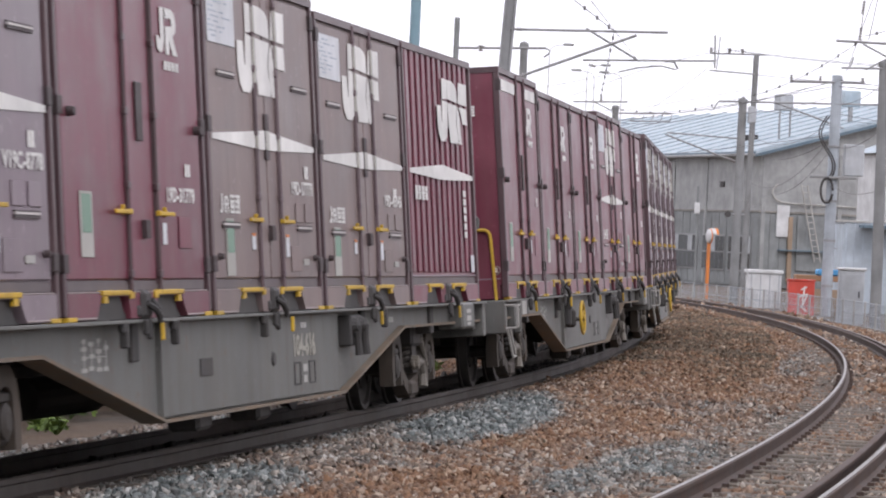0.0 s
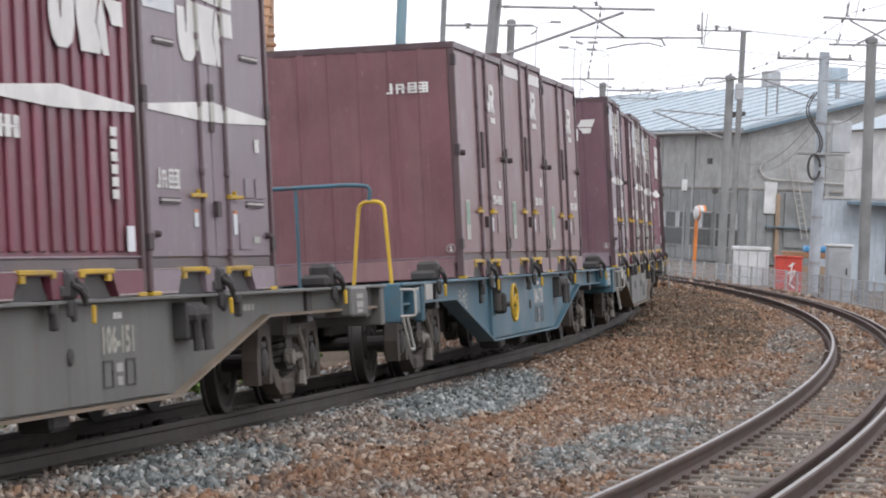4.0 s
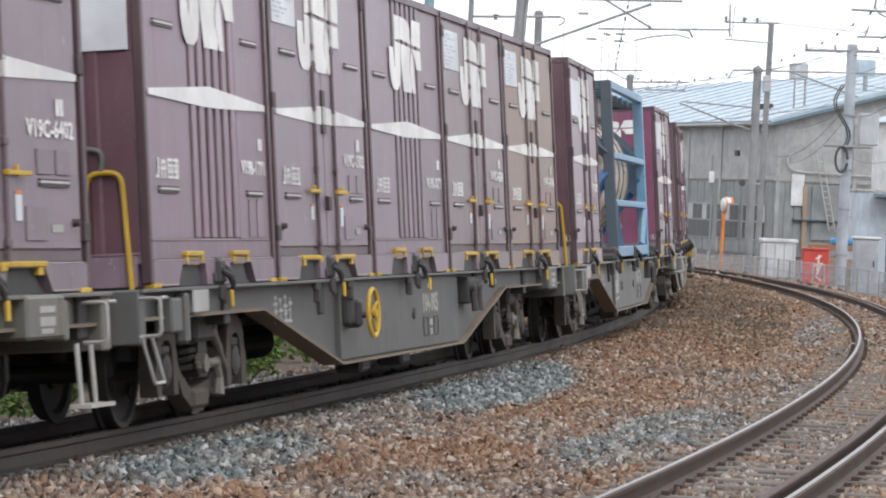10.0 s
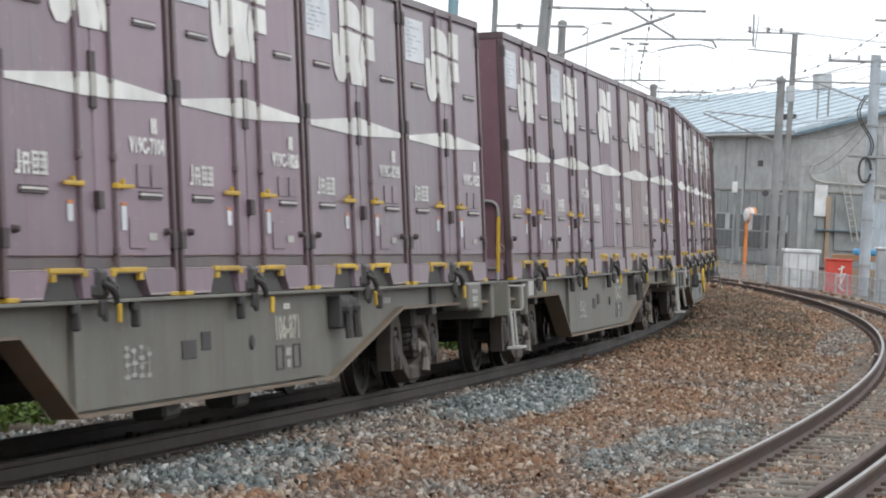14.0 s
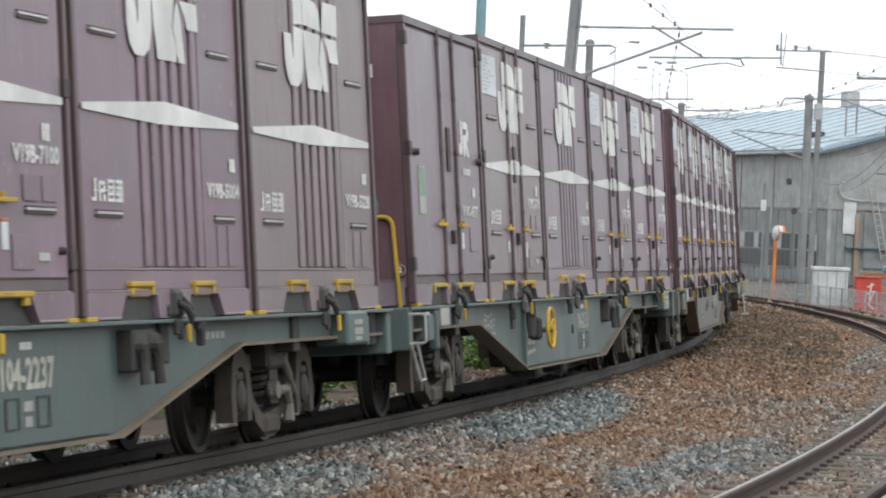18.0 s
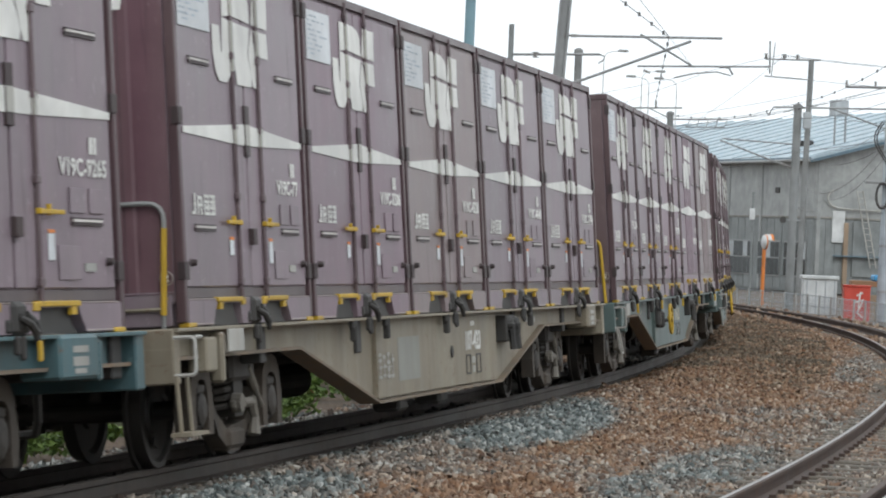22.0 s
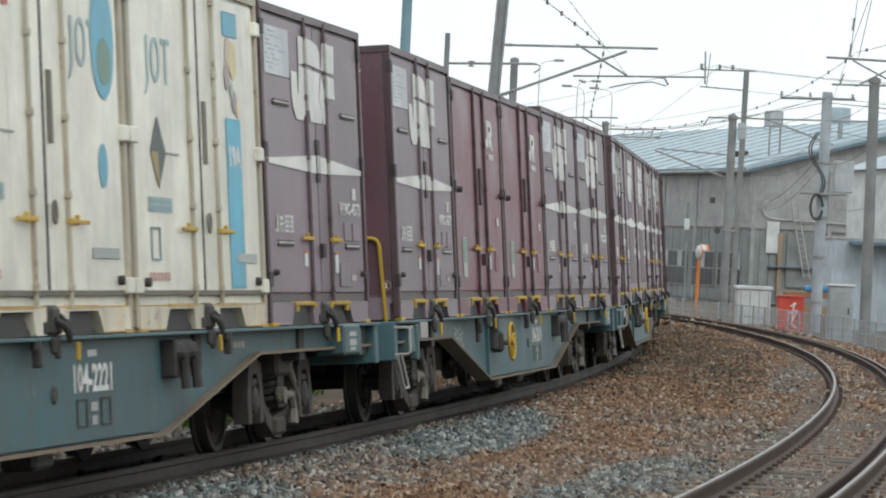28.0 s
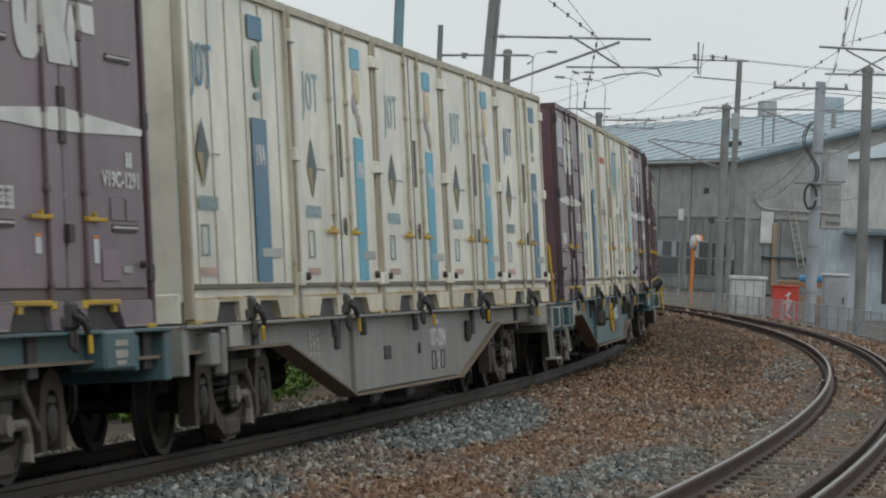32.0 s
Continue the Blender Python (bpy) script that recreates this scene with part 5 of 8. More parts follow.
def side_beam_mesh(sg):
    """One cast side frame: a slim dark top beam between the horns."""
    a, b = sorted((sg * 0.76, sg * 0.86))
    return Geo().prism(((-1.2, 0.58), (1.2, 0.58), (1.15, 0.68), (0.4, 0.70), (-0.4, 0.70), (-1.15, 0.68)), a, b).mesh("side_beam", BOGIE)


def belly_mesh(sg):
    """The boat-shaped bottom of the side frame that carries the springs."""
    a, b = sorted((sg * 0.80, sg * 0.93))
    g = Geo().prism(((-0.66, 0.40), (-0.50, 0.20), (-0.22, 0.075), (0.02, 0.07), (0.22, 0.18), (0.50, 0.38), (0.66, 0.46), (0.66, 0.52), (0.44, 0.45), (0.20, 0.29), (-0.28, 0.24), (-0.52, 0.36), (-0.66, 0.48)), a, b)
    c0, c1 = sorted((sg * 0.78, sg * 0.96))
    return g.cbox(-0.30, 0.12, c0, c1, 0.09, 0.24, 0.03).mesh("spring_seat", CAST)


def caliper_mesh(sg):
    """A dusty brake lever and its pin beside the springs."""
    a, b = sorted((sg * 0.93, sg * 1.01))
    g = Geo().cbox(-0.22, 0.02, a, b, 0.36, 0.46, 0.03).cbox(0.0, 0.28, a, b, 0.38, 0.45, 0.025)
    g.tube(((0.26, sg * 0.97, 0.44), (0.32, sg * 0.98, 0.30), (0.28, sg * 0.98, 0.17)), (0.045, 0.035, 0.05), 7)
    g.lathe(((sg * 0.95, 0.075), (sg * 1.02, 0.07)), "y", 12, pose(-0.14, 0, 0.42))
    return g.mesh("brake_lever", DAMPER)


def horn_mesh(sg):
    """A tall arch over the axle: a rounded top, two legs, and its rubber spring within."""
    n = 8
    arc = [k * math.pi / n for k in range(n + 1)]
    outer = [(0.27, 0.22), (0.29, 0.42)] + [(0.25 * math.cos(w), 0.56 + 0.20 * math.sin(w)) for w in arc] + [(-0.29, 0.42), (-0.27, 0.22)]
    inner = [(0.15, 0.22), (0.15, 0.42)] + [(0.14 * math.cos(w), 0.52 + 0.10 * math.sin(w)) for w in arc] + [(-0.15, 0.42), (-0.15, 0.22)]
    a, b = sorted((sg * 0.82, sg * 0.95))
    k = len(outer)
    g = Geo()
    v = [(x, y, z) for y in (a, b) for ring in (outer, inner) for x, z in ring]
    f = []
    for i in range(k - 1):
        f += [(i, i + 1, k + i + 1, k + i), (2 * k + i, 2 * k + i + 1, 3 * k + i + 1, 3 * k + i), (i, i + 1, 2 * k + i + 1, 2 * k + i), (k + i, k + i + 1, 3 * k + i + 1, 3 * k + i)]
    f += [(0, k, 3 * k, 2 * k), (k - 1, 2 * k - 1, 4 * k - 1, 3 * k - 1)]
    return g.add(v, f).mesh("horn", CAST)


def axle_box_mesh(sg):
    a, b = sorted((sg * 0.78, sg * 0.92))
    g = Geo().cbox(-0.15, 0.15, a, b, 0.25, 0.60, 0.03)
    g.lathe(((sg * 0.91, 0.12), (sg * 0.95, 0.115), (sg * 0.97, 0.06)), "y", 16, pose(0, 0, 0.405))
    g.cbox(-0.10, 0.10, min(sg * 0.9, sg * 0.945), max(sg * 0.9, sg * 0.945), 0.52, 0.58, 0.01)
    return g.mesh("axle_box", BOGIE)


def spring_mesh(s):
    g = Geo()
    for x in (-0.15, 0.12):
        g.tube([(x + 0.09 * math.cos(w), s * 0.84 + 0.08 * math.sin(w), 0.36 + 0.24 * w / (8 * math.pi)) for w in [k * math.pi / 4 for k in range(33)]], 0.022, 5)
    return g.mesh("spring", BOGIE)


def brake_mesh():
    """Brake hangers, beams and the shoe in front of each wheel."""
    g = Geo()
    for s in (-1, 1):
        for x in (-1.0, 1.0):
            d = 1 if x > 0 else -1
            g.tube(((x - d * 0.5, s * 0.72, 0.72), (x - d * 0.47, s * 0.72, 0.42)), 0.035, 6)
            g.cbox(x - d * 0.47 - 0.05, x - d * 0.47 + 0.05, s * 0.66 - 0.05, s * 0.66 + 0.05, 0.3, 0.52, 0.01)
    g.box(-0.12, 0.12, -0.95, 0.95, 0.32, 0.58)
    g.box(-1.25, 1.25, -0.3, -0.22, 0.5, 0.58)
    g.box(-1.25, 1.25, 0.22, 0.3, 0.5, 0.58)
    return g.mesh("brake_gear", BOGIE)


def damper_mesh(s):
    g = Geo()
    g.tube(((0.14, s * 0.98, 0.68), (0.34, s * 0.98, 0.52)), 0.036, 8)
    g.tube(((0.33, s * 0.98, 0.53), (0.52, s * 0.98, 0.38)), 0.024, 8)
    return g.mesh("damper", DAMPER)


def rounded(points, r=0.05, n=4):
    """A path with its corners rounded."""
    pts = [Vector(p) for p in points]
    out = [pts[0]]
    for a, b, c in zip(pts, pts[1:], pts[2:]):
        p, q = b + (a - b).normalized() * r, b + (c - b).normalized() * r
        for i in range(n + 1):
            t = i / n
            out.append(p * (1 - t) ** 2 + b * 2 * t * (1 - t) + q * t * t)
    return out + [pts[-1]]


def flat_wagon(mat, colour, number="", wheel=True, rail="yellow", hole=False, logo=False, alt_step=False, front_step=False, rear_step=True, ends=(-6.05, -3.2), bare=()):
    """A flat wagon for five boxes, with two bogies."""
    key = mat.name
    w = thing("flat_wagon", f"{colour} flat container wagon with fish-bellied side frame on two bogies", "wagon", "wagons of the freight train")
    for nm, me in side_frame_meshes(mat, ends):
        part(nm, me, None, w)
    # sill and cross beams are black instead of wagon paint, to paint underside shade
    part("centre_sill", once(("centre", key), lambda: Geo().cbox(-9.8, 9.8, -0.3, 0.3, 0.62, 0.97, 0.02).mesh("centre_sill", DARK)), None, w)
    cross = once(("cross", key), lambda: Geo().cbox(-0.09, 0.09, -1.15, 1.15, 0.7, 0.975, 0.01).mesh("cross_beam", DARK))
    for x in (-9.5, -7.1, -3.8, 0.0, 3.8, 7.1, 9.5):
        part("cross_beam", cross, None, w, m=pose(x, 0, 0))
    # end beams, couplers and hoses
    for s in (-1, 1):
        part("end_beam", once(("endbeam", key), lambda: Geo().cbox(-0.08, 0.08, -1.22, 1.22, 0.62, 0.99, 0.012).mesh("end_beam", mat)), None, w, m=pose(s * 9.74, 0, 0))
        part("coupler", once("coupler", lambda: Geo().cbox(-0.1, 0.34, -0.11, 0.11, 0.76, 0.98, 0.03).cbox(0.28, 0.42, -0.17, 0.14, 0.70, 1.02, 0.03).mesh("coupler", DARK)), None, w, m=pose(s * 9.8, 0, 0, 0, 0, 0 if s > 0 else 180))
        part("brake_hose", once("hose", lambda: Geo().tube([(0, -0.45, 0.75), (0.12, -0.45, 0.62), (0.2, -0.42, 0.45), (0.32, -0.35, 0.36), (0.42, -0.2, 0.35)], 0.03, 6).mesh("brake_hose", DARK)), None, w, m=pose(s * 9.8, 0, 0, 0, 0, 0 if s > 0 else 180))
    # twist-lock stands: a pair of dark hooks and a yellow lever at the middle of each slot, blocks at its ends
    lock = once("lock", lambda: Geo().cbox(-0.10, 0.10, -1.26, -1.05, 0.99, 1.19, 0.03).cbox(-0.20, -0.08, -1.24, -1.0, 0.99, 1.10, 0.03).cbox(0.08, 0.20, -1.24, -1.0, 0.99, 1.12, 0.03)
                .tube(((-0.05, -1.26, 1.10), (0.02, -1.30, 1.06), (0.08, -1.31, 1.01), (0.10, -1.31, 0.95)), (0.02, 0.026, 0.026, 0.016), 7)
                .tube(((0.06, -1.26, 1.12), (0.13, -1.29, 1.06), (0.17, -1.30, 1.0)), (0.02, 0.024, 0.015), 7)
                .cbox(-0.12, -0.08, -1.28, -1.24, 0.88, 0.99, 0.012).cbox(-0.03, 0.01, -1.28, -1.24, 0.85, 0.99, 0.012).mesh("container_lock", DARK))
    # dark plug shaped like a fork pocket, added as the shade inside it
    pocket = once("pocketdark", lambda: Geo().prism(((-0.40, 0.995), (0.40, 0.995), (0.30, 1.05), (0.2, 1.17), (-0.2, 1.17), (-0.30, 1.05)), -1.19, -0.9).mesh("lock_base", DARK))
    lever = once("lever", lambda: Geo().cbox(-0.022, 0.022, -1.335, -1.31, 0.84, 0.96, 0.006).mesh("lock_lever", YELLOW))
    for i in range(5):
        x = (i - 2) * 3.8125
        part("container_lock", lock, None, w, m=pose(x, 0, 0))
        if mat is not BEIGE:
            part("lock_lever", lever, None, w, "yellow lock lever", m=pose(x + 0.10, 0, 0, 0, 8 * ((i * 7) % 3 - 1)))
        for d in (-0.69, 0.69) if i not in bare else ():
            part("lock_base", pocket, None, w, m=pose(x + d, 0, 0))
        for d in (-1.6, 1.6):
            part("stop_block", once(("stopblk", key), lambda: Geo().cbox(-0.1, 0.1, -1.2, -0.95, 0.97, 0.995, 0.005).mesh("stop_block", mat)), None, w, m=pose(x + d, 0, 0))
    # brackets and valve boxes hanging from the sill
    back = once("bracket", lambda: Geo().cbox(-0.24, 0.24, -1.235, -1.11, 0.66, 0.93, 0.015).mesh("valve_bracket", DARK))
    prong = once("prong", lambda: Geo().lathe(((-1.285, 0.06), (-1.235, 0.075)), "y", 12, pose(0, 0, 0.84)).tube(((0.0, -1.265, 0.84), (0.01, -1.27, 0.72), (0.02, -1.275, 0.58)), (0.045, 0.032, 0.038), 7).mesh("hook", DARK))
    stub = once("stub", lambda: Geo().cbox(-0.028, 0.028, -1.26, -1.2, 0.80, 0.975, 0.012).cbox(-0.06, 0.06, -1.25, -1.2, 0.90, 0.975, 0.015).mesh("hanger_stub", DARK))
    if mat is LIGHTGREY:
        vb = part("valve_bracket", once("slotplate", lambda: Geo().cbox(-0.05, 0.05, -1.185, -1.11, 0.62, 0.86, 0.03).mesh("valve_bracket", DARK)), None, w, m=pose(3.35, 0, 0))
    else:
        vb = part("valve_bracket", back, None, w, m=pose(3.1, 0, 0))
    for d in (-0.15, 0.15) if mat is not LIGHTGREY else ():
        part("hook", prong, None, vb, m=pose(d, 0, 0))
    for x in (-3.05, -4.35, -0.35, 4.35):
        part("hanger_stub", stub, None, w, m=pose(x, 0, 0))
    box = once(("jbox", key), lambda: Geo().cbox(-0.14, 0.14, -1.24, -1.1, 0.68, 0.92, 0.015).cbox(0.2, 0.28, -1.26, -1.16, 0.6, 0.95, 0.02).mesh("junction_box", mat))
    part("junction_box", box, None, w, m=pose(-8.9, 0, 0))
    front = part("equipment_box", once(("ebox", key), lambda: Geo().cbox(8.2, 8.85, -1.27, -1.0, 0.72, 0.985, 0.02).cbox(8.90, 8.97, -1.25, -1.1, 0.70, 0.95, 0.015).mesh("equipment_box", mat)), None, w)
    part("writing", once("ebars", lambda: Geo().box(8.40, 8.66, -1.273, -1.27, 0.88, 0.92).box(8.40, 8.66, -1.273, -1.27, 0.80, 0.855).box(8.42, 8.62, -1.273, -1.27, 0.755, 0.785).mesh("writing", PALE)), None, front)
    part("label_plate", once("lplate", lambda: Geo().cbox(-0.21, 0.21, -1.262, -1.245, 0.81, 0.965, 0.004).mesh("label_plate", PALE)), None, w, m=pose(-8.3, 0, 0))
    # steps and rails at each end
    loop = once("loop", lambda: Geo().tube(rounded(((0, -1.2, 0.93), (0, -1.36, 0.93), (0, -1.36, 0.68), (0, -1.2, 0.68)), 0.04), 0.014, 6).tube(rounded(((0.0, -1.36, 0.93), (0.16, -1.36, 0.93)), 0.01), 0.014, 6).mesh("grab_loop", PALE))
    step_mat = mat if mat is BEIGE else PALE
    step = once(("step", alt_step, step_mat.name), lambda: (Geo().tube(rounded(((0.0, -1.24, 0.68), (0.18, -1.27, 0.36), (0.42, -1.27, 0.36), (0.24, -1.24, 0.68)), 0.02), 0.014, 6) if not alt_step else
                Geo().tube(((0.0, -1.24, 0.68), (0.0, -1.26, 0.30)), 0.016, 6).tube(((0.26, -1.24, 0.68), (0.26, -1.26, 0.30)), 0.016, 6).box(-0.05, 0.4, -1.34, -1.2, 0.28, 0.305)).mesh("foot_step", step_mat))
    for s, shown in ((-1, rear_step), (1, front_step)):
        if shown:
            part("grab_loop", loop, None, w, m=pose(s * 9.35 if s > 0 else -9.80, 0, 0))
            part("foot_step", step, None, w, m=pose(9.10 if s > 0 else -9.86, 0, 0))
    if rail == "hook":
        part("hand_rail", once("hookrail", lambda: Geo().tube(rounded(((0, -1.07, 0.97), (0, -1.11, 1.83), (0, 0.9, 1.83), (0, 0.9, 0.97)), 0.13), 0.017, 8).mesh("hand_rail", GALV)), None, w, "bent grey tube hand rail", m=pose(-9.50, 0, 0))
        part("grip_sleeve", once("hooksleeve", lambda: Geo().tube(((0, -1.075, 1.08), (0, -1.102, 1.66)), 0.021, 8).mesh("grip_sleeve", YELLOW)), None, w, "yellow painted grip", m=pose(-9.50, 0, 0))
        part("lower_rail", once(("hooklow", key), lambda: Geo().tube(((0, -1.085, 1.12), (0, 0.9, 1.12)), 0.014, 6).mesh("lower_rail", mat)), None, w, m=pose(-9.50, 0, 0))
    elif rail:
        bar = {"yellow": YELLOW, "grey": GALV, "plain": mat}[rail]
        def hand_rail():
            g = Geo()
            g.tube(rounded(((0, -1.09, 0.97), (0, -1.05, 1.78), (0, -0.81, 1.78), (0, -0.72, 0.97)), 0.09), 0.019, 8)
            return g.mesh("hand_rail", bar)
        def cross_rail():
            g = Geo()
            g.tube(rounded(((0, -0.91, 1.79), (0, -0.93, 1.93), (0, -0.7, 1.95), (0, 0.7, 1.94), (0, 0.9, 1.8), (0, 0.9, 0.98)), 0.07), 0.02, 8)
            g.tube(((0, -0.2, 1.93), (0, -0.2, 0.98)), 0.018, 6)
            return g.mesh("cross_rail", mat)
        part("hand_rail", once(("hrail", rail, key), hand_rail), None, w, "bent tube hand rail", m=pose(-9.50, 0, 0))
        part("cross_rail", once(("crail", key), cross_rail), None, w, m=pose(-9.50, 0, 0))
    if wheel:
        def hand_wheel():
            g = Geo()
            ring = [k * math.pi / 12 for k in range(24)]
            g.tube([(0.205 * math.cos(q), 0, 0.205 * math.sin(q)) for q in ring], 0.02, 7, True)
            for q in (0.5, 2.07, 3.64, 5.21):
                g.tube(((0, 0.02, 0), (0.2 * math.cos(q), 0, 0.2 * math.sin(q))), 0.014, 5)
            g.lathe(((-0.03, 0.04), (0.05, 0.04)), "y", 10)
            return g.mesh("hand_wheel", YELLOW)
        part("wheel_bracket", once("wbracket", lambda: Geo().cbox(-3.80, -3.63, -1.30, -1.2, 0.58, 0.86, 0.03).cbox(-3.61, -3.49, -1.34, -1.2, 0.56, 0.80, 0.03).tube(((-3.65, -1.22, 0.67), (-3.45, -1.42, 0.66)), 0.03, 6).mesh("wheel_bracket", DARK)), None, w, m=pose(0.73, 0.06, 0))
        part("hand_wheel", once("hwheel", hand_wheel), None, w, "yellow spoked brake hand wheel", m=pose(-2.72, -1.36, 0.68, 0, 0, -1))
    # writing
    y = -1.164
    mid = 1.05 if wheel else 1.3
    if number:
        part("number", lettering(number, 0.25, {GREY: WORNWHITE, SLATE: WORNWHITE, SAGE: WORNWHITE, OLIVE: WORNWHITE}.get(mat)), None, w, m=pose(mid, y, 0.70))
    part("writing", bars_mesh(-0.10, 0.11, 0.85, 0.895, y, 3, WHITE, "wtop"), None, w, m=pose(mid, 0, 0))
    def strokes():
        g = Geo()
        for k, rows in enumerate(((0.46, 0.54, 0.60, 0.65), (0.47, 0.55, 0.63), (0.46, 0.52, 0.58, 0.65), (0.46, 0.60))):
            for n, z in enumerate(rows):
                x = -3.62 + k * 0.17
                g.box(x + 0.02 * (n % 2), x + 0.13 - 0.02 * ((n + k) % 2), -1.2215, -1.2185, z, z + 0.028)
            g.box(-3.565 + k * 0.17, -3.545 + k * 0.17, -1.2212, -1.2185, 0.47, 0.66)
        g.box(-3.6, -3.02, -1.2208, -1.2185, 0.553, 0.560)
        return g.mesh("writing", PALE)
    if wheel:
        part("writing", once("wleft2", strokes), None, w, m=pose(-1.85, 0.0975, 0.2))
    elif ends[0] < -6 and mat is not BEIGE:
        part("writing", once("wleft2", strokes), None, w, m=pose(-1.4, 0.0975, 0.2))
    else:
        part("writing", once("wleft2", strokes), None, w, m=pose(0.48, 0.054, 0))
        if mat is BEIGE:
            part("repainted_patch", once(("patch", key), lambda: flat_poly(((-2.3, 0.42), (-1.35, 0.42), (-1.35, 0.80), (-2.3, 0.80)), -1.161, PATCH, "repainted_patch")), None, w)
    part("writing", bars_mesh(4.7, 5.3, 0.84, 0.89, -1.124, 5, PALE, "wright"), None, w)
    part("writing", once("wmid", lambda: Geo().box(-0.18, -0.02, y - 0.002, y + 0.001, 0.49, 0.55).box(-0.16, -0.04, y - 0.002, y + 0.001, 0.40, 0.46).mesh("writing", PALE)), None, w, m=pose(mid + 0.10, 0, 0))
    for x0 in (-0.54, 0.0):
        part("frame_mark", once(("fmark", x0), lambda: Geo().box(x0, x0 + 0.24, y - 0.002, y + 0.001, 0.56, 0.575).box(x0, x0 + 0.24, y - 0.002, y + 0.001, 0.385, 0.40).box(x0, x0 + 0.03, y - 0.002, y + 0.001, 0.40, 0.56).box(x0 + 0.21, x0 + 0.24, y - 0.002, y + 0.001, 0.40, 0.56).mesh("frame_mark", DARK)), None, w, m=pose(mid + 0.15, 0, 0))
    if logo:
        part("logo", once("wlogo", lambda: Geo().prism(((-3.10, 0.52), (-2.62, 0.52), (-2.55, 0.84), (-2.82, 0.84), (-2.84, 0.70), (-3.06, 0.70)), y - 0.003, y + 0.001).prism(((-3.10, 0.41), (-2.60, 0.44), (-2.62, 0.47), (-3.08, 0.45)), y - 0.003, y + 0.001).mesh("logo", STICKER)), None, w)
    part("port", once("port", lambda: Geo().lathe(((-0.012, 0.05), (0.0, 0.06)), "y", 12, pose(0.18, y, 0.62)).mesh("port", DARK)), None, w)
    if hole:
        part("port", once("hole", lambda: Geo().cbox(-0.18, 0.18, y - 0.004, y + 0.004, 0.55, 0.68, 0.003).mesh("port", DARK)), None, w, m=pose(-1.95 if mat is GREY else -1.55, 0, 0))
        if mat is OLIVE:
            part("port", once("hole2", lambda: Geo().cbox(-1.22, -0.98, y - 0.004, y + 0.004, 0.60, 0.73, 0.003).mesh("port", DARK)), None, w)
    # gear hung under the middle
    part("air_tank", once("airtank", lambda: Geo().lathe(((-1.0, 0.02), (-0.95, 0.16), (0.95, 0.16), (1.0, 0.02)), "x", 16, pose(-0.8, 0.35, 0.42)).mesh("air_tank", DARK)), None, w)
    part("brake_cylinder", once("bcyl", lambda: Geo().lathe(((-0.4, 0.14), (0.4, 0.14)), "x", 14, pose(1.6, -0.3, 0.45)).tube(((2.0, -0.3, 0.45), (6.0, -0.1, 0.5)), 0.03, 6).mesh("brake_cylinder", DARK)), None, w)
    part("axle_valve", once("axv", lambda: Geo().cbox(-0.2, 0.2, -1.05, -0.8, 0.14, 0.32, 0.03).mesh("axle_valve", DARK)), None, w, m=pose(0.3, 0, 0))
    part("axle_valve", PROTO["axv"], None, w, m=pose(-1.6, 0, 0))
    sets = []
    turn = math.degrees(math.asin(7.1 / R1))
    for s in (-1, 1):
        b = part("bogie", once("bogie_bolster", lambda: Geo().cbox(-0.3, 0.3, -1.0, 1.0, 0.58, 0.82, 0.03).mesh("bogie", BOGIE)), None, w, m=pose(s * 7.1, 0, 0, 0, 0, s * turn))
        for sg in (-1, 1):
            part("side_beam", once(("side_beam", sg), lambda: side_beam_mesh(sg)), None, b)
            part("spring_seat", once(("belly", sg), lambda: belly_mesh(sg)), None, b)
        for sg in (-1, 1):
            part("spring", once(("spring", sg), lambda: spring_mesh(sg)), None, b)
        part("brake_gear", once("brake", brake_mesh), None, b)
        part("brake_lever", once("caliper", lambda: caliper_mesh(-1)), None, b)
        for sg in (-1, 1):
            part("damper", once(("damper", sg), lambda: damper_mesh(sg)), None, b)
        for x in (-0.95, 0.95):
            for sg in (-1, 1):
                part("horn", once(("horn", sg), lambda: horn_mesh(sg)), None, b, m=pose(x, 0, 0))
                part("axle_box", once(("axle_box", sg), lambda: axle_box_mesh(sg)), None, b, m=pose(x, 0, 0))
            sets.append(part("wheelset", once("wheelset", wheelset_mesh), None, b, m=pose(x, 0, 0.405)))
    return w, sets


# ---- the train: paint, number, fittings and load of each wagon, rear slot first ----
H19, H20 = 2.52, 2.60


def D(mat=None, code="", **k):
    return lambda: door_container(k.pop("h", H20), mat or FADED, code, **k)


def K(mat=None, code="", **k):
    return lambda: corr_container(k.pop("h", H20), mat or FADED, code, **k)


def J(mat=None, code="", **k):
    return lambda: jr_container(k.pop("h", H19), mat or MAROON, code, **k)


def C_(mat=None, code="", **k):
    return lambda: ribbed_container(k.pop("h", H19), mat or MAROON, code, **k)


def W(**k):
    return lambda: cream_container(H20, **k)


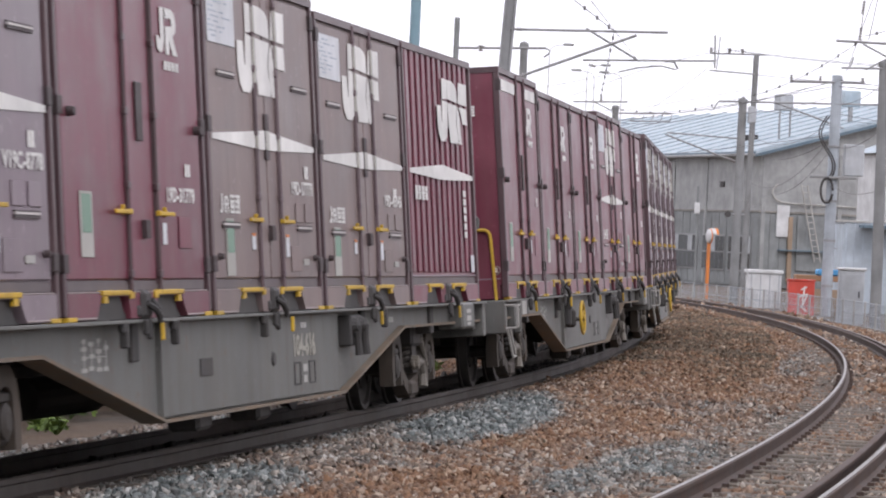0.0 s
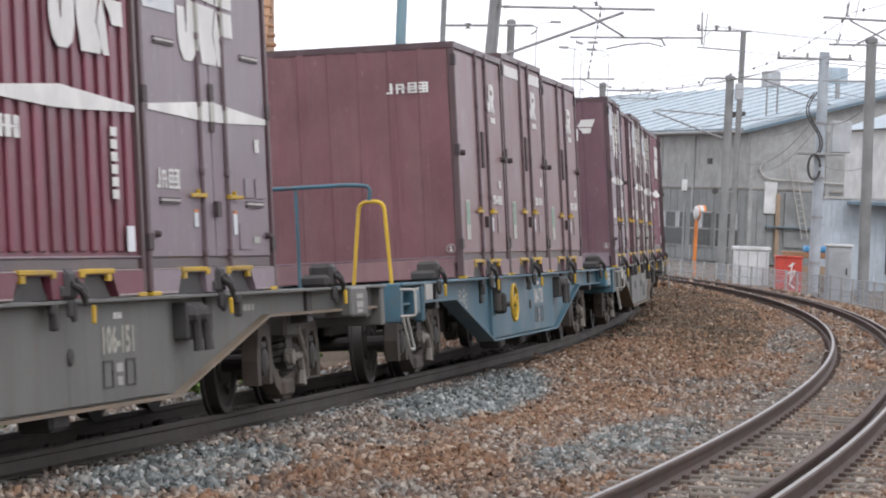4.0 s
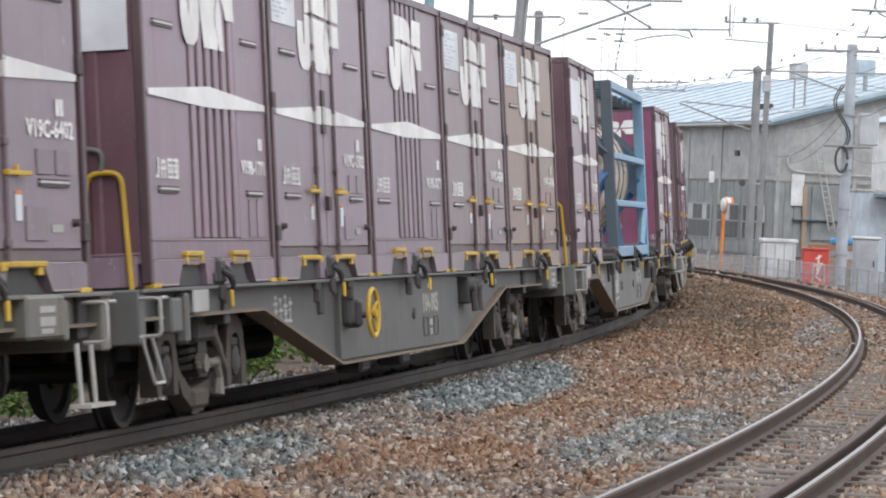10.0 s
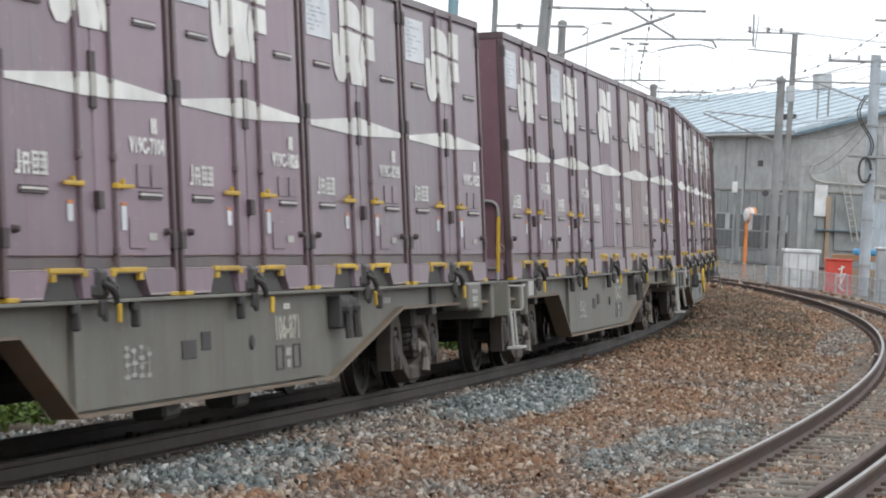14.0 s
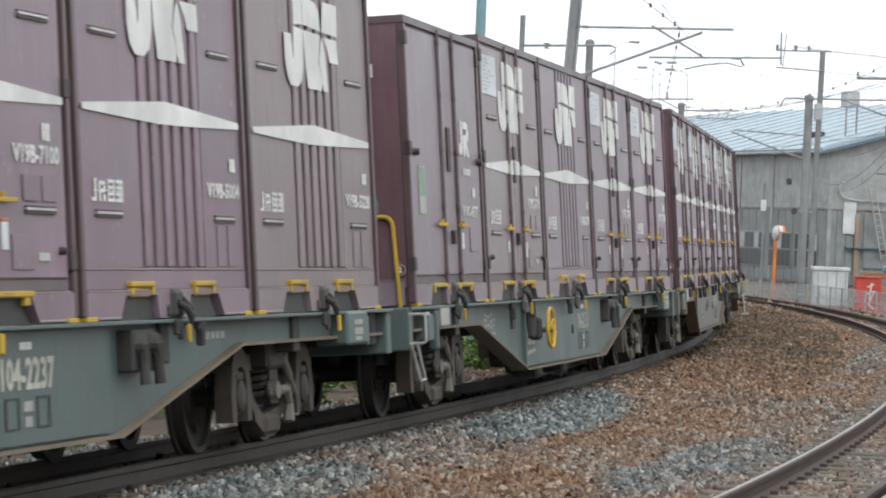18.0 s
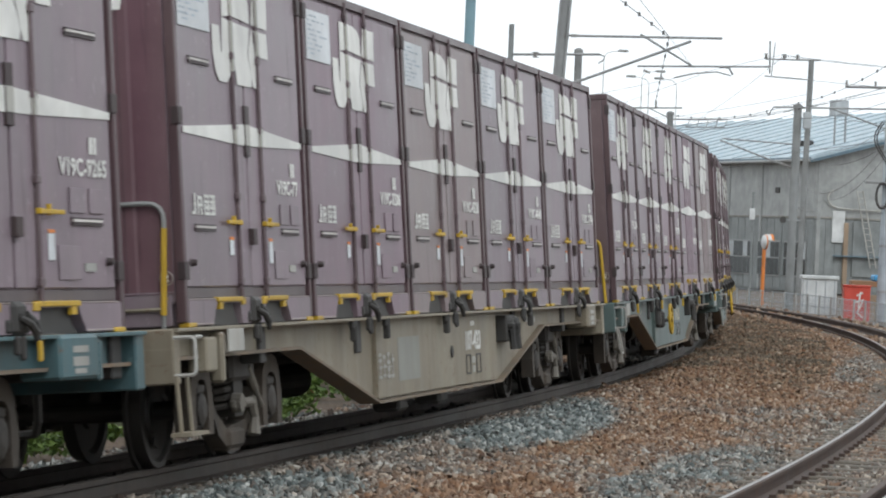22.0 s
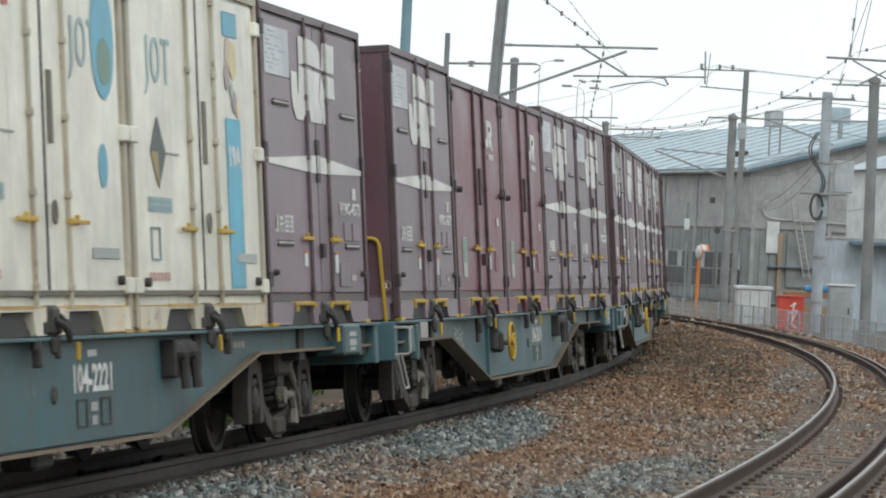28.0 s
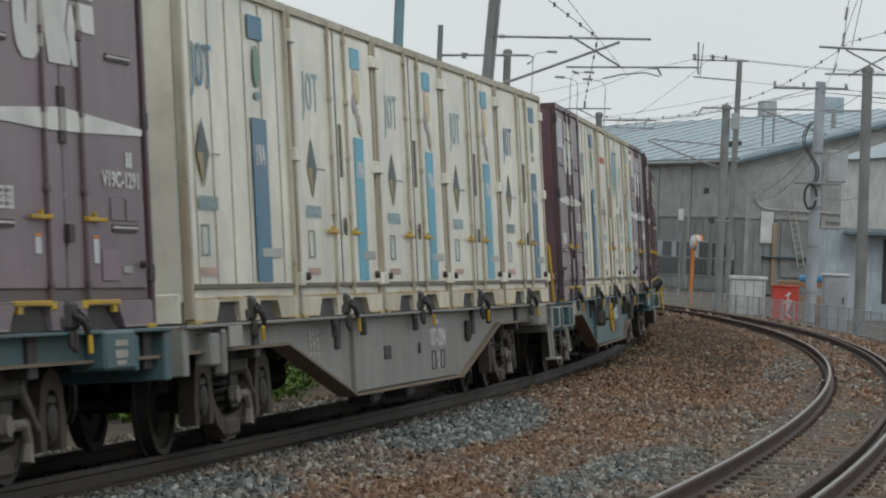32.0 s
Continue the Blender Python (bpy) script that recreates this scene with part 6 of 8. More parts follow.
NONE = None
TRAIN = (
    (-1, dict(mat=GREY, colour="grey"), (D(), D(), D(), D(), D())),
    (0, dict(mat=GREY, colour="dark grey", rail="yellow"), (J(white_top=True, h=H20), J(), J(), D(MAROON), J())),
    (1, dict(mat=GREY, colour="grey", number="104-616", hole=True, wheel=False, rail=""), (D(FADED, "V19C-8778", end="small_logo"), J(MAROON, "19D-31779"), D(TAN, "19D-17771"), D(TAN, "19D-45045", h=H19), C_(MAROON, end="bars"))),
    (2, dict(bare=(0, 4), mat=BLUE, colour="blue", number="104-1731"), (NONE, J(ROSE, "19D-45865", end="number"), J(ROSE, "20D-1814", white_top=True, h=H20), J(ROSE, "19D-51606"), NONE)),
    (3, dict(bare=(0, 4), mat=GREY, colour="grey", rail="hook", wheel=False, number="106-151"), (NONE, J(FADED, "V19B-3571"), C_(MAROON), D(FADED), NONE)),
    (4, dict(bare=(1, 2, 3), mat=GREY, colour="grey", number="104-2776", front_step=True, hole=True, wheel=False, logo=True, rail="yellow"), (D(LILAC, "V19C-2021", blank=True), NONE, tank_container, NONE, D(FADED, "19D-16264", blank=True, h=H19, end_mat=ENDPURPLE))),
    (5, dict(mat=SLATE, colour="slate grey", number="104-905"), (K(VIOLET, "V19B-1771", end="panel"), D(FADED, "V19C-1502"), K(FADED, "V19B-5077"), D(DUN, "V19C-4584"), D(SAND, "V19C-6046"))),
    (6, dict(ends=(-5.3, -4.2), mat=OLIVE, colour="olive grey", number="106-357", front_step=True, hole=True, wheel=False, alt_step=True, rail="hook"), (D(VIOLET, "V19C-2826"), D(FADED, "V19C-1304"), K(FADED, "V19B-1135"), K(DUN, "V19B-8208"), D(FADED, "V19C-6402"))),
    (7, dict(ends=(-5.3, -4.2), mat=OLIVE, colour="olive grey", hole=True, wheel=False, alt_step=True, rail="", rear_step=False, number="106-871"), (D(), D(VIOLET, "V19C-7104"), D(VIOLET, "V19C-1826"), D(FADED, "V19C-3298"), D(FADED, "V19C-1052"))),
    (8, dict(mat=SAGE, colour="sage green", number="104-2151", logo=True), (J(FADED, "V19C-4577", low=True), D(DUN, "V19C-5711"), K(FADED, "V19B-5701"), D(FADED, "V19C-5710"), D(VIOLET, "V19C-7086"))),
    (9, dict(mat=SAGE, colour="sage green", number="104-2237"), (D(FADED, "V19C-2084", end_mat=ENDBROWN), D(FADED, "V19B-2250", sheet=False), D(VIOLET, "V19B-7100", sheet=False), K(VIOLET, "V19B-5004"), K(DUN, "V19B-5228"))),
    (10, dict(mat=BEIGE, colour="beige grey", wheel=False, number="107-423", alt_step=True, rail="hook"), (D(FADED, "V19C-77"), D(VIOLET, "V19C-3206"), D(DUN, "V19C-4528"), D(FADED, "V19C-4648"), D(FADED, "V19C-3784"))),
    (11, dict(mat=TEAL, colour="teal", number="104-2191"), (D(FADED, "V19C-720", end_mat=ENDBROWN), K(FADED, "V19B-5996"), K(DUN, "V19B-5632", end="bars"), D(FADED, "V19B-8624", sheet=False), D(FADED, "V19C-9265"))),
    (12, dict(mat=TEAL, colour="teal", number="104-2610"), (D(FADED, "V19C-5677"), J(MAROON), J(MAROON), D(FADED), D(FADED, "V19C-2625"))),
    (13, dict(mat=TEAL, colour="teal", number="104-2221"), (D(FADED, "V19C-2327"), W(doors=False, navy=True), W(red=True, globe=True), W(), D(FADED, "V19C-4573"))),
    (14, dict(mat=LIGHTGREY, colour="light grey", number="107-1204", front_step=True, hole=True, wheel=False, alt_step=True, rail="", rear_step=False), (W(doors=False, navy=True), W(), W(), W(), W(navy=True))),
    (15, dict(bare=(0, 1, 2), mat=TEAL, colour="teal", wheel=False), (NONE, NONE, NONE, D(FADED, "V19C-3204"), D(FADED, "V19C-1291"))),
)
RIDERS, ROLLERS = [], []
SLOT = 3.8125
for index, kit, load in TRAIN:
    wagon, sets = flat_wagon(**kit)
    RIDERS.append((wagon, index, Matrix()))
    ROLLERS += [(ws, index, i) for i, ws in enumerate(sets)]
    for j, maker in enumerate(load):
        if maker is None:
            continue
        box = maker()
        names = [o.name.split(".")[0] for o in box.children]
        if "tank" not in names:
            hue = "cream" if box.name.startswith("refrig") else {"maroon_paint": "deep maroon", "faded_maroon_paint": "faded purple-maroon", "rosy_worn_maroon_paint": "rosy worn maroon", "faded_violet_maroon_paint": "faded violet-maroon", "chalky_pale_maroon_paint": "chalky pale maroon", "sun_bleached_brown_maroon_paint": "sun-bleached brown maroon", "faded_dun_maroon_paint": "faded dun-maroon", "dusty_tan_maroon_paint": "dusty brownish maroon"}[next(o for o in box.children if o.name.startswith("shell")).data.materials[0].name]
            if hue == "cream":
                lab = "cream insulated container with blue panels and rust-stained double doors" if "door" in names else "cream insulated container with smooth panelled side and blue stripe"
            elif "door" in names:
                lab = f"{hue} steel freight container with double doors and {'white stripe' if 'stripe' in names else 'green sticker'}"
            elif names.count("rib") > 6:
                lab = f"{hue} steel freight container with a fully ribbed side"
            else:
                lab = f"{hue} steel freight container with ribbed middle and white stripe"
            tagged(box, lab, group="containers on the freight train")
        RIDERS.append((box, index, pose((j - 2) * SLOT, 0, DECK)))


# ---- ground and tracks ----
def bed(s, u):
    """Height of the ballast top at s, u."""
    d2 = apart(s)
    pts = ((-60, -1.2), (-5.0, -0.75), (-3.2, -0.6), (-1.9, -0.42), (-1.25, -0.19 - 1.25 * math.tan(CANT1)), (1.3, -0.19 + 1.3 * math.tan(CANT1)), (2.3, -0.16), (3.2, -0.22), (d2 - 1.0, Z2 - 0.20), (d2 + 1.3, Z2 - 0.20), (d2 + 1.9, -0.35), (9.0, -0.4), (60, -0.4))
    for (u0, z0), (u1, z1) in zip(pts, pts[1:]):
        if u <= u1:
            return z0 + (z1 - z0) * max(0.0, (u - u0) / (u1 - u0)) + lift(s) * min(1.0, max(0.0, (2.8 - u) / 1.4))
    return pts[-1][1]


def ground_sheet():
    me = bpy.data.meshes.new("ground")
    us = [-400, -150, -60, -20, -8, -5, -4, -3.2, -2.6, -1.9, -1.25, -0.6, 0, 0.6, 1.3] + [1.3 + 0.2 * k for k in range(1, 38)] + [9.5, 12, 20, 60, 150, 400]
    ss = [-250, -120, -60, -30] + [-10 + 0.5 * k for k in range(330)] + [170, 200, 260, 340, 430]
    v, f = [], []
    for s in ss:
        for u in us:
            p = at(s, u, bed(s, u))
            if abs(u) < 9:
                p.z += 0.035 * noise.noise(p * 1.7) + 0.015 * noise.noise(p * 6)
            v.append(p)
    n = len(us)
    for i in range(len(ss) - 1):
        for j in range(n - 1):
            f.append((i * n + j, i * n + j + 1, (i + 1) * n + j + 1, (i + 1) * n + j))
    me.from_pydata(v, [], f)
    me.materials.append(EARTH)
    return tagged(new("ground", me), "brown earth and ballast fines between and beside the curved tracks", "ground", kind="structure")


ground_sheet()


def rail_line(u, second, name, polished=True, s0=-12, s1=150):
    """One rail: foot, web and head swept along the curve."""
    t = tagged(new(name), "rusty steel rail with a polished head" if polished else "rusty brown guard rail", "rail", kind="structure")
    side = ((-0.064, -0.153), (0.064, -0.153), (0.064, -0.142), (0.012, -0.125), (0.010, -0.05), (0.033, -0.038), (0.033, -0.008), (0.026, -0.001), (-0.026, -0.001), (-0.033, -0.008), (-0.033, -0.038), (-0.010, -0.05), (-0.012, -0.125), (-0.064, -0.142))
    n = len(side)
    ss = [s0 + 0.5 * k for k in range(int((s1 - s0) * 2) + 1)]
    v = [canted(s, u + a, b, second) for s in ss for a, b in side]
    f = [(i * n + j, i * n + (j + 1) % n, (i + 1) * n + (j + 1) % n, (i + 1) * n + j) for i in range(len(ss) - 1) for j in range(n)]
    g = Geo()
    g.v, g.f = [tuple(p) for p in v], f
    # the train's own rails take a darker steel and a duller head
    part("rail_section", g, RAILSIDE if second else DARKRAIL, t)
    if polished:
        top = Geo()
        v = [canted(s, u + a, b, second) for s in ss for a, b in ((-0.020, -0.0005), (0.014, -0.0005), (0.014, 0.0012), (-0.020, 0.0012))]
        top.v = [tuple(p) for p in v]
        top.f = [(i * 4 + j, i * 4 + (j + 1) % 4, (i + 1) * 4 + (j + 1) % 4, (i + 1) * 4 + j) for i in range(len(ss) - 1) for j in range(4)]
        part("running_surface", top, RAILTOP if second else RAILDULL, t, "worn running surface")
    return t


rail_line(-GAUGE_HALF, False, "rail_1")
rail_line(GAUGE_HALF, False, "rail_2")
rail_line(-GAUGE_HALF, True, "rail_3")
rail_line(GAUGE_HALF, True, "rail_4")
rail_line(GAUGE_HALF - 0.17, True, "guard_rail", False)


def stones(name, label, areas, seed):
    """Loose ballast: many small angular stones laid over stretches of the bed."""
    rng = np.random.default_rng(seed)
    base = np.array([(x, y, z) for x in (-1, 1) for y in (-1, 1) for z in (-1, 1)], float)
    quads = np.array(((0, 1, 3, 2), (4, 6, 7, 5), (0, 4, 5, 1), (2, 3, 7, 6), (0, 2, 6, 4), (1, 5, 7, 3)))
    allv, tones = [], []
    for s0, s1, u0, u1, density, size, tone in areas:
        count = int((s1 - s0) * (u1 - u0) * density)
        for s, u in zip(rng.uniform(s0, s1, count), rng.uniform(u0, u1, count)):
            d2 = apart(s)
            if any(abs(u - q) < 0.11 for q in (-GAUGE_HALF, GAUGE_HALF, d2 - GAUGE_HALF, d2 + GAUGE_HALF, d2 + GAUGE_HALF - 0.17)):
                continue
            # sleeper tops stay bare
            if abs(u - d2) < 0.98 and abs((s - 19.69) % 0.62 - 0.31) < 0.115 and rng.random() < 0.88:
                continue
            p = at(s, u, bed(s, u))
            w = 0.7 * noise.noise(Vector((s * 0.30, u * 0.9, seed))) + 0.6 * noise.noise(Vector((s * 1.1, u * 1.5, 7.0)))
            r = size * rng.uniform(0.55, 1.25)
            q = base * (np.array([rng.uniform(0.7, 1.4), rng.uniform(0.5, 0.95), rng.uniform(0.3, 0.65)]) * r * 0.5) + rng.normal(0, 0.20 * r, (8, 3))
            a, b, c = rng.uniform(0, 6.28, 3)
            rot = np.array(Euler((a * 0.25, b * 0.25, c)).to_matrix())
            z = p.z + 0.035 * noise.noise(p * 1.7) + rng.uniform(-0.1, 0.45) * r
            allv.append(q @ rot.T + np.array((p.x, p.y, z)))
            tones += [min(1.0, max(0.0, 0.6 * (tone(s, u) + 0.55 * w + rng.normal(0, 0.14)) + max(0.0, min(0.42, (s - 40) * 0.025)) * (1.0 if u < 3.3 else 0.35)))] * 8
    k = len(allv)
    v = np.concatenate(allv)
    f = (quads[None] + 8 * np.arange(k)[:, None, None]).reshape(-1, 4)
    me = bpy.data.meshes.new(name)
    me.vertices.add(len(v))
    me.vertices.foreach_set("co", v.ravel())
    me.loops.add(f.size)
    me.loops.foreach_set("vertex_index", f.ravel().astype(np.int32))
    me.polygons.add(len(f))
    me.polygons.foreach_set("loop_start", np.arange(0, f.size, 4, dtype=np.int32))
    me.update(calc_edges=True)
    me.validate()
    layer = me.attributes.new("tone", "FLOAT", "POINT")
    layer.data.foreach_set("value", tones)
    me.materials.append(STONE)
    return tagged(new(name, me), label, "gravel", kind="stuff")


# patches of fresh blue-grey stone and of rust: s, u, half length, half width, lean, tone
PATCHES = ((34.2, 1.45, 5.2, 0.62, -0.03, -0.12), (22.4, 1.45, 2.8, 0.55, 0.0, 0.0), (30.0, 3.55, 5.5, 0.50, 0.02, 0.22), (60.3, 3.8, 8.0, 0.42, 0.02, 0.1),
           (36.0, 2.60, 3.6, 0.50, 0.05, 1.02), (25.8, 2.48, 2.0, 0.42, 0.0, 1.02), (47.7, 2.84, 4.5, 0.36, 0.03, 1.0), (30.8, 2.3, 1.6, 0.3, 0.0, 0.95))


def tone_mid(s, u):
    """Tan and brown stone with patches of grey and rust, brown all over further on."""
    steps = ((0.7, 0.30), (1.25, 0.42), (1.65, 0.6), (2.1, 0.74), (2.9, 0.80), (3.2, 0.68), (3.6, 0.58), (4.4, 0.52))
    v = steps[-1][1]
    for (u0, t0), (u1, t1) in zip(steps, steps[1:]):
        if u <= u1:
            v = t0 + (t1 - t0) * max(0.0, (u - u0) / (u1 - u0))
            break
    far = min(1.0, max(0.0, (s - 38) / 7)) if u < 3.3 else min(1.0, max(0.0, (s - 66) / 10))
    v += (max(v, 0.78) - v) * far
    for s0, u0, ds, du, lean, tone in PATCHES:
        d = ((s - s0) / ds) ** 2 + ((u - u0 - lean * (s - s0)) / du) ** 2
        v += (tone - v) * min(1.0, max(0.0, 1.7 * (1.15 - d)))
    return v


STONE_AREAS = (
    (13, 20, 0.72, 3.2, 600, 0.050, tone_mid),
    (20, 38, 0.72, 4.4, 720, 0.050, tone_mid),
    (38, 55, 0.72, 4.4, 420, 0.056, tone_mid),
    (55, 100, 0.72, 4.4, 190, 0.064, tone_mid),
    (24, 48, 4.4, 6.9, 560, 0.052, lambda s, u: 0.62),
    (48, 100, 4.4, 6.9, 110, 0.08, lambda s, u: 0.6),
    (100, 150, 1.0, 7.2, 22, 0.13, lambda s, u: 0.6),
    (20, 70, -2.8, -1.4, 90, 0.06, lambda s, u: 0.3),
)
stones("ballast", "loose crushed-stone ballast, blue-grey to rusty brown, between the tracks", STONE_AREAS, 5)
stones("oily_ballast", "ballast between the rails, darkened by colour for the train's shade", ((15, 90, -1.4, 0.45, 110, 0.06, lambda s, u: 0.3),), 9).data.materials[0] = SHADEBED


# a dark sheet over the bed, coloured like the train's shade
def shaded_bed():
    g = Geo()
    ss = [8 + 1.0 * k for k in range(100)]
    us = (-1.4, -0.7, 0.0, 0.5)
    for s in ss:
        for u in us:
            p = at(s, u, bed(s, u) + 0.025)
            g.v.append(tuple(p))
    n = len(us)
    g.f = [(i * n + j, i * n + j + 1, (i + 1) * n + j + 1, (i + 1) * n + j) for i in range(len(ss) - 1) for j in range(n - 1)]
    tagged(new("track_bed", g.mesh("track_bed", SHADEBED)), "bed under the train, its shade put into the dark colour", "track bed", kind="structure")


shaded_bed()


def blocking_wall():
    """An added wall of concrete panels inside the curve, to keep low light off the underframes."""
    t = tagged(new("wall_inside"), "weathered concrete panel wall added behind the train to block light", "wall", kind="structure")
    me = once("wpanel", lambda: Geo().cbox(-0.98, 0.98, -0.05, 0.05, -0.3, 2.1, 0.01).mesh("wall_panel", CONCRETE))
    me2 = once("wpost", lambda: Geo().cbox(-0.09, 0.09, -0.09, 0.09, -0.3, 2.2, 0.01).mesh("wall_post", CONCRETE))
    for k in range(48):
        s = 6 + 2.0 * k
        p, q = at(s, -5.6, -0.75), at(s + 1.0, -5.6, -0.75)
        part("wall_post", me2, None, t, m=pose(p.x, p.y, p.z, 0, 0, facing(s)))
        part("wall_panel", me, None, t, m=pose(q.x, q.y, q.z, 0, 0, facing(s + 1.0)))


blocking_wall()


def sleeper_rows():
    for second, s0, s1, label in ((True, 20, 130, "weathered sleepers half sunk in ballast"), (False, 12, 90, "dark sleepers under the train")):
        t = tagged(new("sleepers"), label, "sleeper", kind="structure")
        me = once(("sleeper", second), lambda: Geo().cbox(-0.11, 0.11, -1.0, 1.0, -0.12, 0.0, 0.015).mesh("sleeper", SLEEPER))
        for k in range(int((s1 - s0) / 0.62)):
            s = s0 + 0.62 * k
            p = canted(s, 0, -0.150 if second else -0.150, second)
            c = CANT2 if second else CANT1
            part("sleeper", me, None, t, m=pose(p.x, p.y, p.z, 0, 0, facing(s)) @ pose(0, 0, 0, -math.degrees(c)))
    g = Geo()
    for k in range(int(110 / 0.62)):
        s = 20 + 0.62 * k
        for u in (-GAUGE_HALF, GAUGE_HALF):
            for d in (-0.1, 0.1):
                p = canted(s, u + d, -0.13, True)
                g.box(-0.03, 0.03, -0.03, 0.03, -0.02, 0.012, pose(p.x, p.y, p.z, 0, 0, facing(s)))
    tagged(new("rail_clips", g.mesh("rail_clips", RAILSIDE)), "rusty rail fastening clips along the track", "rail clip", kind="stuff")


def leaves(g, rng, centre, radius, count, size, flat=0.8):
    for i in range(count):
        d = Vector((rng.gauss(0, 1), rng.gauss(0, 1), abs(rng.gauss(0, 1)) * flat)).normalized() * radius * rng.uniform(0.45, 1.0)
        p = Vector(centre) + d
        m = pose(p.x, p.y, p.z, rng.uniform(-70, 70), rng.uniform(-70, 70), rng.uniform(0, 360))
        k = size * rng.uniform(0.6, 1.3)
        g.add([m @ Vector(q) for q in ((0, -k, 0), (0.45 * k, 0, 0.1 * k), (0, k, 0), (-0.45 * k, 0, 0.1 * k))], ((0, 1, 2), (0, 2, 3)))


def weeds():
    rng = random.Random(4)
    for i in range(34):
        s, u = rng.uniform(20, 75), rng.uniform(-4.6, -2.5)
        p = at(s, u, bed(s, u))
        r = rng.uniform(0.18, 0.5)
        t = thing("roadside_shrub", "low bright green shrub growing beside the track bed", "plant", "plants beside the track")
        g = Geo()
        for k in range(4):
            leaves(g, rng, (p.x + rng.uniform(-r, r) * 0.6, p.y + rng.uniform(-r, r) * 0.6, p.z + r * 0.2), r * 0.7, 60, 0.06)
        part("foliage", g, LEAF, t)
        st = Geo()
        for k in range(5):
            st.tube(((p.x, p.y, p.z - 0.03), (p.x + rng.uniform(-r, r) * 0.5, p.y + rng.uniform(-r, r) * 0.5, p.z + r * 0.6)), 0.012, 4)
        part("stem", st, LEAF, t)
        if i % 5 == 0:
            fl = Geo()
            leaves(fl, rng, (p.x, p.y, p.z + r * 0.4), r * 0.7, 40, 0.04)
            part("blossom", fl, FLOWER, t)


weeds()


def hedge():
    """Unkempt growth along the inside of the line, in clumps of uneven height."""
    rng = random.Random(11)
    g = Geo()
    for k in range(150):
        s = rng.uniform(14, 95)
        u = rng.uniform(-5.5, -4.7)
        r = rng.uniform(0.25, 0.6)
        p = at(s, u, bed(s, u))
        for z in (0.1, 0.55, 0.9)[:rng.choice((1, 2, 3))]:
            leaves(g, rng, (p.x, p.y, p.z + z), r, 45, 0.085, 0.9)
    tagged(new("hedge", g.mesh("hedge", LEAF)), "unkempt green growth along the inside of the line", "hedge", kind="stuff")


hedge()


# ---- poles, brackets and wires ----
def pole(name, label, x, y, z0, z1, r, mat, lean=(0, 0), square=False, cap=True):
    t = thing(name, label, "pole")
    if square:
        part("web", Geo().cbox(-r * 0.6, r * 0.6, -0.02, 0.02, z0, z1, 0.005), mat, t, m=pose(x, y, 0, lean[0], lean[1]))
        for d in (-r, r):
            part("flange", Geo().cbox(d * 0.8 - 0.03, d * 0.8 + 0.03, -0.12, 0.12, z0, z1, 0.006), mat, t, m=pose(x, y, 0, lean[0], lean[1]))
    else:
        part("shaft", Geo().tube(((0, 0, z0), (0, 0, (z0 + z1) / 2), (0, 0, z1)), (r * 1.12, r * 1.05, r), 16), mat, t, m=pose(x, y, 0, lean[0], lean[1]))
        if cap:
            part("cap", Geo().lathe(((z1 - 0.02, r * 1.25), (z1 + 0.1, r * 1.2), (z1 + 0.16, r * 0.4)), "z", 14), mat, t, m=pose(x, y, 0, lean[0], lean[1]))
    return t


def bar(t, name, a, b, r, mat=None, n=6):
    return part(name, Geo().tube((a, b), r, n), mat or GALV, t)


def insulator(t, a, b, r=0.055):
    """A string of ribbed discs between two points."""
    a, b = Vector(a), Vector(b)
    prof = []
    L = (b - a).length
    n = max(3, int(L / 0.07))
    for i in range(n):
        z = L * i / n
        prof += [(z, r * 0.4), (z + 0.01, r), (z + L / n * 0.45, r * 0.85), (z + L / n * 0.5, r * 0.4)]
    m = Matrix.Translation(a) @ (b - a).to_track_quat("Z", "Y").to_matrix().to_4x4()
    part("insulator", Geo().lathe(prof, "z", 10, m), CERAMIC, t)


def wire(t, pts, r=0.007, sag=0.0, n=14):
    a = [Vector(p) for p in pts]
    out = []
    for p, q in zip(a, a[1:]):
        for i in range(n):
            w = i / n
            c = p.lerp(q, w)
            c.z -= sag * 4 * w * (1 - w)
            out.append(c)
    out.append(a[-1])
    return part("wire", Geo().tube(out, r, 5), WIRE, t)


# the bracket pole that stands inside the curve behind the train
t = pole("catenary_pole", "grey latticed steel catenary pole with a bracket arm over the track", 1.02, 85.0, -0.6, 9.4, 0.15, GALV, (0, 3.0), square=True)
bar(t, "bracket_tube", (1.62, 85, 6.88), (5.30, 85, 6.96), 0.035)
insulator(t, (1.42, 85, 6.88), (1.75, 85, 6.885), 0.06)
bar(t, "bracket_strut", (1.35, 85, 5.58), (4.54, 85, 6.86), 0.04)
insulator(t, (1.45, 85, 5.62), (1.85, 85, 5.78), 0.07)
bar(t, "bracket_brace", (3.29, 85, 6.98), (4.56, 85, 6.27), 0.03)
bar(t, "steady_tube", (3.25, 85.1, 6.20), (6.5, 85.1, 6.32), 0.028)
insulator(t, (3.4, 85.1, 6.1), (3.6, 85.1, 6.05), 0.05)
part("pull_off_arm", Geo().tube(((5.25, 85.1, 6.27), (5.5, 85.1, 6.25), (5.6, 85.1, 6.08)), 0.03, 6), GALV, t)
part("pull_off_arm", Geo().tube(((4.15, 85.1, 5.95), (4.6, 85.1, 6.07), (5.2, 85.1, 6.14), (5.55, 85.1, 6.06)), 0.02, 6), GALV, t)
bar(t, "hanger", (6.5, 85.1, 6.15), (6.48, 85.1, 6.95), 0.025)

t = pole("signal_post", "blue-grey painted steel post with a small crosspiece", -0.80, 75.0, -0.6, 7.35, 0.11, POSTBLUE, cap=False)
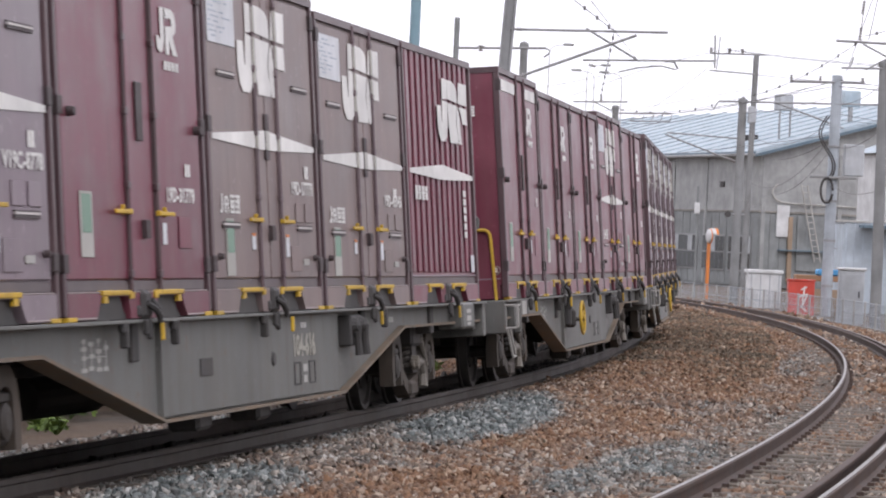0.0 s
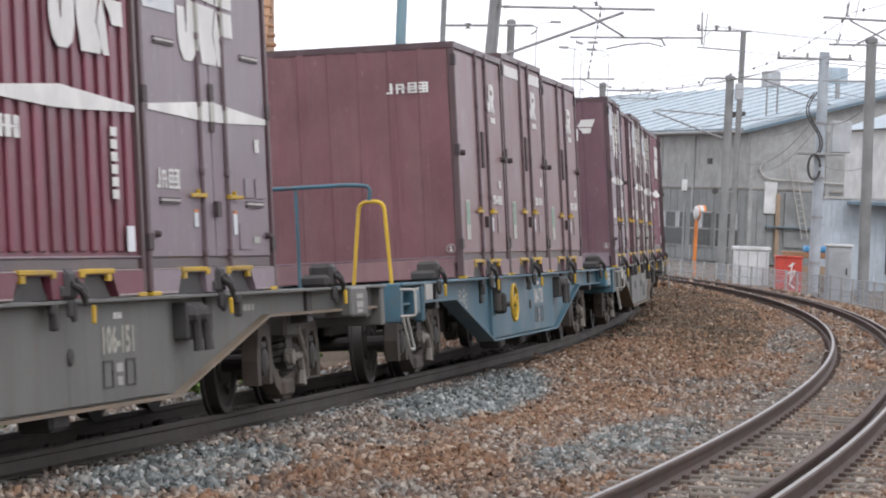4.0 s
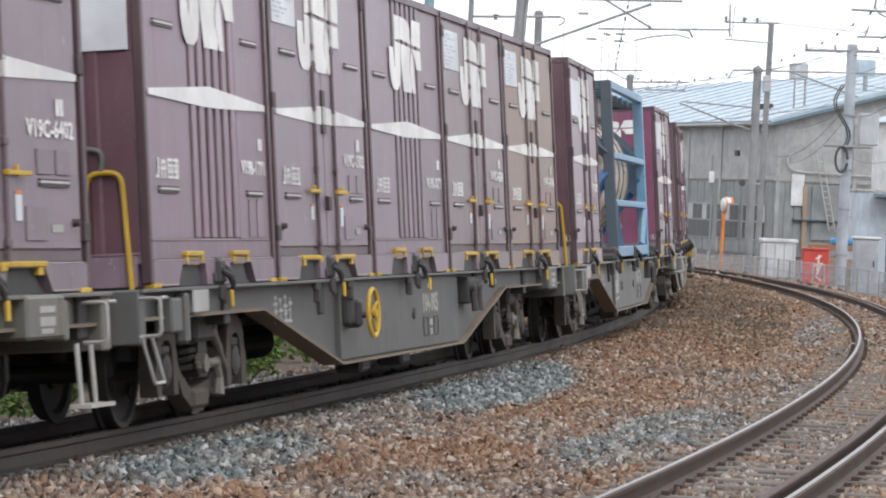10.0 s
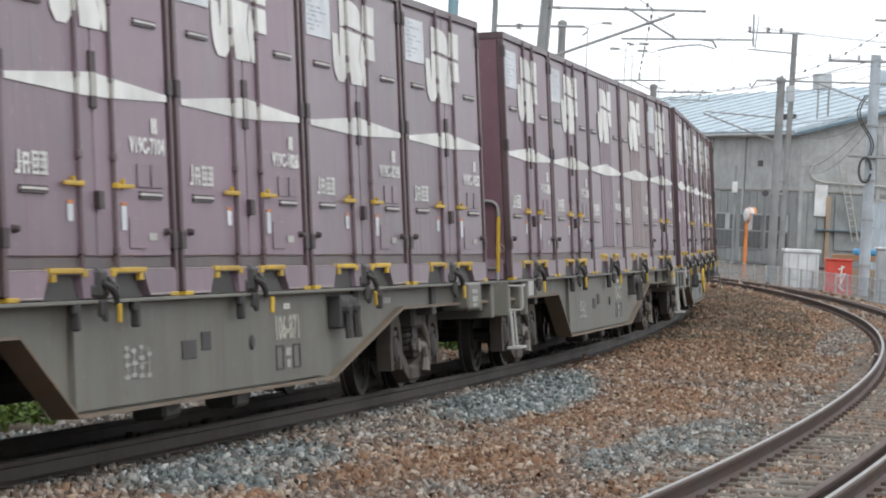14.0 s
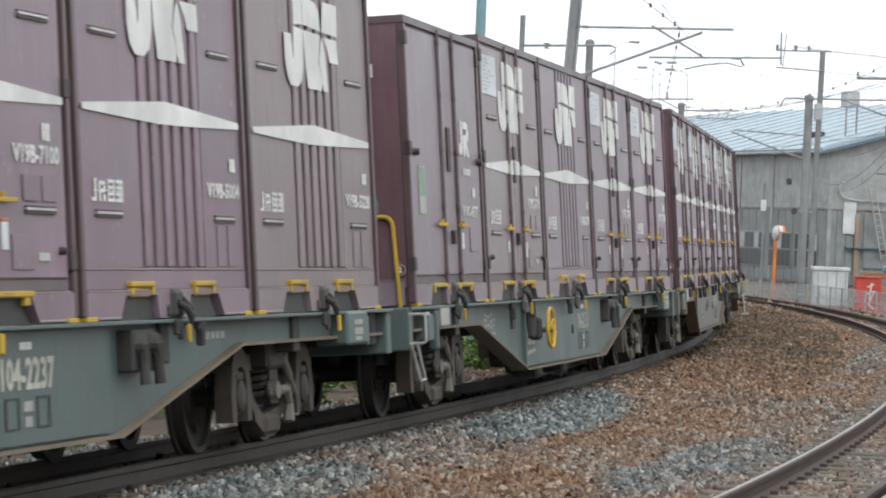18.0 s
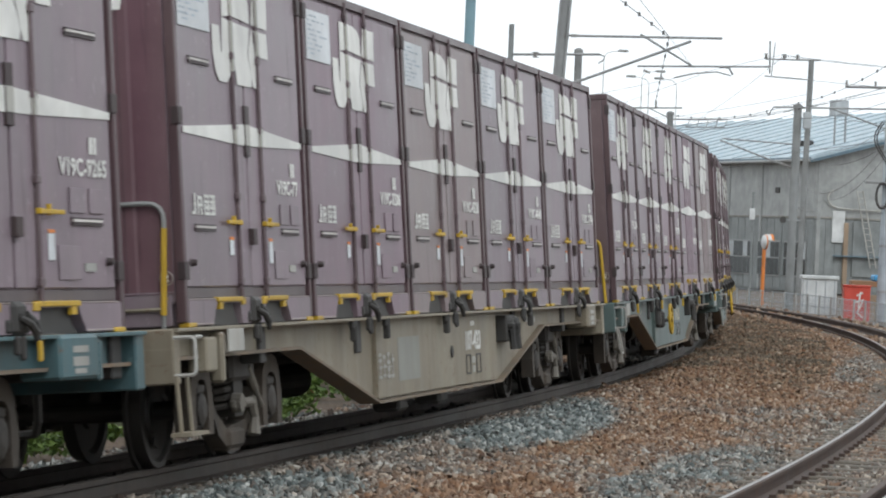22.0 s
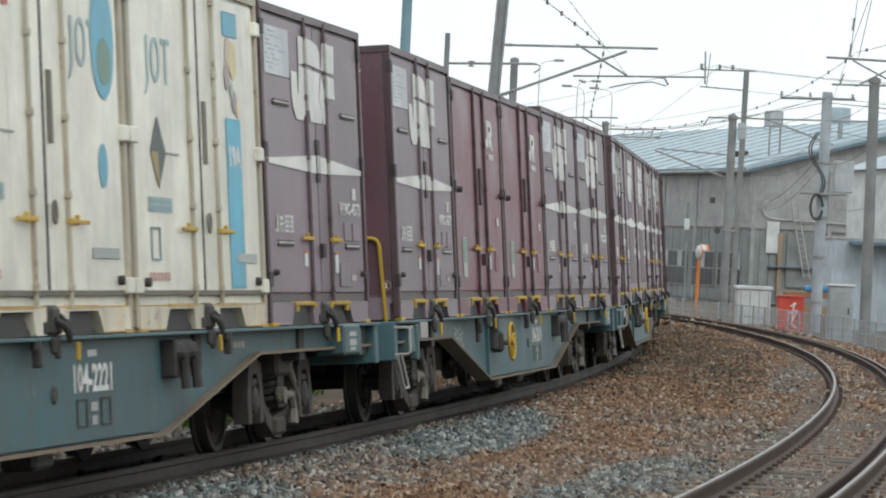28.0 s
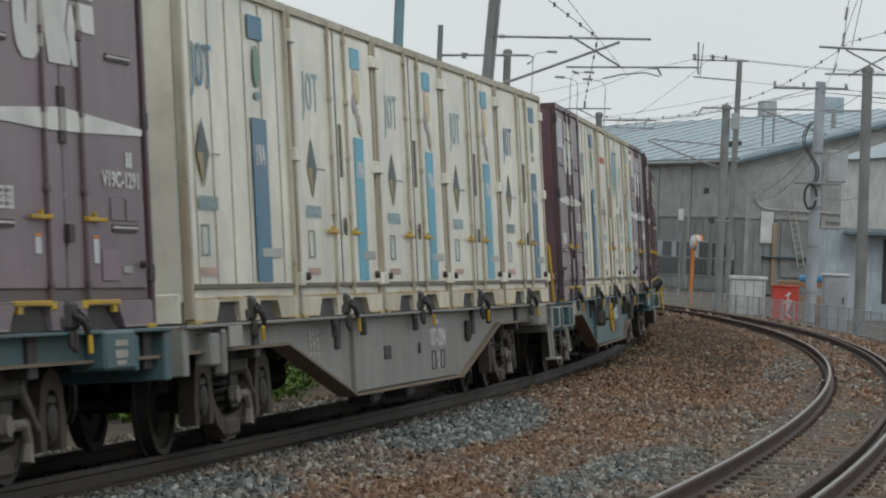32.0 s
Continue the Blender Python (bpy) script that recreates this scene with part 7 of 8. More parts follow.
part("crosspiece", Geo().cbox(-1.2, -0.35, 74.93, 75.07, 7.3, 7.42, 0.01), POSTBLUE, t)

t = pole("catenary_pole", "slim dark brown steel post carrying a feeder beam", 0.16, 110.0, -0.6, 8.66, 0.085, WALLDARK, cap=False)
bar(t, "feeder_beam", (0.2, 110, 7.70), (3.0, 110, 7.81), 0.045)
part("beam_end", Geo().tube(((3.0, 110, 7.81), (3.15, 110, 7.74), (3.1, 110, 7.62), (2.95, 110, 7.52)), 0.03, 6), GALV, t)
insulator(t, (0.95, 110, 7.62), (0.95, 110, 7.85), 0.12)
t = pole("catenary_pole", "concrete pole with a domed cap behind the train", 2.33, 110.5, -0.6, 7.86, 0.12, POLE)
t = pole("catenary_pole", "distant concrete pole with crossed bracket arms", 7.24, 150.0, -0.6, 7.5, 0.14, POLE)
bar(t, "bracket_tube", (5.4, 150, 7.73), (7.75, 150, 7.82), 0.04)
bar(t, "bracket_brace", (6.2, 150, 7.8), (7.1, 150, 7.4), 0.03)
bar(t, "feeder_beam", (7.4, 150, 7.32), (9.73, 150, 7.40), 0.035)
bar(t, "feeder_beam", (7.9, 150, 7.0), (9.62, 150, 7.05), 0.03)
for k in range(5):
    bar(t, "lacing", (8.0 + 0.4 * k, 150, 7.02), (8.1 + 0.4 * k, 150, 7.36), 0.02)
insulator(t, (6.6, 150, 7.75), (6.6, 150, 8.1), 0.08)

# poles outside the curve, along the fence
t = pole("catenary_pole", "tall weathered concrete catenary pole with a bracket arm and cap", 10.80, 127.7, -0.5, 7.1, 0.15, POLE, (0, 0.4))
bar(t, "bracket_tube", (9.95, 127.7, 7.10), (16.1, 127.7, 7.22), 0.04)
bar(t, "bracket_tube", (9.95, 127.7, 7.10), (9.75, 127.7, 6.75), 0.025)
bar(t, "bracket_strut", (12.04, 127.7, 7.14), (14.6, 127.7, 6.30), 0.035)
bar(t, "bracket_strut", (8.02, 127.7, 5.80), (10.5, 127.7, 4.94), 0.035)
bar(t, "bracket_tube", (8.1, 127.7, 5.86), (10.75, 127.7, 5.75), 0.03)
insulator(t, (10.3, 127.7, 5.02), (10.7, 127.7, 4.88), 0.08)
part("switch_box", Geo().cbox(11.05, 11.35, 127.5, 127.8, 6.35, 6.95, 0.02), CABINET, t)
part("sign_arm", Geo().tube(((10.45, 127.6, 2.95), (11.1, 127.6, 2.95)), 0.03, 6), GALV, t)
part("signal_disc", Geo().lathe(((-0.03, 0.12), (0.03, 0.12)), "y", 14, pose(10.45, 127.5, 2.95)), DARK, t)

t = pole("utility_pole", "slim grey utility pole with a crossarm and three insulators", 14.98, 171.7, -0.6, 11.35, 0.14, POLE, (0, 0.9), cap=False)
bar(t, "crossarm", (12.86, 171.6, 11.27), (15.60, 171.6, 11.31), 0.045)
bar(t, "crossarm", (12.86, 171.6, 10.43), (15.3, 171.6, 10.32), 0.04)
bar(t, "crossarm_post", (13.2, 171.6, 10.45), (13.32, 171.6, 12.1), 0.03)
for x in (12.9, 13.8, 14.45):
    insulator(t, (x, 171.6, 11.3), (x, 171.6, 11.6), 0.13)
for q, z in (((-30, 330, 10), 11.55), ((40, 120, 10.5), 11.5), ((42, 118, 10.2), 11.45), ((44, 116, 9.8), 10.4), ((8, 260, 9), 11.5)):
    wire(t, ((13.8, 171.6, z), q), 0.012, 1.2, 20)

t = pole("utility_pole", "thick concrete pole with transformer gear and coiled cable", 12.72, 114.1, -0.5, 7.55, 0.17, BLUEPOLE, (0, 0.4), cap=False)
bar(t, "crossarm", (11.21, 114, 7.29), (13.67, 114, 7.34), 0.05)
for x in (11.25, 12.2, 13.6):
    insulator(t, (x, 114, 7.3), (x, 114, 7.55), 0.07)
for z in (0.6, 2.1, 3.4, 5.2):
    part("band", Geo().lathe(((z - 0.04, 0.205), (z + 0.04, 0.205)), "z", 14), GALV, t, m=pose(12.72, 114.1, 0, 0, 0.4))
for k in range(12):
    d = 0.26 if k % 2 else -0.26
    bar(t, "step_bolt", (12.72, 114.1, 1.4 + 0.45 * k), (12.72 + d, 114.0, 1.4 + 0.45 * k), 0.014)
part("platform", Geo().cbox(12.0, 13.5, 113.8, 114.3, 4.15, 4.22, 0.01), GALV, t)
part("switch_box", Geo().cbox(13.1, 13.75, 113.9, 114.3, 4.25, 5.3, 0.03), CABINET, t)
for i, zz in enumerate((0.0, 0.08)):
    part("cable", Geo().tube([(12.55 - 0.25 * math.sin(k * 0.45) - zz, 113.85, 6.2 - 0.16 * k) for k in range(14)], 0.026, 6), DARK, t)
part("cable", Geo().tube([(12.55 + 0.2 * math.cos(k * 0.5), 113.8, 3.75 + 0.42 * math.sin(k * 0.5)) for k in range(13)], 0.045, 6), DARK, t)
for q in ((60, 90, 7.0), (60, 88, 6.4), (-10, 175, 6.6), (-8, 178, 6.0), (16, 182, 5.2)):
    wire(t, ((12.7, 114, 7.2 if q[2] > 6.2 else 5.6), q), 0.011, 0.9, 20)

t = pole("catenary_pole", "dark grey concrete catenary pole with bracket arms over the track", 12.50, 99.3, -0.5, 7.15, 0.15, POLE, (0, -0.4))
bar(t, "bracket_tube", (11.02, 99.2, 7.80), (14.5, 99.2, 7.74), 0.04)
bar(t, "bracket_brace", (11.79, 99.2, 7.74), (12.9, 99.2, 7.2), 0.03)
bar(t, "bracket_brace", (13.2, 99.2, 7.74), (11.9, 99.2, 7.0), 0.03)
bar(t, "bracket_tube", (11.21, 99.2, 7.03), (13.6, 99.2, 7.08), 0.035)
bar(t, "hanger", (11.45, 99.2, 7.05), (11.55, 99.2, 7.35), 0.025)
insulator(t, (11.7, 99.2, 7.85), (11.72, 99.2, 8.25), 0.06)
insulator(t, (11.74, 99.2, 8.6), (11.78, 99.2, 9.0), 0.06)
wire(t, ((11.7, 99.2, 7.85), (11.9, 99.0, 10.5)), 0.012, 0, 2)
wire(t, ((11.95, 99.2, 7.85), (12.4, 99.0, 10.5)), 0.012, 0, 2)

# loose bundles of thin lines strung from pole to pole
t = thing("cable_bundle", "thin black overhead cables strung between the poles", "cable")
for a, b, sag in (((12.72, 114, 6.9), (10.8, 127.7, 6.7), 0.15), ((12.72, 114, 6.1), (15.0, 171.7, 7.4), 0.7), ((12.72, 114, 5.5), (15.0, 171.7, 6.6), 0.6), ((12.72, 114, 5.2), (17.0, 180.0, 4.6), 0.5),
                  ((12.5, 99.3, 6.7), (12.72, 114, 6.6), 0.2), ((12.5, 99.3, 5.4), (12.72, 114, 5.2), 0.25), ((12.5, 99.3, 3.6), (12.72, 114, 3.9), 0.2), ((12.5, 99.3, 6.3), (40, 96, 6.5), 0.8),
                  ((10.8, 127.7, 5.2), (-9, 170, 4.2), 0.5), ((10.8, 127.7, 3.6), (16.9, 181, 4.3), 0.35), ((15.0, 171.7, 8.6), (45, 150, 8.2), 0.9), ((15.0, 171.7, 9.6), (-20, 260, 8.6), 1.2),
                  ((10.8, 127.7, 6.9), (7.24, 150, 6.9), 0.25), ((12.72, 114, 7.4), (7.24, 150, 7.3), 0.4), ((12.72, 114, 7.4), (38, 112, 7.9), 0.8), ((12.72, 114, 6.3), (38, 116, 6.2), 0.9)):
    wire(t, (a, b), 0.010, sag, 16)

# contact and messenger wires of the two tracks, with droppers
def contact_line(name, mid, z, s0, s1):
    t = thing(name, "thin copper contact wire hung over the track", "overhead wire")
    span = 42.0
    k = 0
    s = s0
    while s < s1:
        a, b = at(s, mid, z), at(s + span, mid, z)
        wire(t, (a, b), 0.006, 0.0, 4)
        s += span


contact_line("overhead_wire", 0.3, 6.05, 0, 160)
contact_line("overhead_wire", 5.2, 6.0, 0, 160)


def feeder(points, sag, beads):
    t = thing("feeder_cable", "dark feeder cable with bead-like spacers", "cable")
    wire(t, points, 0.010, sag, 20)
    a, b = Vector(points[0]), Vector(points[-1])
    for i in range(beads):
        w = (i + 0.5) / beads
        p = a.lerp(b, w)
        p.z -= sag * 4 * w * (1 - w)
        part("spacer", Geo().lathe(((-0.05, 0.030), (0.05, 0.030)), "z", 8, Matrix.Translation(p)), WIRE, t)


feeder(((11.8, 99, 7.9), (10.6, 127, 7.2)), 0.3, 9)
feeder(((10.6, 127, 7.2), (7.3, 150, 7.5)), 0.3, 8)
feeder(((7.3, 150, 7.5), (-6, 190, 7.4)), 0.4, 8)
feeder(((14, 60, 9.3), (11.8, 99, 7.95)), 0.5, 10)
feeder(((0.32, 60.0, 7.2), (4.0, 85.2, 6.95)), 0.0, 9)
feeder(((4.0, 85.2, 6.95), (6.57, 150, 7.96)), 0.0, 8)


def street_lamp():
    """A slim lamp post with a bent arm and a flat head."""
    t = thing("street_lamp", "slim grey street lamp with a bent arm beyond the tracks", "street lamp", "street lamps beyond the tracks")
    part("post", Geo().tube(((0, 0, 0), (0, 0, 5.0), (0, 0, 11.0)), (0.05, 0.04, 0.03), 8), PLASTICWHITE, t)
    part("arm", Geo().tube(rounded(((0, 0, 11.0), (0.02, 0, 11.5), (0.75, 0, 11.62)), 0.3), 0.025, 6), PLASTICWHITE, t)
    part("lamp_head", Geo().cbox(0.65, 1.15, -0.11, 0.11, 11.56, 11.68, 0.03), WALLGREY, t)
    return t


lamp = street_lamp()
lamp.matrix_world = pose(6.74, 170, -1.25)
for x, y, z, turn in ((7.14, 171, -1.5, 180), (8.56, 172, -1.5, 180), (4.70, 165, -0.6, 0)):
    copy_thing(lamp, pose(x, y, z, 0, 0, turn))


# ---- the factory and what stands by the fence ----
def factory():
    t = thing("factory_building", "grey mortar factory hall with a pale blue metal gable roof", "building", m=pose(16.37, 179.9, -0.3, 0, 0, 16.76))
    W2, LEN, EAVE, RISE = 11.18, 60.0, 7.05, 3.13
    part("gable_wall", Geo().prism(((0, 3.9), (2 * W2, 3.9), (2 * W2, EAVE), (W2, EAVE + RISE), (0, EAVE)), 0, 0.25), WALLGREY, t)
    part("lower_wall", Geo().box(0.0, 2 * W2, 0.03, 0.28, 0, 3.9), WALLDARK, t, "darker board cladding")
    part("side_wall", Geo().box(0, 0.25, 0.25, LEN, 3.9, EAVE), WALLGREY, t)
    part("lower_wall", Geo().box(0.02, 0.27, 0.25, LEN, 0, 3.9), WALLDARK, t, "darker board cladding")
    part("back_wall", Geo().box(0.3, 2 * W2, LEN - 0.2, LEN, 0, EAVE), WALLGREY, t)
    k_roof = RISE / W2
    for s in (0, 1):
        def X(x):
            return x if s == 0 else 2 * W2 - x
        part("roof_slope", Geo().prism(((X(-0.5), EAVE - 0.5 * k_roof), (X(W2), EAVE + RISE), (X(W2), EAVE + RISE + 0.14), (X(-0.5), EAVE - 0.5 * k_roof + 0.14)), -0.5, LEN + 0.4), ROOFBLUE, t)
        for i in range(22):
            y = -0.3 + i * LEN / 21
            part("roof_seam", Geo().prism(((X(-0.5), EAVE - 0.5 * k_roof + 0.14), (X(W2), EAVE + RISE + 0.14), (X(W2), EAVE + RISE + 0.21), (X(-0.5), EAVE - 0.5 * k_roof + 0.21)), y, y + 0.07), ROOFBLUE, t)
    part("fascia", Geo().prism(((-0.5, EAVE - 0.5 * k_roof - 0.16), (W2, EAVE + RISE - 0.16), (W2, EAVE + RISE), (-0.5, EAVE - 0.5 * k_roof)), -0.56, -0.5), FASCIA, t)
    part("fascia", Geo().cbox(-0.54, -0.5, -0.5, LEN, EAVE - 0.5 * k_roof - 0.14, EAVE - 0.5 * k_roof + 0.1, 0.005), FASCIA, t)
    part("eaves_gutter", Geo().tube(((-0.55, -0.5, EAVE - 0.2), (-0.55, LEN, EAVE - 0.2)), 0.09, 8), GALV, t)
    for i in range(11):
        part("pilaster", Geo().cbox(-0.08, 0.0, 2.5 + i * 5, 2.75 + i * 5, 0, EAVE - 0.3, 0.01), WALLGREY, t)
    for i, x in enumerate((0.1, 4.4, 8.8)):
        part("pilaster", Geo().cbox(x, x + 0.22, -0.07, 0.0, 0, EAVE, 0.01), WALLGREY, t)
    part("wall_band", Geo().cbox(0, 2 * W2, -0.05, 0.0, 3.88, 3.98, 0.01), CONCRETE, t)
    part("wall_band", Geo().cbox(-0.05, 0.0, 0, LEN, 3.88, 3.98, 0.01), CONCRETE, t)
    # boards of the lower wall
    me = once("board", lambda: Geo().cbox(-0.25, 0.25, -0.035, 0.0, 0.1, 3.85, 0.01).mesh("board", WALLDARK))
    for i in range(32):
        part("board", me, None, t, m=pose(0.35 + i * 0.55, 0.03, 0))
    me2 = once("board2", lambda: Geo().cbox(-0.035, 0.0, -0.5, 0.5, 0.1, 3.85, 0.01).mesh("board", WALLDARK))
    for i in range(52):
        part("board", me2, None, t, m=pose(0.02, 0.6 + i * 1.1, 0))
    for y0, z0, w, h in ((0.8, 0.75, 3.2, 1.9), (4.6, 0.75, 3.2, 1.9), (8.6, 0.75, 3.6, 1.9), (13, 0.75, 3.6, 1.9), (17.5, 0.75, 3.6, 1.9), (22, 0.75, 3.6, 1.9), (26.5, 0.75, 3.6, 1.9)):
        f = part("window", Geo().cbox(-0.07, -0.02, y0, y0 + w, z0, z0 + h, 0.01), GALV, t)
        for k in range(5):
            a, b = y0 + 0.06 + k * (w - 0.06) / 5, y0 + (k + 1) * (w - 0.06) / 5
            part("pane", Geo().box(-0.085, -0.068, a, b, z0 + 0.08, z0 + 0.95), GLASS, f)
            part("pane", Geo().box(-0.085, -0.068, a, b, z0 + 1.02, z0 + h - 0.08), GLASS if (k + int(y0)) % 3 else CABINET, f)
    part("wall_pipe", Geo().tube(rounded(((0.95, -0.15, 5.35), (0.72, -0.15, 5.25), (0.62, -0.15, 4.85), (0.95, -0.15, 4.50), (1.6, -0.15, 4.42), (9.0, -0.15, 4.3)), 0.2), 0.05, 6), PALE, t)
    part("wall_panel", Geo().cbox(0.97, 1.68, -0.12, -0.03, 2.65, 4.3, 0.02), PLASTICWHITE, t)
    part("downpipe", Geo().cbox(1.62, 1.86, -0.2, -0.04, 0.3, 3.7, 0.02), HOUSEWALL, t, "rusty brown downpipe")
    part("ledge", Geo().cbox(1.1, 4.3, -0.35, -0.03, 1.92, 2.0, 0.01), FASCIA, t)
    part("wall_panel", Geo().cbox(2.15, 4.3, -0.1, -0.03, 0.9, 3.8, 0.02), WALLDARK, t)
    lad = part("ladder", Geo().tube(((3.06, -0.4, 1.4), (2.15, -0.4, 5.4)), 0.035, 6).tube(((3.40, -0.4, 1.4), (2.49, -0.4, 5.4)), 0.035, 6), PALE, t)
    for i in range(13):
        x = 3.02 - 0.07 * i
        part("rung", Geo().tube(((x, -0.4, 1.6 + i * 0.31), (x + 0.34, -0.4, 1.6 + i * 0.31)), 0.022, 5), PALE, lad)
    part("roof_unit", Geo().cbox(1.95, 2.75, 2.6, 3.4, 9.35, 10.2, 0.04), CABINET, t, "blue-grey roof-top unit")
    for dx in (0.1, 0.7):
        part("unit_leg", Geo().cbox(1.95 + dx - 0.04, 1.95 + dx + 0.04, 2.7, 2.8, 7.8, 9.35, 0.01), GALV, t)
    part("roof_unit", Geo().cbox(5.6, 6.6, 2.6, 3.4, 9.75, 10.6, 0.04), ROOFBLUE, t, "pale blue roof-top unit")
    part("unit_leg", Geo().cbox(6.0, 6.2, 2.7, 2.9, 8.6, 9.75, 0.01), GALV, t)
    for dy in (0, 0.9):
        part("roof_vent", Geo().cbox(2.2, 2.6, 7.0 + dy, 7.5 + dy, EAVE + 2.4 * k_roof + 0.1, EAVE + 2.4 * k_roof + 0.42, 0.02), DARK, t)
    part("wall_vent", Geo().cbox(-0.06, 0.0, 5.0, 5.6, 5.2, 5.5, 0.01), DARK, t)
    return t


factory()


def shed():
    t = thing("trackside_shed", "pale blue clad shed with a small lean-to roof", "building", m=pose(14.1, 122, -0.4))
    part("wall", Geo().cbox(0, 4.2, 0, 3.0, 0, 3.2, 0.01), SHEDBLUE, t)
    for i in range(14):
        part("cladding_rib", Geo().cbox(0.1 + i * 0.3, 0.14 + i * 0.3, -0.02, 0.0, 0, 3.2, 0.005), SHEDBLUE, t)
    part("roof", Geo().prism(((-0.05, 3.2), (4.4, 3.2), (4.4, 3.28), (-0.05, 3.28)), -0.05, 3.2), PALE, t)
    part("canopy", Geo().prism(((0.55, 3.02), (3.6, 3.02), (3.6, 3.12), (0.55, 3.12)), -1.2, -0.05), FASCIA, t)
    part("doorway", Geo().cbox(2.0, 3.6, -0.03, 0.0, 0.6, 2.9, 0.01), DARK, t)
    return t


shed()

t = thing("storehouse", "tall white-walled storehouse behind the trackside poles", "building", m=pose(20.2, 150, -0.4, 0, 0, 10))
part("wall", Geo().cbox(0, 9, 0, 8, 0, 6.6, 0.02), PLASTICWHITE, t)
part("roof", Geo().prism(((-0.4, 6.6), (9.4, 6.6), (4.5, 8.4)), -0.4, 8.4), ROOFBLUE, t)
part("roof_unit", Geo().cbox(0.3, 1.9, 1, 2.4, 7.4, 9.0, 0.04), ROOFBLUE, t)

t = thing("equipment_cabinet", "pale grey trackside equipment cabinet with a lid", "cabinet", m=pose(12.2, 103.0, -0.4))
part("body", Geo().cbox(-0.37, 0.37, -0.25, 0.25, 0, 1.62, 0.02), CABINET, t)
part("lid", Geo().cbox(-0.42, 0.42, -0.3, 0.3, 1.62, 1.70, 0.02), PLASTICWHITE, t)
part("door", Geo().cbox(-0.3, 0.3, -0.27, -0.25, 0.15, 1.5, 0.006), CABINET, t)
part("handle", Geo().cbox(0.2, 0.24, -0.3, -0.27, 0.8, 1.0, 0.005), DARK, t)

t = thing("storage_bin", "white sheet-metal storage box with a flat lid", "storage box", m=pose(11.6, 124.5, -0.4))
part("body", Geo().cbox(-0.6, 0.6, -0.5, 0.5, 0, 1.25, 0.02), PLASTICWHITE, t)
part("lid", Geo().cbox(-0.66, 0.66, -0.56, 0.56, 1.25, 1.38, 0.02), PLASTICWHITE, t)
for i in range(4):
    part("rib", Geo().cbox(-0.5 + i * 0.33, -0.46 + i * 0.33, -0.52, -0.5, 0.05, 1.2, 0.005), CABINET, t)

t = thing("red_cabinet", "bright red metal cabinet with a white painted scrawl, behind the fence", "cabinet", m=pose(11.77, 113.2, -0.4))
part("body", Geo().cbox(-0.43, 0.43, -0.3, 0.3, 0, 1.13, 0.02), PLASTICRED, t)
part("top", Geo().cbox(-0.45, 0.45, -0.32, 0.32, 1.13, 1.2, 0.01), PLASTICRED, t)
for a, b in (((-0.02, 0.85), (0.18, 0.95)), ((0.1, 0.98), (0.05, 0.45)), ((-0.08, 0.62), (0.22, 0.72)), ((0.2, 0.7), (0.02, 0.3)), ((0.0, 0.3), (0.2, 0.15))):
    part("painted_stroke", Geo().tube(((a[0], -0.305, a[1]), (b[0], -0.305, b[1])), 0.028, 5), WHITE, t)

t = thing("covered_stack", "stack of crates under a bright blue tarpaulin", "tarpaulin", m=pose(13.3, 117, -0.4))
part("crate", Geo().cbox(-1.15, 0.62, -0.4, 0.4, 0, 0.85, 0.02), HOUSEWALL, t)
part("shelf", Geo().cbox(-1.35, 0.72, -0.44, 0.44, 1.12, 1.32, 0.02), ROOFTAN, t, "reddish-brown board under the cover")
for x in (-1.3, -0.4, 0.66):
    part("leg", Geo().cbox(x - 0.04, x + 0.04, -0.42, -0.34, 0, 1.12, 0.01), HOUSEWALL, t)
part("tarpaulin", Geo().cbox(-0.62, 0.78, -0.48, 0.48, 1.32, 1.53, 0.05), TARPBLUE, t, "bright blue plastic cover")

t = thing("convex_mirror", "round convex traffic mirror with an orange rim on an orange post", "mirror", m=pose(10.65, 139, 0))
part("post", Geo().tube(((0.02, 0, -0.5), (0.05, 0, 2.35)), 0.075, 10), ORANGE, t)
HEAD = pose(0.05, -0.02, 2.13, 0, 0, 105)
part("rim", Geo().lathe(((-0.05, 0.29), (-0.05, 0.31), (0.0, 0.31), (0.0, 0.28)), "y", 24, HEAD), ORANGE, t)
part("mirror_face", Geo().lathe(((-0.02, 0.285), (-0.05, 0.20), (-0.065, 0.10), (-0.07, 0.01)), "y", 24, HEAD), MIRROR, t, smooth=True)
part("back_shell", Geo().lathe(((0.0, 0.30), (0.05, 0.28), (0.09, 0.20), (0.11, 0.02)), "y", 24, HEAD), PLASTICWHITE, t, "dusty white back of the mirror", smooth=True)


def visor_mesh(y0, y1, r0, r1):
    """A thin arched hood over the mirror's upper half."""
    n = 12
    arc = [radians(15 + 150 * k / n) for k in range(n + 1)]
    ring = [(r * math.cos(q), y, r * math.sin(q)) for y, r in ((y0, r0), (y0, r1), (y1, r1), (y1, r0)) for q in arc]
    f = [(a * (n + 1) + k, a * (n + 1) + k + 1, b * (n + 1) + k + 1, b * (n + 1) + k) for a, b in ((0, 1), (1, 2), (2, 3), (3, 0)) for k in range(n)]
    return Geo().add([HEAD @ Vector(q) for q in ring], f)


part("visor", visor_mesh(-0.20, -0.04, 0.312, 0.325), PLASTICWHITE, t, "white hood over the mirror")
part("visor_lip", visor_mesh(-0.30, -0.20, 0.300, 0.332), ORANGE, t, "orange front edge of the hood")

t = thing("lamp_post", "slim grey post with a small white box", "post", m=pose(10.1, 138, 0))
part("post", Geo().tube(((0, 0, -0.5), (0, 0, 4.1)), 0.045, 8), WALLDARK, t)
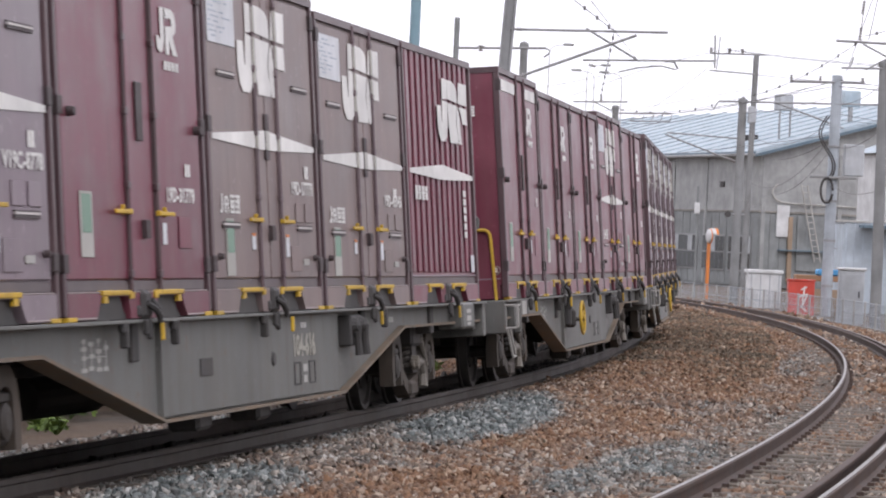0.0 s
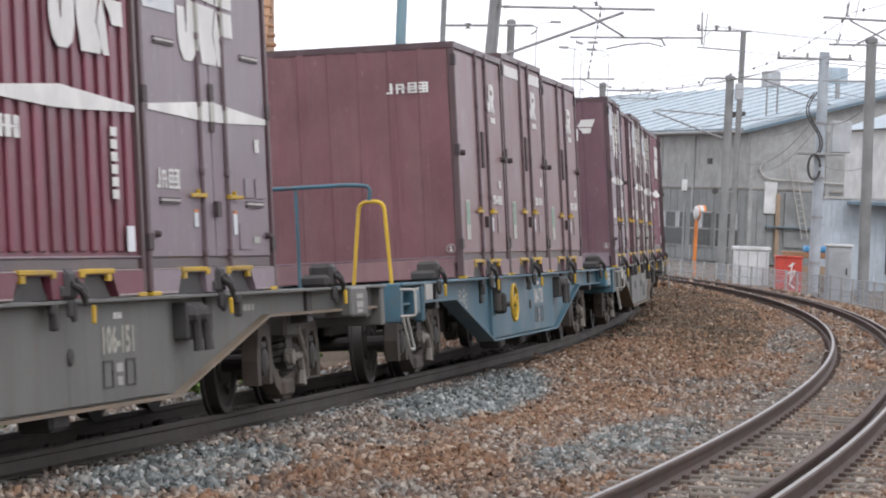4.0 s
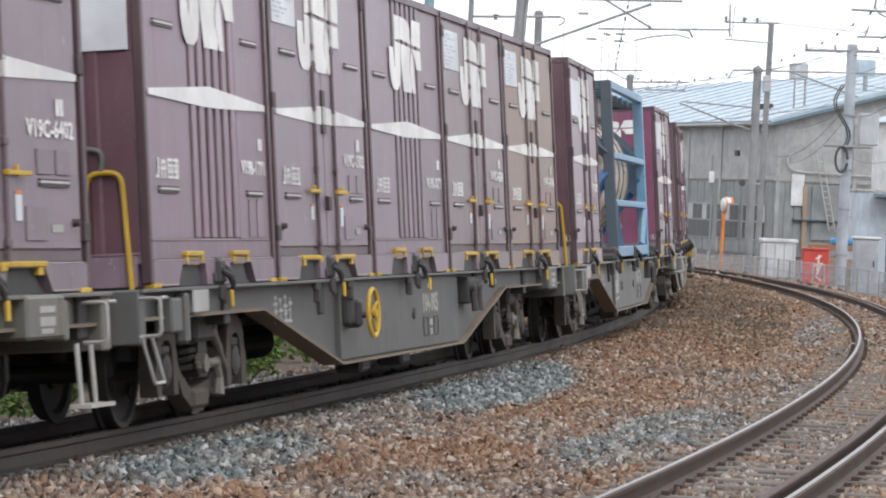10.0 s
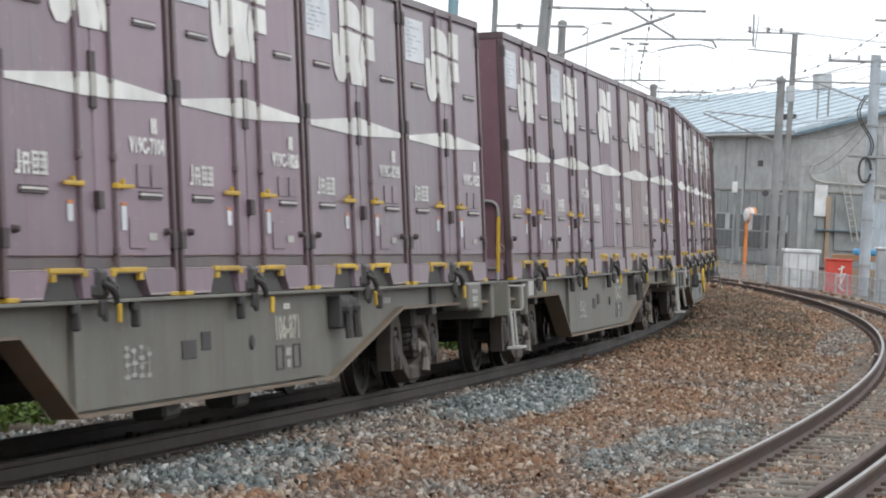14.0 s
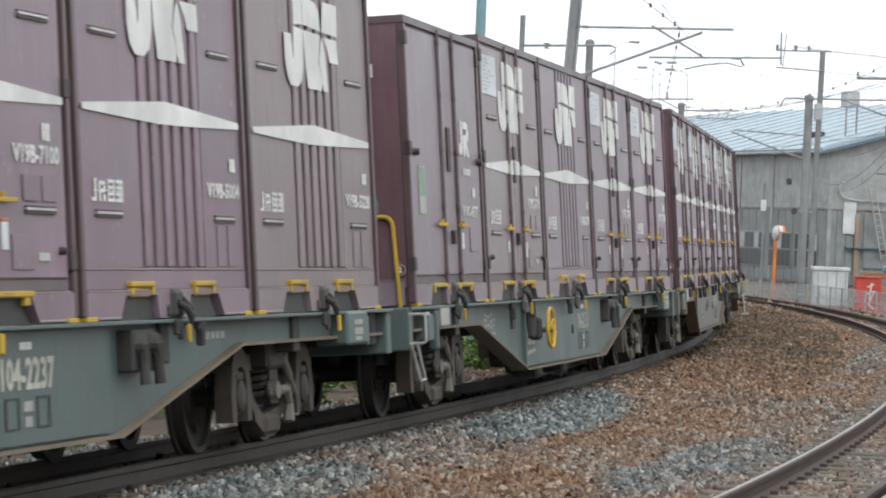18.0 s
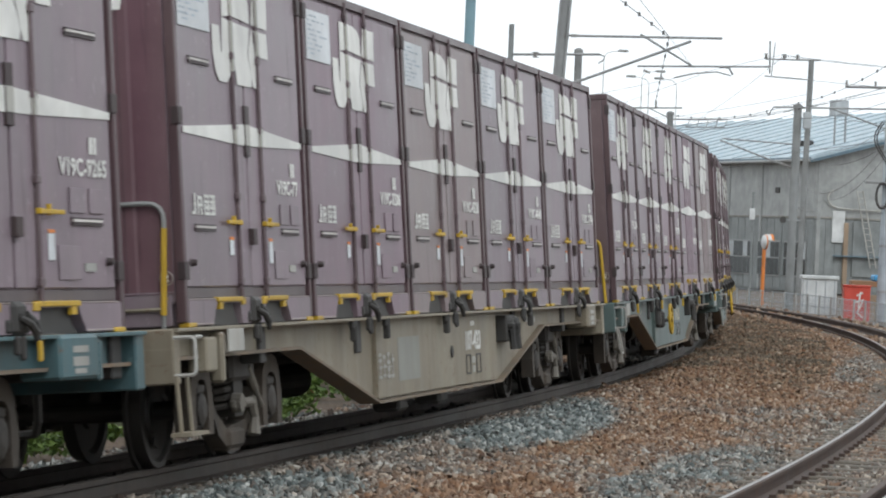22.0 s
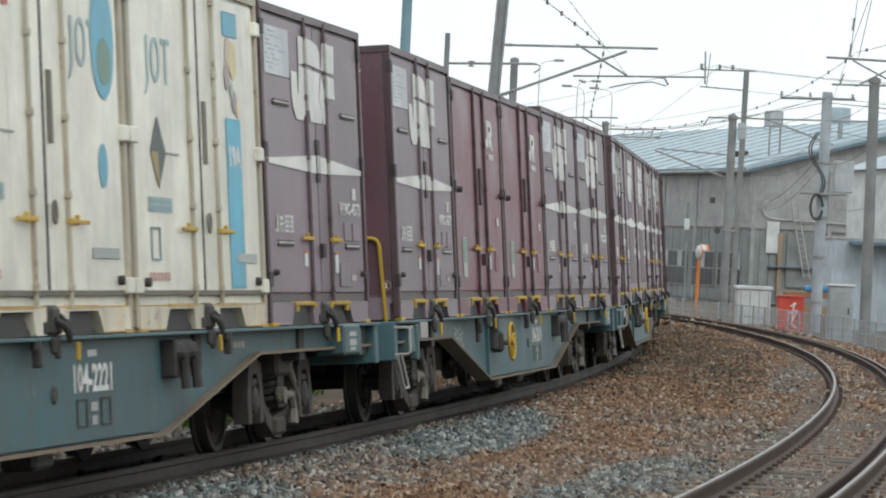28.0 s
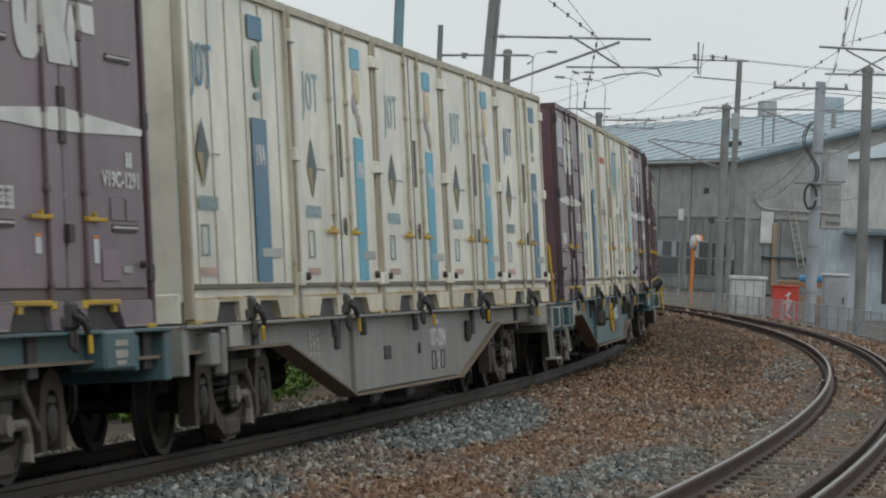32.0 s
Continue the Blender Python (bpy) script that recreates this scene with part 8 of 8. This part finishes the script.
part("box", Geo().cbox(-0.13, 0.08, -0.15, -0.03, 3.0, 3.45, 0.02), PLASTICWHITE, t)


def fence():
    t = thing("pipe_fence", "low grey steel fence with mesh panels along the outer track", "fence")
    n = 0
    s = 88.0
    post = once("fpost", lambda: Geo().tube(((0, 0, -0.1), (0, 0, 0.78)), 0.03, 8).mesh("post", PALE))
    while s < 150:
        a, b = at(s, 8.05 - swing(s), -0.4), at(s + 2.0, 8.05 - swing(s + 2.0), -0.4)
        part("post", post, None, t, m=pose(a.x, a.y, a.z))
        for z in (0.75, 0.4, 0.08):
            bar(t, "rail", a + Vector((0, 0, z)), b + Vector((0, 0, z)), 0.012, BLUEPOLE)
        mesh = Geo()
        for k in range(16):
            p = a.lerp(b, (k + 0.5) / 16)
            mesh.tube((p + Vector((0, 0, 0.08)), p + Vector((0, 0, 0.75))), 0.004, 4)
        for k in range(5):
            z = Vector((0, 0, 0.14 + 0.11 * k))
            mesh.tube((a + z, b + z), 0.0035, 4)
        tagged(part("mesh_panel", mesh, BLUEPOLE, t), kind="stuff")
        s += 2.0
    return t


fence()


# houses behind the train
t = thing("clad_house", "house with teal ribbed metal cladding and a pale blue bargeboard", "house", m=pose(-8.0, 70.0, -0.8, 0, 0, -6))
part("wall", Geo().cbox(-3.2, 2.6, 0, 7, 0, 5.4, 0.02), POSTBLUE, t)
part("gable", Geo().prism(((-3.2, 5.4), (2.6, 5.4), (-0.8, 8.3)), 0.0, 0.2), POSTBLUE, t)
for i in range(22):
    part("cladding_strip", Geo().cbox(-3.2, 2.6, -0.03, 0.0, 3.0 + i * 0.11, 3.05 + i * 0.11, 0.004), POSTBLUE, t)
part("bargeboard", Geo().prism(((2.9, 5.15), (2.9, 5.4), (-0.8, 8.6), (-0.8, 8.3)), -0.25, 0.0), SHEDBLUE, t)
part("bargeboard", Geo().prism(((-3.5, 5.15), (-3.5, 5.4), (-0.8, 8.6), (-0.8, 8.3)), -0.25, 0.0), SHEDBLUE, t)
part("roof", Geo().prism(((3.0, 5.2), (-0.8, 8.5), (-3.6, 5.2), (-3.6, 5.35), (-0.8, 8.68), (3.0, 5.35)), -0.3, 7.2), ROOFGREY, t)

t = thing("tiled_house", "house with a tan brown tiled roof behind the line", "house", m=pose(-6.6, 88.0, -0.8))
part("wall", Geo().cbox(-4.5, 2.4, 0, 7, 0, 5.2, 0.02), HOUSEWALL, t)
for i in range(14):
    z, y = 5.1 + i * 0.26, -0.5 + i * 0.27
    part("roof_course", Geo().cbox(-4.8 + i * 0.02, 2.75 - i * 0.05, y, y + 0.32, z, z + 0.09, 0.02), ROOFTAN, t)
part("roof_back", Geo().prism(((-0.5, 5.2), (3.4, 8.8), (7.4, 5.2)), -4.7, 2.2, "x"), ROOFTAN, t)
pole("utility_pole", "galvanised steel pole beside the houses", -3.98, 66.0, -0.8, 9.0, 0.11, GALV, cap=False)

# added plain houses, out of view past the camera, dim low sky and reflections
for k in range(7):
    q = -42 + k * 21.0
    p = at(q, 21.0, -0.4)
    t = thing("town_house", ("plain grey house", "plain tan house", "plain white house")[k % 3] + " added out of view to dim the low sky", "house", "houses outside the curve", m=pose(p.x, p.y, p.z, 0, 0, facing(q)))
    h = 4.6 + (k * 37 % 5) * 0.3
    part("wall", Geo().cbox(-5.8, 5.8, -4.0, 3.0, 0, h, 0.03), (WALLGREY, HOUSEWALL, PLASTICWHITE)[k % 3], t)
    part("roof", Geo().prism(((-4.5, h), (3.5, h), (-0.5, h + 1.7)), -6.1, 6.1, "x"), ROOFGREY, t)
    for i in range(3):
        part("window", Geo().cbox(-4.2 + i * 3.3, -2.4 + i * 3.3, 2.98, 3.05, 1.6, 3.2, 0.01), GLASS, t)

# a low wall of plain buildings closes the distance
t = thing("distant_houses", "row of grey houses far behind the tracks", "building", kind="structure", m=pose(-30, 235, -1))
for i in range(9):
    part("house_wall", Geo().cbox(-40 + i * 9, -32.5 + i * 9, 0, 8, 0, 4.5 + (i * 37 % 5) * 0.3, 0.05), (WALLGREY, HOUSEWALL, PLASTICWHITE)[i % 3], t)
    part("house_roof", Geo().prism(((-40.4 + i * 9, 4.5), (-32.1 + i * 9, 4.5), (-36.2 + i * 9, 6.4)), -0.4, 8.4), ROOFGREY, t)
sleeper_rows()


# ---- the train runs ----
def motions():
    times = [0.5 * k for k in range(65)]
    for ob, index, offset in RIDERS:
        walk(ob, [(t, wagon_pose(wagon_s(index, t)) @ offset) for t in times])
    # wheels roll while their wagon is in sight, two film frames from row to row
    step = 2 / FPS
    for ob, index, i in ROLLERS:
        base = ob.matrix_basis.copy()
        rows = [(0.0, None)]
        for k in range(1, int(32 / step)):
            t = k * step
            if 8 < wagon_s(index, t) < 80:
                rows.append((t, None))
        rows.append((32.0, None))
        start = run(rows[1][0]) if len(rows) > 2 else 0.0
        end = run(rows[-2][0]) if len(rows) > 2 else 0.0
        keyed = []
        for t, _ in rows:
            d = min(max(run(t), start), end) - start
            keyed.append((t, base @ Matrix.Rotation(d / 0.405 + i, 4, "Y")))
        walk(ob, keyed)


motions()
